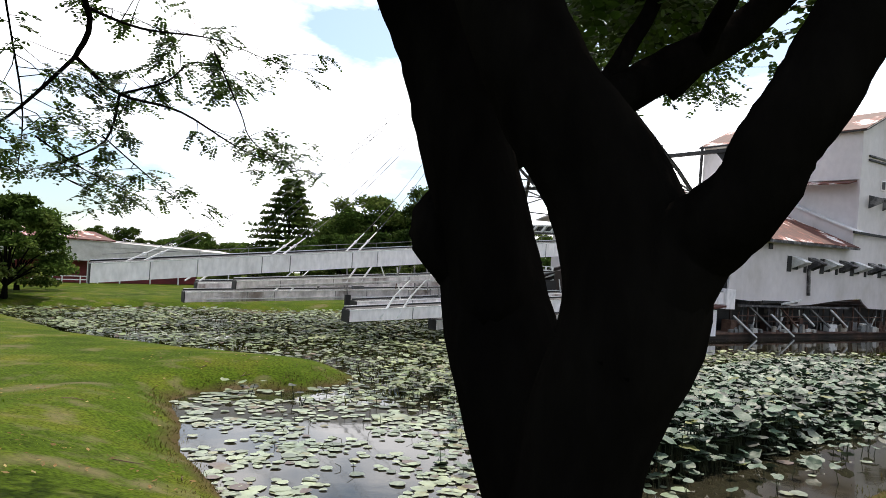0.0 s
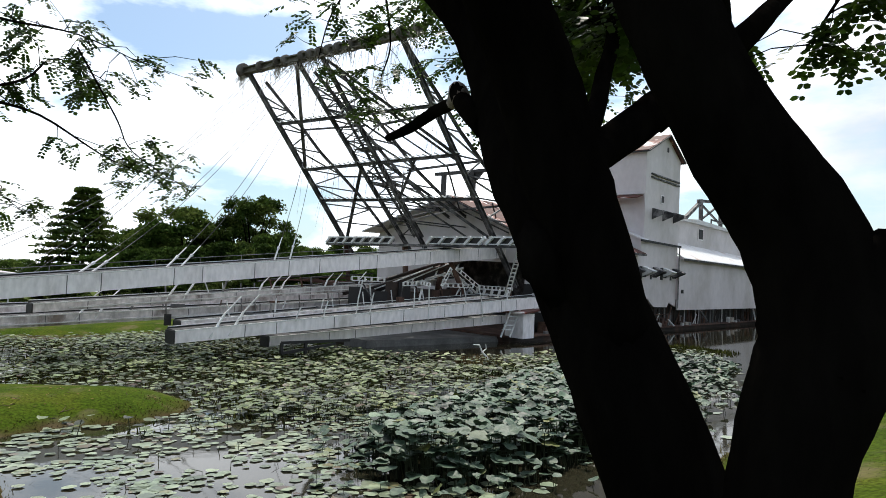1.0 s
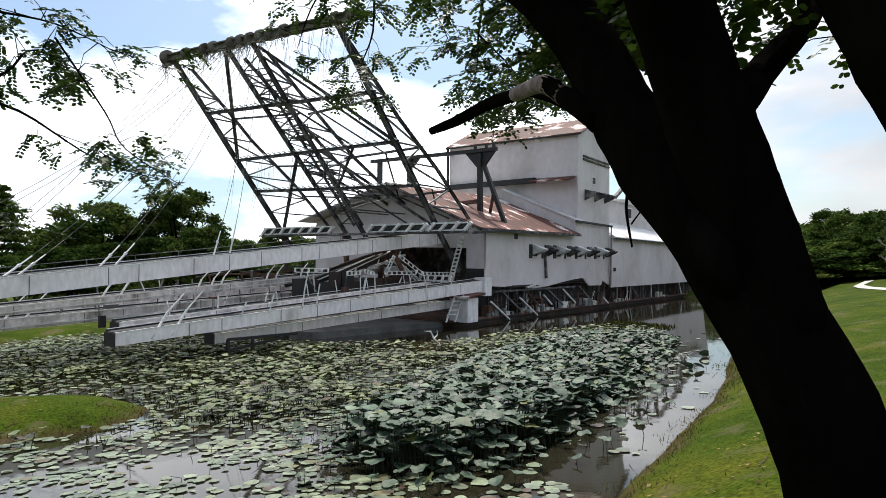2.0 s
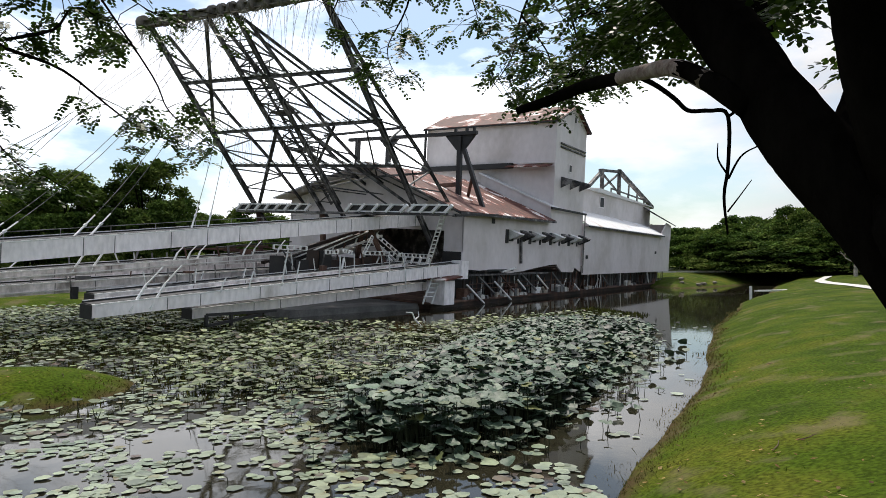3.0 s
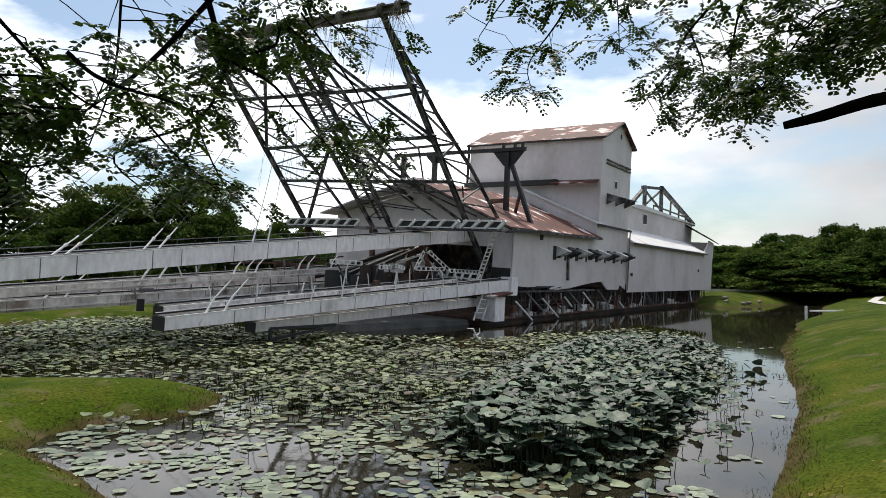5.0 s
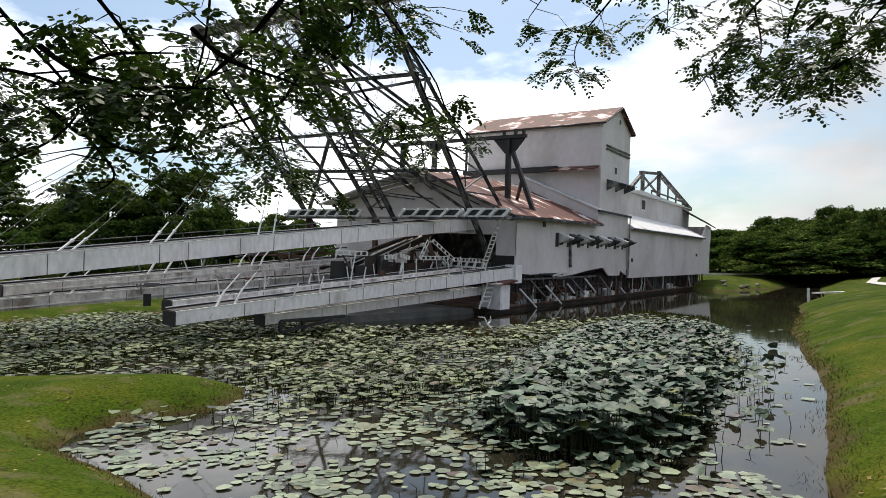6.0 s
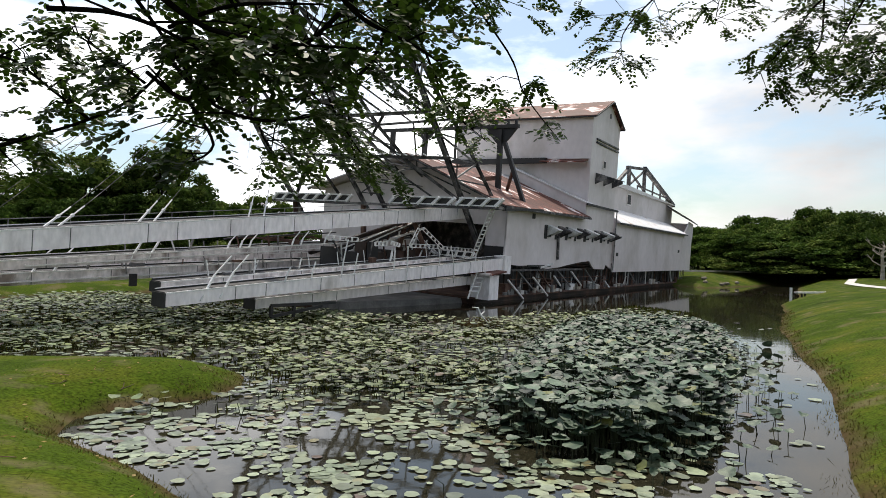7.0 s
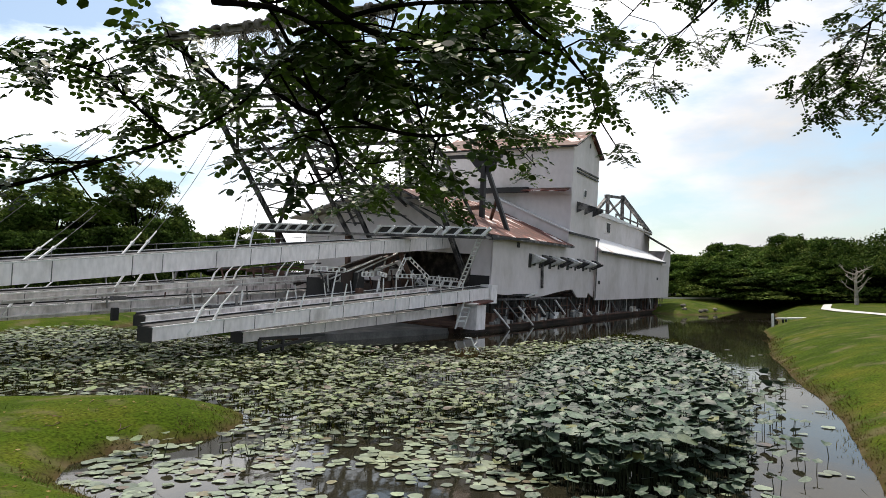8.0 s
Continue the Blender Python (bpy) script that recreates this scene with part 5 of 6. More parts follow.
def build_left_tree():
    tree = start_tree((-11.5, 3.2, 2.0), "shade tree whose leafy boughs hang low over the grass and water")
    limb(tree, "trunk", [(-11.5, 3.2, 1.6), (-11.4, 3.3, 3.0), (-11.0, 3.6, 4.6), (-10.2, 4.0, 6.0), (-8.8, 4.4, 6.9), (-6.5, 4.7, 7.3), (-4.6, 5.0, 7.2)], [0.4, 0.32, 0.27, 0.2, 0.13, 0.09, 0.06], seed=31)
    # forked bough that comes down from above
    limb(tree, "branch", [(-4.9, 4.9, 7.25), (-4.89, 6.82, 6.4), (-5.15, 7.11, 5.87)], [0.05, 0.034, 0.028], 8, seed=32)
    bough(tree, [(-5.15, 7.11, 5.87), (-4.98, 7.73, 5.63), (-4.53, 8.39, 5.59), (-3.93, 9.2, 5.24), (-3.13, 10.01, 5.07)], [0.026, 0.022, 0.014, 0.009, 0.004], 87, 0.32, 33, size=0.052)
    bough(tree, [(-5.15, 7.11, 5.87), (-5.57, 6.86, 5.22), (-5.96, 6.64, 4.76)], [0.024, 0.018, 0.006], 88, 0.36, 34, size=0.052)
    bough(tree, [(-4.91, 6.83, 6.34), (-4.77, 7.75, 6.45), (-4.25, 8.65, 6.66), (-3.71, 9.35, 6.6)], [0.02, 0.016, 0.01, 0.005], 150, 0.38, 35, size=0.052)
    bough(tree, [(-4.98, 7.73, 5.63), (-5.22, 7.88, 5.08), (-5.95, 8.06, 4.73), (-5.73, 8.84, 4.48)], [0.017, 0.014, 0.01, 0.005], 97, 0.34, 36, size=0.052)
    bough(tree, [(-4.98, 7.73, 5.63), (-4.57, 8.05, 5.89), (-4.43, 8.57, 6.32), (-3.98, 9.25, 6.23)], [0.017, 0.014, 0.01, 0.004], 93, 0.32, 44, size=0.052)
    bough(tree, [(-5.3, 7.93, 5.16), (-5.11, 8.7, 4.79), (-4.93, 9.16, 4.55)], [0.01, 0.008, 0.004], 84, 0.28, 45, size=0.052)
    bough(tree, [(-5.54, 6.4, 6.56), (-5.74, 6.87, 6.03), (-5.85, 7.27, 5.26), (-6.11, 7.59, 4.58)], [0.014, 0.012, 0.009, 0.004], 130, 0.36, 37, size=0.052)
    bough(tree, [(-3.93, 9.2, 5.24), (-3.78, 9.53, 5.37), (-3.51, 9.77, 5.19), (-3.04, 10.14, 5.07)], [0.008, 0.006, 0.005, 0.003], 63, 0.16, 43, size=0.052)
    # low bough from the side, with the thick clump
    bough(tree, [(-10.8, 4.2, 4.6), (-9.6, 6.2, 4.2), (-8.4, 7.7, 4.1), (-8.01, 7.89, 4.18), (-7.63, 7.73, 4.29), (-7.18, 7.63, 4.46), (-6.88, 7.49, 4.6), (-6.68, 7.23, 4.74), (-6.62, 6.8, 4.78)], [0.04, 0.024, 0.014, 0.012, 0.011, 0.0105, 0.01, 0.009, 0.007], 20, 0.2, 38, size=0.047)
    bough(tree, [(-7.1, 7.58, 4.49), (-7.3, 7.5, 4.64), (-7.5, 7.4, 4.78), (-7.8, 7.5, 4.86)], [0.011, 0.009, 0.007, 0.004], 84, 0.17, 41, size=0.047)
    bough(tree, [(-7.5, 7.7, 4.34), (-7.8, 8.1, 4.38), (-8.3, 8.2, 4.42)], [0.011, 0.008, 0.004], 76, 0.2, 42, size=0.047)
    bough(tree, [(-6.75, 7.3, 4.7), (-7.0, 7.2, 4.85), (-7.15, 7.25, 4.95)], [0.01, 0.008, 0.004], 50, 0.16, 46, size=0.047)
    # the thick clump close to the path
    bough(tree, [(-6.62, 6.8, 4.78), (-6.45, 6.25, 4.68), (-6.1, 5.8, 4.6), (-5.75, 5.55, 4.55)], [0.012, 0.01, 0.008, 0.004], 44, 0.17, 53, size=0.047)
    bough(tree, [(-6.62, 6.8, 4.78), (-6.4, 6.3, 4.42), (-6.15, 6.0, 4.28), (-5.9, 5.85, 4.3)], [0.012, 0.01, 0.008, 0.004], 34, 0.15, 54, size=0.047)
    bough(tree, [(-6.59, 6.54, 4.84), (-6.3, 5.9, 4.78), (-5.95, 5.5, 4.7)], [0.012, 0.01, 0.004], 24, 0.16, 55, size=0.047)
    # boughs that cross the upper part of the view
    bough(tree, [(-7.4, 6.0, 5.7), (-6.9, 6.3, 5.1), (-6.6, 6.5, 4.75), (-6.4, 6.7, 4.5)], [0.016, 0.012, 0.009, 0.004], 66, 0.26, 56, size=0.047)
    bough(tree, [(-6.5, 6.6, 5.4), (-6.1, 7.0, 5.0), (-5.7, 7.2, 4.85)], [0.014, 0.01, 0.004], 48, 0.24, 57, size=0.047)
    bough(tree, [(-5.7, 7.3, 5.0), (-5.4, 7.8, 4.7), (-5.0, 8.4, 4.45)], [0.012, 0.008, 0.004], 40, 0.24, 58, size=0.047)
    bough(tree, [(-4.25, 8.65, 6.5), (-3.7, 8.3, 5.6), (-3.5, 8.3, 5.2), (-2.95, 8.55, 4.84)], [0.012, 0.009, 0.007, 0.004], 24, 0.14, 59)
    bough(tree, [(-6.7, 6.64, 4.61), (-6.49, 6.44, 4.44), (-6.36, 6.15, 4.59), (-6.07, 5.93, 4.59)], [0.012, 0.012, 0.01, 0.005], 20, 0.22, 39, size=0.047)
    bough(tree, [(-6.64, 6.01, 4.83), (-6.43, 5.91, 4.67), (-6.21, 5.86, 4.62), (-5.94, 5.88, 4.57)], [0.016, 0.013, 0.01, 0.005], 20, 0.22, 40, size=0.047)
    bough(tree, [(-6.49, 6.44, 4.44), (-6.35, 6.56, 4.23), (-6.48, 6.71, 4.13)], [0.01, 0.008, 0.004], 12, 0.18, 47, size=0.047)
    bough(tree, [(-5.88, 5.8, 4.94), (-5.69, 5.89, 4.81), (-5.35, 6.07, 4.77), (-5.13, 6.2, 4.72)], [0.014, 0.012, 0.008, 0.004], 18, 0.16, 48, size=0.047)
    bough(tree, [(-7.01, 5.71, 4.59), (-6.76, 5.78, 4.63), (-6.52, 5.95, 4.61), (-6.23, 6.22, 4.51)], [0.012, 0.01, 0.008, 0.004], 36, 0.26, 49, size=0.047)
    return tree


def crown(tree, centre, size, count, seed):
    """The mass of the crown overhead, out of view, added to keep skylight off the trunks."""
    rng = np.random.default_rng(seed)
    lobes = rng.normal(0, 1, (26, 3)) * np.array(size) * 0.55 + np.array(centre)
    lobes[:, 2] = np.maximum(lobes[:, 2], centre[2] - 0.2)
    p = lobes[rng.integers(0, 26, count)] + rng.normal(0, 1, (count, 3)) * np.array([0.9, 0.9, 0.45])
    a, b = rng.normal(0, 1, (count, 3)), rng.normal(0, 1, (count, 3))
    a *= 0.16 / np.linalg.norm(a, axis=1)[:, None]
    b *= 0.09 / np.linalg.norm(b, axis=1)[:, None]
    p = p - np.array(tree.location)
    verts = np.stack([p - a, p - b, p + a, p + b], 1).reshape(-1, 3)
    faces = np.arange(4 * count).reshape(-1, 4).tolist()
    tagged(from_arrays("crown", verts, faces, LEAF, tree), kind="stuff")


shade_tree = build_shade_tree()
left_tree = build_left_tree()
# Unseen foliage above the view, added to shade trunks and bank.
crown(shade_tree, (0.4, 2.6, 9.3), (4.0, 3.2, 0.9), 9000, 51)
crown(left_tree, (-10.0, 2.6, 9.0), (4.0, 2.6, 0.9), 6500, 52)

# ---- trees and buildings in the distance ----
def make_tree(place, height, width, seed, label, shape="tier", cards=12000, leaf=0.55, trunk_mat=BARK):
    """Trunk, limbs and a crown of leafy pads: tiered, umbrella-shaped, bushy to the ground, or a conifer."""
    rng = random.Random(seed)
    nrng = np.random.default_rng(seed)
    tree = new("tree")
    tree.location = place
    tagged(tree, label, "tree", "trees round the pond")
    bm = bmesh.new()
    lean = Vector((rng.uniform(-0.05, 0.05), rng.uniform(-0.05, 0.05), 0)) * height
    pads = []
    if shape == "cone":
        tube(bm, [(0, 0, -0.3), (0.1, 0, height * 0.2), (0.0, 0.15, height * 0.95)], [height * 0.022, height * 0.016, height * 0.004], 7)
        for k in range(15):
            f = k / 15
            z = height * (0.14 + 0.84 * f)
            r = width * 0.5 * (1 - f) ** 0.7 * rng.uniform(0.7, 1.15) + 0.4
            for j in range(6):
                a = math.tau * (j / 6) + k * 0.9 + rng.uniform(-0.4, 0.4)
                q = r * rng.uniform(0.6, 1.1)
                tip = Vector((math.cos(a) * q, math.sin(a) * q, z + r * 0.06))
                tube(bm, [(0, 0, z), tip], [0.07, 0.02], 4)
                pads.append((tip * 0.62 + Vector((0, 0, z * 0.38)), (q * 0.42, q * 0.42, 0.32)))
    else:
        fork = height * {"tier": 0.3, "umbrella": 0.34, "bush": 0.1}[shape]
        tube(bm, [(0, 0, -0.3), lean * 0.4 + Vector((0, 0, fork * 0.6)), lean + Vector((0, 0, fork * 1.25))], [height * 0.035, height * 0.026, height * 0.016], 8)
        n = {"tier": 46, "umbrella": 56, "bush": 44}[shape]
        for k in range(n):
            a, f = k * 2.39996 + rng.uniform(-0.5, 0.5), ((k + 0.5) / n) ** 0.55
            if shape == "umbrella":
                r = width * 0.5 * f
                z = height * (0.95 - 0.42 * f * f + rng.uniform(-0.2, 0.05))
                s = (width * rng.uniform(0.08, 0.14),) * 2 + (height * rng.uniform(0.05, 0.1),)
            else:
                low = 0.3 if shape == "tier" else 0.08
                z = height * (low + (0.97 - low) * rng.random() ** 0.8)
                dome = math.sqrt(max(0.04, 1 - ((z / height - (low + 0.16)) / (0.86 - low)) ** 2))
                r = width * 0.5 * dome * (0.35 + 0.65 * rng.random() ** 0.5) * rng.uniform(0.8, 1.12)
                s = (width * rng.uniform(0.09, 0.16),) * 2 + (height * rng.uniform(0.035, 0.07),)
            c = Vector((math.cos(a) * r, math.sin(a) * r, z)) + lean
            if k % 3 == 0:
                start = lean * 0.8 + Vector((0, 0, min(fork * rng.uniform(0.8, 1.2), z * 0.8)))
                bend = start.lerp(c, 0.55) + Vector((0, 0, 0.04 * height))
                tube(bm, [start, bend, c], [height * 0.013, height * 0.006, 0.02], 5)
            pads.append((c, s))
    part("trunk", bm, trunk_mat, tree)
    per = cards // len(pads)
    verts = []
    for c, s in pads:
        q = nrng.normal(0, 1, (per, 3))
        q /= np.linalg.norm(q, axis=1)[:, None]
        q *= nrng.uniform(0.25, 1.2, (per, 1))
        q[:, 2] -= 0.5 * (q[:, 0] ** 2 + q[:, 1] ** 2) - 0.2  # the pads droop at their rims
        q = q * np.array(s) + np.array(c)
        out = nrng.normal(0, 0.8, (per, 3)) + np.array([0, 0, 1.0])
        e1 = np.cross(out, nrng.normal(0, 1, (per, 3)))
        e2 = np.cross(out, e1)
        e1 *= (leaf * nrng.uniform(0.35, 0.85, per) / np.linalg.norm(e1, axis=1))[:, None]
        e2 *= (leaf * nrng.uniform(0.2, 0.5, per) / np.linalg.norm(e2, axis=1))[:, None]
        verts.append(np.stack([q - e1, q - e2 * 0.8 + e1 * 0.2, q + e1, q + e2], 1).reshape(-1, 3))
    verts = np.concatenate(verts)
    tagged(from_arrays("crown", verts, np.arange(len(verts)).reshape(-1, 4).tolist(), FAR_LEAF, tree), kind="stuff")
    return tree


def build_far_trees():
    rng = random.Random(77)
    far_ground = 1.1
    proto = {
        "tier": [make_tree((-21.5, 112, far_ground), 16, 16, 3, "broad dark-green tree with tiered branches beyond the dredge"), make_tree((-10, 113, far_ground), 17.8, 15, 4, "broad dark-green tree with tiered branches beyond the dredge"),
                 make_tree((-30, 130, far_ground), 14.5, 17, 5, "broad dark-green tree with tiered branches beyond the dredge")],
        "cone": [make_tree((-33.8, 105, far_ground), 18.6, 18.5, 6, "dark conifer with tiered branches", "cone", 14000)],
        "bush": [make_tree((91, 101, 1.6), 8.0, 14, 7, "low bushy tree on the far bank", "bush", 12000, 0.45), make_tree((90, 96, 1.6), 9.0, 13, 8, "upright bushy tree on the far bank", "bush", 12000, 0.45)],
        "umbrella": [make_tree((104, 96, 1.6), 10.5, 30, 9, "wide flat-topped rain tree with deep shade below", "umbrella", 12000, 0.42), make_tree((98, 70, 1.6), 11.5, 28, 10, "wide flat-topped rain tree with deep shade below", "umbrella", 12000, 0.42)],
    }

    def put(kind, x, y, h=1.0, w=None):
        ob = rng.choice(proto[kind])
        h *= rng.uniform(0.9, 1.1)
        w = w or h
        c = copy_thing(ob, pose(x, y, far_ground if x < 60 else 1.5, 0, 0, rng.uniform(0, 360)))
        c.scale = (w, w, h)

    for x, y, h in ((-15.5, 117, 0.86), (-26, 119, 0.84), (-1, 114, 0.72), (-5, 120, 0.74), (6, 132, 0.75), (12, 150, 0.8), (-27.5, 108, 0.56), (-40, 116, 0.45), (-52, 142, 0.5), (-60, 142, 0.5)):
        put("tier", x, y, h)
    for x, y, h in ((-37, 100, 0.6), (-29, 99, 0.72), (-23.5, 101, 0.85), (-19, 103, 0.95), (-13.5, 104, 1.0), (-8, 104, 0.95), (-3, 106, 0.85), (1, 108, 0.7), (-42, 102, 0.5), (4, 112, 0.7), (9, 110, 0.6), (15, 118, 0.7), (21, 122, 0.7), (27, 126, 0.7), (-6, 106, 0.5)):
        put("bush", x, y, h * 1.25, h * 1.05)
    for x, y, h in ((-86, 136, 0.6), (-64, 137, 0.62), (-75, 150, 0.6), (-96, 165, 0.62), (-110, 200, 0.7), (-125, 205, 0.75), (-90, 190, 0.7), (-70, 175, 0.65), (-140, 190, 0.75), (-104, 150, 0.6)):
        put("tier", x, y, h)
    put("cone", -84, 133, 0.6, 0.5)
    for x, y, h in ((92, 108, 1.0), (98, 114, 1.1), (106, 116, 1.1), (86, 92, 0.95), (95, 90, 1.0), (104, 100, 1.1), (112, 92, 1.2), (120, 104, 1.3), (92, 64, 0.9), (104, 58, 1.0), (88, 90, 0.6), (130, 130, 1.4), (112, 135, 1.3), (108, 76, 1.1), (118, 66, 1.2), (101, 46, 1.0)):
        put("bush", x, y, h, h * rng.uniform(1.0, 1.35))
    for x, y, h in ((84, 80, 0.55), (87, 76, 0.6), (90, 72, 0.6), (94, 69, 0.6), (86, 88, 0.7), (89, 80, 0.7), (97, 74, 0.7)):
        put("bush", x, y, h, 1.15)
    for x, y, h in ((104, 84, 1.05), (92, 56, 1.0), (112, 60, 1.1)):
        put("umbrella", x, y, h)
    for x, y, h in ((147, 175, 0.9), (160, 165, 0.9), (135, 185, 0.95), (170, 150, 0.85), (125, 160, 0.75), (180, 135, 0.8)):
        put("tier", x, y, h, h * 1.4)
    for x, y, h, w in ((93, 98, 0.62, 0.5), (95, 86, 0.6, 0.62), (88, 69.8, 0.5, 0.55), (101.5, 121, 0.64, 0.6), (98, 106, 0.6, 0.5), (92, 76, 0.54, 0.5)):
        put("tier", x, y, h, w)
    make_tree((-37.3, 47.5, 0.9), 7.6, 8.2, 15, "dense dark-green tree on the lawn with a low crown", "bush", 16000, 0.32)
    make_tree((-42, 55, 0.9), 8.2, 9, 16, "dense dark-green tree on the lawn with a low crown", "bush", 9000, 0.3)


def build_hall():
    """The long low hall with a white fascia and maroon wall."""
    hall = new("hall")
    a, b = Vector((-54.5, 69.5, 1.1)), Vector((-40.0, 93.5, 1.1))
    along = (b - a).normalized()
    hall.matrix_basis = Matrix.Translation(a) @ Matrix((along, Vector((-along.y, along.x, 0)), Vector((0, 0, 1)))).transposed().to_4x4()
    tagged(hall, "long low hall with white fascia, maroon wall and rusty roof", "building")
    length = (b - a).length
    bm = bmesh.new()
    box(bm, (-16, 0, 0), (24, 0.3, 3.1))
    box(bm, (-16, 8, 0), (24, 8.3, 3.1))
    part("wall", bm, RED_WALL, hall)
    bm = bmesh.new()
    prism(bm, [(-17, -2.2, 2.85), (length + 2, -2.2, 2.7), (length + 2, -2.2, 4.6), (10, -2.2, 5.2), (-17, -2.2, 5.2)], (0, 0.3, 0))
    part("fascia", bm, CONCRETE, hall)
    bm = bmesh.new()
    prism(bm, [(-17, -2.4, 5.2), (11, -2.4, 5.2), (11, 3, 6.4), (-17, 3, 6.4)], (0, 0, 0.15))
    part("roof", bm, ROOF_RUST, hall)
    bm = bmesh.new()
    prism(bm, [(-17, 3, 6.3), (length + 2, 3, 5.0), (length + 2, 8.4, 4.4), (-17, 8.4, 4.5)], (0, 0, 0.15))
    prism(bm, [(8, -2.2, 4.45), (length + 2, -2.2, 4.45), (length + 2, 3, 5.0), (8, 3, 5.4)], (0, 0, 0.12))
    part("roof", bm, CONCRETE, hall)
    for x in range(-16, int(length) + 3, 4):
        bm = bmesh.new()
        tube(bm, [(x, -2.0, 0), (x, -2.0, 4.5)], [0.09, 0.09], 8)
        part("column", bm, RAIL, hall)
    bm = bmesh.new()
    for z in (0.55, 0.95):
        beam(bm, (-18, -4.5, z), (8, -4.5, z), 0.09)
    for x in range(-18, 9, 2):
        beam(bm, (x, -4.5, 0), (x, -4.5, 1.0), 0.1)
    part("fence", bm, RAIL, hall)
    lamp = new("street_lamp")
    lamp.location = (-46.5, 66.0, 1.0)
    tagged(lamp, "slim pale lamp post with a box-shaped head", "street lamp")
    bm = bmesh.new()
    tube(bm, [(0, 0, 0), (0, 0, 4.0)], [0.07, 0.05], 8)
    part("post", bm, RAIL, lamp)
    bm = bmesh.new()
    box(bm, (-0.3, -0.2, 3.9), (0.3, 0.2, 4.3))
    part("head", bm, STEEL_AND_SHADE, lamp)


build_far_trees()
build_hall()


def build_far_bank():
    """Small pale things on the bank beyond the stern."""
    for k, (x, y) in enumerate(((61.0, 75.2), (63.4, 74.6), (65.2, 75.6), (69.0, 77.4), (62.4, 77.0))):
        bm = bmesh.new()
        bmesh.ops.create_icosphere(bm, subdivisions=2, radius=0.34)
        rng = random.Random(k)
        for v in bm.verts:
            v.co = Vector((v.co.x * (1.0 + 0.3 * (k % 3)), v.co.y, v.co.z * 0.7)) * rng.uniform(0.82, 1.15)
            v.co += Vector((x, y, float(ground_height(np.array([float(x)]), np.array([float(y)]))[0]) + 0.1))
        tagged(finish("stone", bm, STONE), "pale weathered stone at the muddy water's edge", "stone", "stones on the far bank")
    hut = new("boat_shelter")
    hut.location = (95, 118, 1.3)
    tagged(hut, "small white tarpaulin shelter on the far bank", "shelter")
    bm = bmesh.new()
    prism(bm, [(-1.6, -1.2, 1.7), (1.6, -1.2, 2.2), (1.6, 1.4, 2.5), (-1.6, 1.4, 2.0)], (0, 0, 0.08))
    part("cover", bm, RAIL, hut)
    for x, y in ((-1.5, -1.1), (1.5, -1.1), (1.5, 1.3), (-1.5, 1.3)):
        bm = bmesh.new()
        tube(bm, [(x, y, -0.2), (x, y, 2.1)], [0.06, 0.06], 6)
        part("leg", bm, RAIL, hut)
    bm = bmesh.new()
    prism(bm, [(-1.5, -1.3, -0.2), (1.4, -1.3, -0.2), (1.5, -1.2, 1.1), (-1.2, -1.2, 1.0)], (0, 0.1, 0))
    part("side_sheet", bm, RAIL, hut)
    bm = bmesh.new()
    for a, b in zip(((66, 92), (76, 92), (86, 88)), ((76, 92), (86, 88), (90, 84))):
        beam(bm, (*a, 1.95), (*b, 1.95), 0.3)
    tagged(finish("kerb", bm, CONCRETE), "pale low kerb along the far bank", "kerb", kind="structure")
    # footpath on the high bank
    pts = np.array([(28.0, 19.0), (36.0, 27.5), (45.0, 37.2), (53.5, 46.5), (64, 56), (78, 66)])
    verts, faces = [], []
    for k, p in enumerate(pts):
        d = pts[min(k + 1, 5)] - pts[max(k - 1, 0)]
        nrm = np.array([-d[1], d[0]]) / np.hypot(*d)
        for s in (-0.5, 0.5):
            q = p + nrm * s
            verts.append((q[0], q[1], float(ground_height(np.array([q[0]]), np.array([q[1]]))[0]) + 0.06))
        if k:
            j = 2 * k
            faces.append((j - 2, j - 1, j + 1, j))
    path_ob = from_arrays("path", verts, faces, CONCRETE)
    tagged(path_ob, "pale concrete footpath along the grassy bank", "path", kind="structure")
    jetty = new("plank_bench")
    jetty.matrix_basis = pose(43.85, 45.8, 0.35, 0, 0, 0)
    tagged(jetty, "white plank on two dark legs beside the water", "bench")
    bm = bmesh.new()
    box(bm, (0, -0.25, 0.62), (4.0, 0.2, 0.75))
    part("plank", bm, RAIL, jetty)
    for x in (0.9, 1.3):
        bm = bmesh.new()
        beam(bm, (x, 0, -0.5), (x - 0.2, 0, 0.62), 0.12)
        part("leg", bm, STEEL_AND_SHADE, jetty)
    post = new("marker_post")
    post.location = (42.7, 45.3, 0.5)
    tagged(post, "short white marker post at the waterside", "post")
    bm = bmesh.new()
    box(bm, (-0.08, -0.08, -0.9), (0.08, 0.08, 1.0))
    part("shaft", bm, RAIL, post)


build_far_bank()


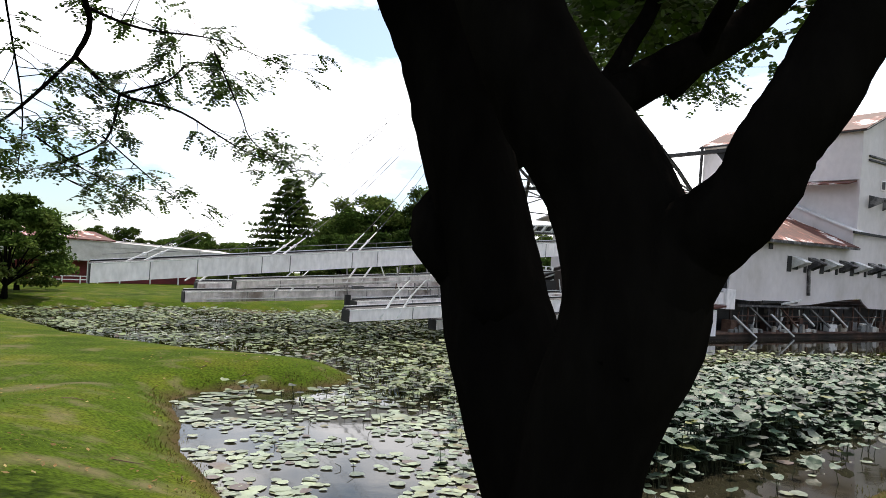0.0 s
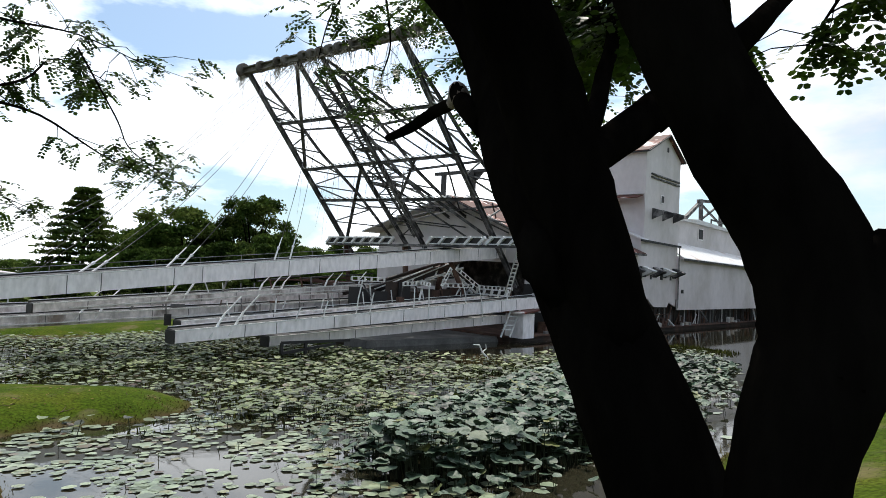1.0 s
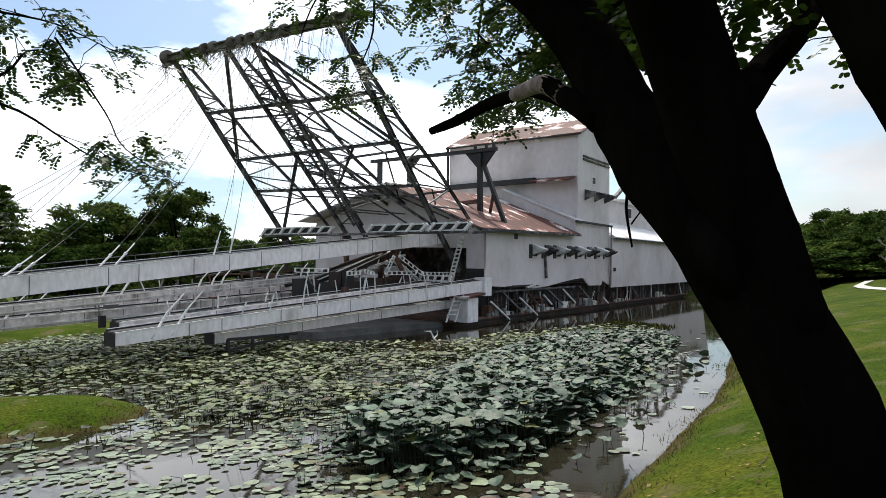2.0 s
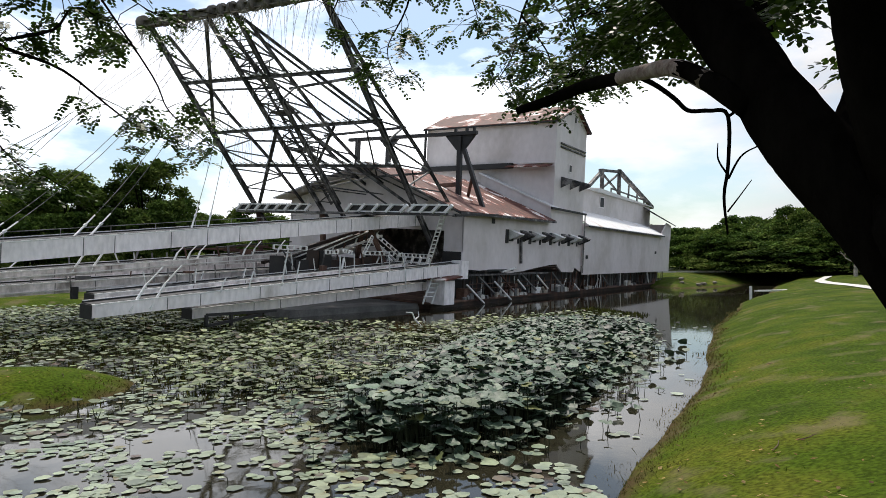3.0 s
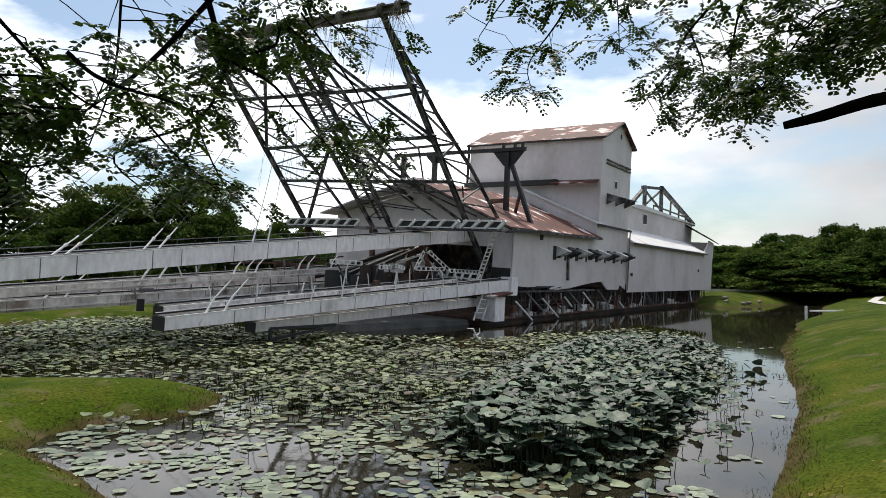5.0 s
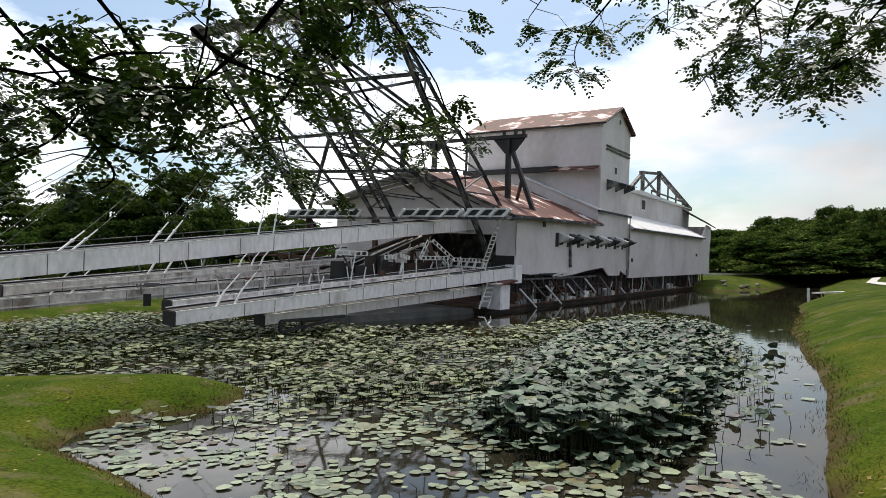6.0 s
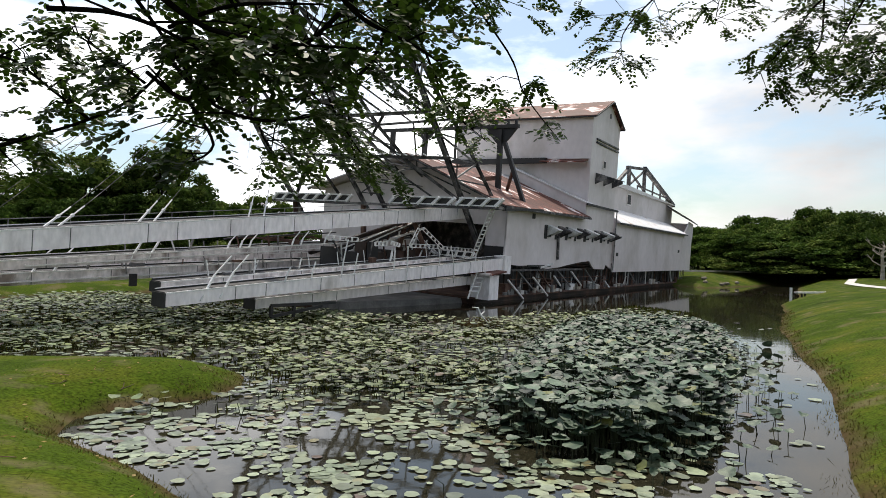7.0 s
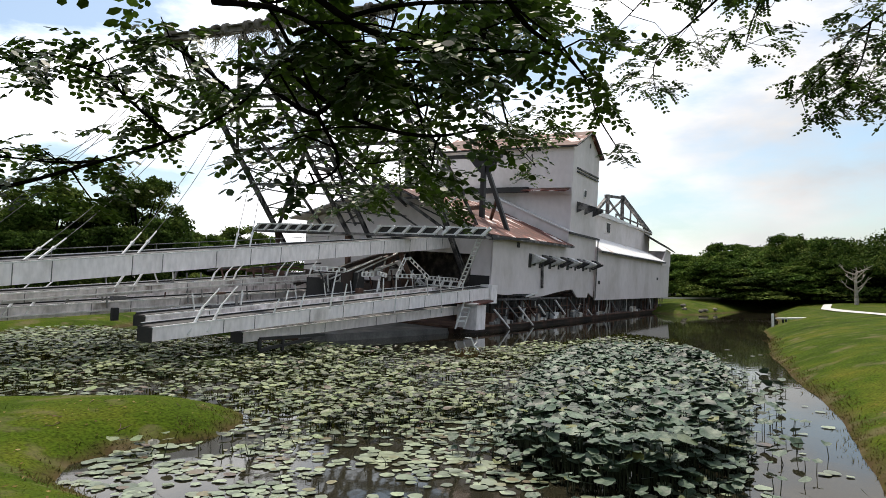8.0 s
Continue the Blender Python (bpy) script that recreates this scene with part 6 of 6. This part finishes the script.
def build_dead_tree():
    """Bleached bare tree in front of the green bank."""
    rng = random.Random(61)
    tree = new("dead_tree")
    tree.location = (76.0, 60.5, 1.6)
    tagged(tree, "leafless bleached dead tree among the green trees", "tree")
    bm = bmesh.new()
    tube(bm, [(0, 0, -0.3), (0.1, 0.1, 1.6), (-0.15, 0.0, 3.0), (0.2, 0.1, 4.4)], [0.28, 0.22, 0.17, 0.1], 8)
    part("trunk", bm, DEAD_WOOD, tree)
    for k in range(11):
        a, z = k * 2.4 + rng.uniform(-0.4, 0.4), 1.6 + 0.27 * k
        o = Vector((0, 0.05, z))
        d = Vector((math.cos(a), math.sin(a), rng.uniform(0.5, 1.1))) * rng.uniform(1.4, 2.4)
        bm = bmesh.new()
        mid = o + d * 0.5 + Vector((rng.uniform(-0.2, 0.2), rng.uniform(-0.2, 0.2), -0.15))
        tube(bm, [o, mid, o + d], [0.1, 0.07, 0.03], 6)
        for _ in range(3):
            q = mid.lerp(o + d, rng.uniform(0.0, 0.8))
            e = Vector((rng.uniform(-1, 1), rng.uniform(-1, 1), rng.uniform(0.1, 1.2))) * 0.7
            tube(bm, [q, q + e * 0.5 + Vector((0.05, 0, 0)), q + e], [0.045, 0.035, 0.015], 5)
        part("branch", bm, DEAD_WOOD, tree)


build_dead_tree()

# ---- lotus and water lilies ----
CLUMP = np.array([(-0.2, 13.0), (1.2, 12.3), (2.8, 12.4), (5.0, 14.2), (7.6, 16.8), (10.4, 19.4), (14.5, 23.6), (17.8, 27.2), (20.8, 31.0), (20.4, 34.5), (16, 36.5), (11, 32), (6, 26), (2.0, 20), (-0.4, 15.6)])


def inside(poly, x, y):
    r = np.zeros(len(x), bool)
    for a, b in zip(poly, np.roll(poly, -1, 0)):
        with np.errstate(divide="ignore", invalid="ignore"):
            r ^= ((a[1] > y) != (b[1] > y)) & (x < (b[0] - a[0]) * (y - a[1]) / (b[1] - a[1]) + a[0])
    return r


def edge_distance(poly, x, y):
    best = np.full(len(x), 1e9)
    p = np.stack([x, y], 1)
    for a, b in zip(poly, np.roll(poly, -1, 0)):
        d = b - a
        t = np.clip(((p - a) @ d) / (d @ d), 0, 1)
        best = np.minimum(best, np.hypot(*(p - a - t[:, None] * d).T))
    return best


def leaf_mesh(centres, radii, tilts, cups, rng, rim=10):
    """Round leaves with a wavy rim: arrays of vertices and faces."""
    n = len(centres)
    a = np.linspace(0, math.tau, rim, endpoint=False)[None, :] + rng.uniform(0, math.tau, (n, 1))
    r = radii[:, None] * (1 + 0.1 * np.sin(3 * a + rng.uniform(0, 6, (n, 1))) + rng.uniform(-0.09, 0.09, (n, rim)))
    wave = cups[:, None] * radii[:, None] * (0.55 + 0.9 * np.sin(2 * a + rng.uniform(0, 6, (n, 1))) * rng.uniform(0.2, 1, (n, 1)) + 0.4 * np.sin(5 * a + rng.uniform(0, 6, (n, 1))))
    x, y = r * np.cos(a), r * np.sin(a)
    z = wave + x * tilts[:, :1] + y * tilts[:, 1:]
    ring = np.stack([x, y, z], -1) + centres[:, None, :]
    half = np.stack([x * 0.5, y * 0.5, z * 0.3 + 0.0 * x], -1) + centres[:, None, :]
    verts = np.concatenate([centres[:, None, :], half, ring], 1).reshape(-1, 3)
    step, faces = 2 * rim + 1, []
    for k in range(n):
        o = k * step
        for j in range(rim):
            i = (j + 1) % rim
            faces.append((o, o + 1 + j, o + 1 + i))
            faces.append((o + 1 + j, o + 1 + rim + j, o + 1 + rim + i, o + 1 + i))
    return verts, faces


def build_lotus():
    rng = np.random.default_rng(8)
    n = 150000
    x, y = rng.uniform(-36, 62, n), rng.uniform(9, 70, n)
    extra = 26000  # the clump stands thicker than the bed
    x, y = np.concatenate([x, rng.uniform(-1, 21.5, extra)]), np.concatenate([y, rng.uniform(11.5, 37.5, extra)])
    n += extra
    shore = -shore_distance(x, y)
    u, v = (x - 15) * AXIS.x + (y - 49) * AXIS.y, (x - 15) * PORT.x + (y - 49) * PORT.y
    water = (shore > 0.15) & ((v < -2.2 - 0.03 * np.maximum(u, 0)) | ((u < -15) & (v < 26)))
    water &= (u < -0.5) & (v < np.interp(u, [-16, -10, -4.4, -0.8], [-2.5, -6.0, -10.0, -11.0])) | (u < -16)
    water &= (u < -16) | (v > np.interp(u, [-16, -8, -0.8], [-21.6, -19.3, -14.2])) | inside(CLUMP, x, y)
    patch = wobble(x + 3, y, 3.2) + 0.6 * wobble(x, y + 7, 1.1)
    in_clump = inside(CLUMP, x, y)
    deep = np.where(in_clump, edge_distance(CLUMP, x, y), 0)
    # a strip of open water along the high bank, and a mirror of open water in the cove
    right_side = (x > 3) & (shore < 1.6 + 0.06 * y + 0.5 * patch)
    cove = np.exp(-(((x + 3.6) / 2.9) ** 2 + ((y - 13.5) / 3.6) ** 2))
    far_open = (v > -8 + 1.5 * patch) & (u > -13)
    # standing lotus
    keep = water & in_clump & (rng.random(n) < np.clip(0.3 + deep / 1.2, 0, 0.62))
    middle = water & ~in_clump & ~right_side & (y > 18.6 + 0.9 * patch) & (cove < 0.2) & ~far_open
    middle[-extra:] = False
    keep |= middle & (rng.random(n) < np.clip(0.5 + 0.55 * patch, 0.1, 1.0))
    sx, sy, sd, sc = x[keep], y[keep], deep[keep], in_clump[keep]
    m = len(sx)
    rise = 0.1 + np.interp(sy, (12, 18, 26, 36), (0.72, 0.62, 0.44, 0.28)) * np.clip(sd / np.where(sy < 17.5, 0.45, 1.3), 0, 1)
    h = np.where(sc, rise * rng.uniform(0.5, 1.12, m), rng.uniform(0.04, 0.4, m))
    rad = np.where(sc, rng.uniform(0.09, 0.2, m), rng.uniform(0.08, 0.155, m)) * np.clip(1 + (np.hypot(sx, sy) - 22) / 110, 1, 1.3)
    tilt = rng.normal(0, 1, (m, 2)) * np.where(sc, 0.2, 0.13)[:, None]
    cup = np.where(sc, rng.uniform(0.03, 0.34, m), rng.uniform(0.01, 0.16, m))
    centres = np.stack([sx, sy, h], 1)
    order = np.argsort(np.hypot(sx - 1.5, sy - 8))
    near, rest = order[:280], order[280:]
    low = rest[~sc[rest]]
    verts, faces = leaf_mesh(centres[low], rad[low], tilt[low], cup[low], rng, 8)
    tagged(from_arrays("lotus_bed", verts, faces, LOTUS), "wide bed of green and yellowing lotus leaves on the pond", "lotus", kind="stuff")
    tall = rest[sc[rest]]
    verts, faces = leaf_mesh(centres[tall], rad[tall], tilt[tall], cup[tall], rng, 9)
    bed = from_arrays("lotus_clump", verts, faces, LOTUS_BLUE, smooth=True)
    tagged(bed, "tall clump of blue-green lotus leaves standing out of the water", "lotus", kind="stuff")
    shapes = []
    for k in range(10):
        vv, ff = leaf_mesh(np.zeros((1, 3)), np.array([1.0]), np.zeros((1, 2)), np.array([0.06 + 0.022 * k]), rng, 14)
        ob = from_arrays("leaf", vv, ff, LOTUS_BLUE, smooth=True)
        shapes.append(ob.data)
        bpy.data.objects.remove(ob)
    for k in near:
        ob = new("leaf", shapes[int(k) % 10])
        ob.parent = bed
        ob.matrix_basis = Matrix.LocRotScale(centres[k].tolist(), Euler((tilt[k][0], tilt[k][1], rng.uniform(0, 6.28))), (rad[k], rad[k], rad[k]))
    # single dark leaves in the open strip along the bank
    for p in [(16.7, 23.9), (14.1, 21.1), (13.8, 21.3), (12.6, 20.8), (10.1, 18.4), (9.4, 18.6), (9.9, 17.8), (15.2, 22.9)]:
        ob = new("leaf", shapes[rng.integers(0, 10)])
        ob.parent = bed
        ob.matrix_basis = Matrix.LocRotScale((p[0], p[1], 0.16), Euler((rng.normal(0, 0.5), rng.normal(0, 0.5), rng.uniform(0, 6.28))), (0.2, 0.2, 0.2))
    # loose leaves on thin stems in the shallows round the clump
    loose = []
    while len(loose) < 260:
        lx, ly = rng.uniform(-1.5, 16), rng.uniform(10.6, 25)
        out = edge_distance(CLUMP, np.array([lx]), np.array([ly]))[0]
        if inside(CLUMP, np.array([lx]), np.array([ly]))[0] or rng.random() > math.exp(-out / 0.6) or shore_distance(np.array([lx]), np.array([ly]))[0] > -0.8:
            continue
        loose.append((lx, ly, rng.uniform(0.03, 0.32), rng.uniform(0.07, 0.15)))
    for lx, ly, lh, lr in loose:
        ob = new("leaf", shapes[rng.integers(0, 10)])
        ob.parent = bed
        ob.matrix_basis = Matrix.LocRotScale((lx, ly, lh), Euler((rng.normal(0, 0.22), rng.normal(0, 0.22), rng.uniform(0, 6.28))), (lr, lr, lr))
    # stalks of the nearer plants
    bm = bmesh.new()
    for k in order[:2400]:
        if h[k] > 0.12:
            tube(bm, [(sx[k] + rng.normal(0, 0.05), sy[k] + rng.normal(0, 0.05), -0.05), centres[k]], [0.014, 0.01], 4)
    for lx, ly, lh, lr in loose:
        tube(bm, [(lx + rng.normal(0, 0.04), ly, -0.05), (lx, ly, lh)], [0.009, 0.007], 4)
    tagged(part("stalks", bm, STALK, bed), kind="stuff")
    # floating pads
    n2 = 62000
    x, y = rng.uniform(-34, 60, n2), rng.uniform(8.5, 64, n2)
    shore = -shore_distance(x, y)
    u, v = (x - 15) * AXIS.x + (y - 49) * AXIS.y, (x - 15) * PORT.x + (y - 49) * PORT.y
    patch = wobble(x - 5, y, 1.3) + 0.7 * wobble(x, y + 3, 0.55)
    in_clump = inside(CLUMP, x, y)
    cove = np.exp(-(((x + 4.6) / 2.2) ** 2 + ((y - 13.2) / 3.4) ** 2))
    right_side = (x > 3) & (shore < 2.2 + 0.06 * y)
    dens = np.where(y < 20, np.clip(0.5 + 0.65 * patch, 0.08, 1), np.clip(0.8 + 0.4 * patch, 0.25, 1)) * np.where(cove > 0.3, np.clip(0.35 + 0.55 * patch, 0.04, 1), 1) * np.where(right_side, 0.10, 1) * np.where(in_clump, 0.25, 1) * np.where((y > 20) & ~right_side, 0.45, 1)
    far_edge = np.interp(u, [-16, -10, -4.4, -0.8], [-2.5, -6.0, -10.0, -11.0]) + 0.6 * patch
    open_strip = (u > -16) & (v < np.interp(u, [-16, -8, -0.8], [-21.6, -19.3, -14.2]))
    keep = (shore > 0.1) & (((v < far_edge) & (u < -0.5 + 0.5 * patch)) | ((u < -14) & (v < 26))) & (rng.random(n2) < dens * np.where(open_strip, 0.3, 1))
    small = 6500
    sx, sy = rng.uniform(-9, 7, small), rng.uniform(8.5, 21, small)
    drift = wobble(sx + 2, sy, 1.0) + 0.8 * wobble(sx, sy - 4, 0.45)
    fits = (shore_distance(sx, sy) < -0.1) & ~inside(CLUMP, sx, sy) & (rng.random(small) < np.clip(0.25 + 0.8 * drift, 0.03, 1)) & ~((sx > 3) & (shore_distance(sx, sy) > -2.4))
    px, py = np.concatenate([x[keep], sx[fits]]), np.concatenate([y[keep], sy[fits]])
    # spread the pads so that few overlap
    m = len(px)
    rad = np.where(np.arange(m) < keep.sum(), rng.uniform(0.08, 0.18, m), rng.uniform(0.05, 0.13, m))
    centres = np.stack([px, py, rng.uniform(0.012, 0.03, m)], 1)
    order = np.argsort(np.hypot(px + 1.0, py - 6))
    near, rest = order[:290], order[290:]
    verts, faces = leaf_mesh(centres[rest], rad[rest], rng.normal(0, 0.025, (len(rest), 2)), rng.uniform(0, 0.03, len(rest)), rng, 8)
    pads = from_arrays("lily_pads", verts, faces, PAD)
    tagged(pads, "pale green round lily pads floating on the pond", "lily pads", kind="stuff")
    shapes = []
    for k in range(6):
        vv, ff = leaf_mesh(np.zeros((1, 3)), np.array([1.0]), np.zeros((1, 2)), np.array([0.02]), rng, 14)
        ob = from_arrays("pad", vv, ff, PAD, smooth=True)
        shapes.append(ob.data)
        bpy.data.objects.remove(ob)
    for k in near:
        ob = new("pad", shapes[int(k) % 6])
        ob.parent = pads
        ob.matrix_basis = Matrix.LocRotScale(centres[k].tolist(), Euler((rng.normal(0, 0.02), rng.normal(0, 0.02), rng.uniform(0, 6.28))), (rad[k], rad[k], rad[k]))
    # bare stems standing in the open water
    bm = bmesh.new()
    for _ in range(26):
        sx, sy = rng.normal(-3.6, 2.4), rng.normal(14.5, 2.6)
        if shore_distance(np.array([sx]), np.array([sy]))[0] < -0.2:
            hh = rng.uniform(0.08, 0.3)
            tube(bm, [(sx, sy, -0.05), (sx + rng.normal(0, 0.04), sy, hh * 0.6), (sx + rng.normal(0, 0.08), sy + rng.normal(0, 0.05), hh)], [0.009, 0.008, 0.005], 4)
    tagged(finish("dry_stems", bm, STALK), "thin brown stems standing in shallow water", "water plants", kind="stuff")


build_lotus()

# ---- grass ----
def build_grass():
    rng = np.random.default_rng(19)
    n = 140000
    x, y = rng.uniform(-13, 16, n), rng.uniform(2.5, 27, n)
    d = shore_distance(x, y)
    dist = np.hypot(x + 3, y - 1)
    keep = (d > 0.0) & (rng.random(n) < np.clip(1.25 - dist / 24, 0.2, 1)) & (x - y * 0.95 < 4)
    x, y = x[keep], y[keep]
    z = ground_height(x, y)
    m = len(x)
    tall = np.where(rng.random(m) < 0.006, rng.uniform(0.05, 0.09, m), rng.uniform(0.008, 0.024, m))
    a, lean = rng.uniform(0, math.tau, m), rng.uniform(0.2, 1.6, m)
    w = 0.004 + 0.0005 * np.hypot(x + 3, y)
    side = np.stack([np.cos(a), np.sin(a), np.zeros(m)], 1)
    root = np.stack([x, y, z - 0.01], 1)
    tip = root + np.stack([-np.sin(a) * lean * tall, np.cos(a) * lean * tall, tall], 1)
    verts = np.stack([root - side * w[:, None], root + side * w[:, None], tip], 1).reshape(-1, 3)
    ob = from_arrays("grass", verts, np.arange(3 * m).reshape(-1, 3).tolist(), BLADE)
    tagged(ob, "short green lawn grass with dry blades on the bank", "grass", kind="stuff")


build_grass()


def build_shore_weed():
    """Olive and brown weed along the water's edge, thinning out into the shallows."""
    rng = np.random.default_rng(29)
    n = 420000
    x, y = rng.uniform(-14, 34, n), rng.uniform(7, 40, n)
    d = shore_distance(x, y) - 0.1 + 0.3 * wobble(x + 2, y, 1.1) + 0.22 * wobble(x, y - 3, 0.4)
    keep = (rng.random(n) < 0.9 * np.exp(-(d / 0.33) ** 2)) & (rng.random(n) < np.where(y > 22, 0.5, 1.0))
    x, y, d = x[keep], y[keep], d[keep]
    m = len(x)
    tall = rng.uniform(0.02, 0.07, m) * np.where(rng.random(m) < 0.08, 2.2, 1.0)
    a, lean = rng.uniform(0, math.tau, m), rng.uniform(0.3, 1.8, m)
    w = 0.004 + 0.0006 * np.hypot(x + 3, y)
    side = np.stack([np.cos(a), np.sin(a), np.zeros(m)], 1)
    root = np.stack([x, y, np.maximum(ground_height(x, y), -0.02) - 0.01], 1)
    tip = root + np.stack([-np.sin(a) * lean * tall, np.cos(a) * lean * tall, tall], 1)
    verts = np.stack([root - side * w[:, None], root + side * w[:, None], tip], 1).reshape(-1, 3)
    ob = from_arrays("shore_weed", verts, np.arange(3 * m).reshape(-1, 3).tolist(), SEDGE)
    tagged(ob, "olive and brown weed along the muddy water's edge", "weed", kind="stuff")


build_shore_weed()


def build_bed_weed():
    """Dark olive weed that stands between the lotus leaves of the bed."""
    rng = np.random.default_rng(37)
    n = 160000
    x, y = rng.uniform(-34, 26, n), rng.uniform(17, 54, n)
    u, v = (x - 15) * AXIS.x + (y - 49) * AXIS.y, (x - 15) * PORT.x + (y - 49) * PORT.y
    patch = wobble(x + 3, y, 3.2) + 0.6 * wobble(x, y + 7, 1.1)
    keep = (shore_distance(x, y) < -0.2) & ~inside(CLUMP, x, y) & ((v < -9) | ((u < -15) & (v < 24))) & (y > 19 + 0.9 * patch) & (rng.random(n) < np.clip(0.3 + 0.5 * patch, 0.02, 0.8))
    keep &= ~((x > 3) & (shore_distance(x, y) > -2.6 - 0.06 * y))
    x, y = x[keep], y[keep]
    m = len(x)
    tall = rng.uniform(0.06, 0.26, m)
    a, lean = rng.uniform(0, math.tau, m), rng.uniform(0.1, 0.9, m)
    w = 0.012 + 0.0008 * np.hypot(x + 3, y)
    side = np.stack([np.cos(a), np.sin(a), np.zeros(m)], 1)
    root = np.stack([x, y, np.full(m, -0.02)], 1)
    tip = root + np.stack([-np.sin(a) * lean * tall, np.cos(a) * lean * tall, tall], 1)
    verts = np.stack([root - side * w[:, None], root + side * w[:, None], tip], 1).reshape(-1, 3)
    ob = from_arrays("pond_weed", verts, np.arange(3 * m).reshape(-1, 3).tolist(), POND_WEED)
    tagged(ob, "dark olive weed standing between the lotus leaves", "weed", kind="stuff")
    # a brown dead tussock and the pale crooked stick beside it
    cx, cy = STICK
    bm = bmesh.new()
    rr = random.Random(3)
    for _ in range(420):
        r, b = rr.random() ** 0.6 * 1.3, rr.uniform(0, math.tau)
        p = Vector((cx - 0.6 + r * math.cos(b), cy + 0.7 * r * math.sin(b), -0.02))
        q = p + Vector((rr.gauss(0, 0.15), rr.gauss(0, 0.15), rr.uniform(0.15, 0.55)))
        tube(bm, [p, q], [0.02, 0.006], 3)
    tagged(finish("dead_tussock", bm, DRY_LEAF), "brown dead tussock among the lotus leaves", "water plants", kind="stuff")
    bm = bmesh.new()
    tube(bm, [(cx, cy, -0.05), (cx - 0.15, cy, 0.3), (cx - 0.45, cy, 0.62), (cx - 0.6, cy, 1.0)], [0.06, 0.06, 0.05, 0.03], 7)
    tube(bm, [(cx - 0.45, cy, 0.6), (cx - 0.2, cy + 0.1, 0.78), (cx - 0.22, cy + 0.1, 1.02)], [0.045, 0.035, 0.02], 6)
    tube(bm, [(cx - 0.6, cy, 0.98), (cx - 0.95, cy, 1.02)], [0.035, 0.015], 6)
    tagged(finish("crooked_stick", bm, RAIL), "pale crooked stick standing in the pond", "stick")


STICK = (8.0, 33.5)
build_bed_weed()


def build_litter():
    """Fallen leaves and dry twigs on the lawn."""
    rng = np.random.default_rng(23)
    n = 5200
    x, y = rng.uniform(-12, 12, n), rng.uniform(2.5, 22, n)
    thin = wobble(x, y, 2.3) + 0.6 * wobble(x + 4, y, 0.8)
    keep = (shore_distance(x, y) > 0.25) & (rng.random(n) < np.clip(0.3 + 0.6 * thin, 0.03, 1))
    x, y = x[keep], y[keep]
    m = len(x)
    p = np.stack([x, y, ground_height(x, y) + 0.035], 1)
    a, size = rng.uniform(0, math.tau, m), rng.uniform(0.02, 0.06, m)
    d = np.stack([np.cos(a), np.sin(a), rng.uniform(-0.3, 0.3, m)], 1) * size[:, None]
    s = np.stack([-np.sin(a), np.cos(a), rng.uniform(-0.4, 0.4, m)], 1) * (size * rng.uniform(0.3, 0.6, m))[:, None]
    verts = np.stack([p - d, p - s + d * 0.1, p + d, p + s + d * 0.1], 1).reshape(-1, 3)
    ob = from_arrays("leaf_litter", verts, np.arange(4 * m).reshape(-1, 4).tolist(), DRY_LEAF)
    tagged(ob, "dry brown fallen leaves scattered on the lawn", "fallen leaves", kind="stuff")
    for k in range(44):
        i = int(rng.integers(0, m))
        q, ang, length = Vector(p[i].tolist()), rng.uniform(0, math.tau), rng.uniform(0.15, 0.5)
        step = Vector((math.cos(ang), math.sin(ang), 0)) * length
        bm = bmesh.new()
        mid = q + step * 0.5 + Vector((-step.y, step.x, 0)) * rng.uniform(-0.2, 0.2)
        pts = [Vector((v.x, v.y, float(ground_height(np.array([v.x]), np.array([v.y]))[0]) + 0.02)) for v in (q, mid, q + step)]
        tube(bm, pts, [0.008, 0.007, 0.004], 5)
        tagged(finish("dry_twig", bm, RUST), "thin dry brown twig lying on the grass", "twig", "twigs on the lawn")


build_litter()
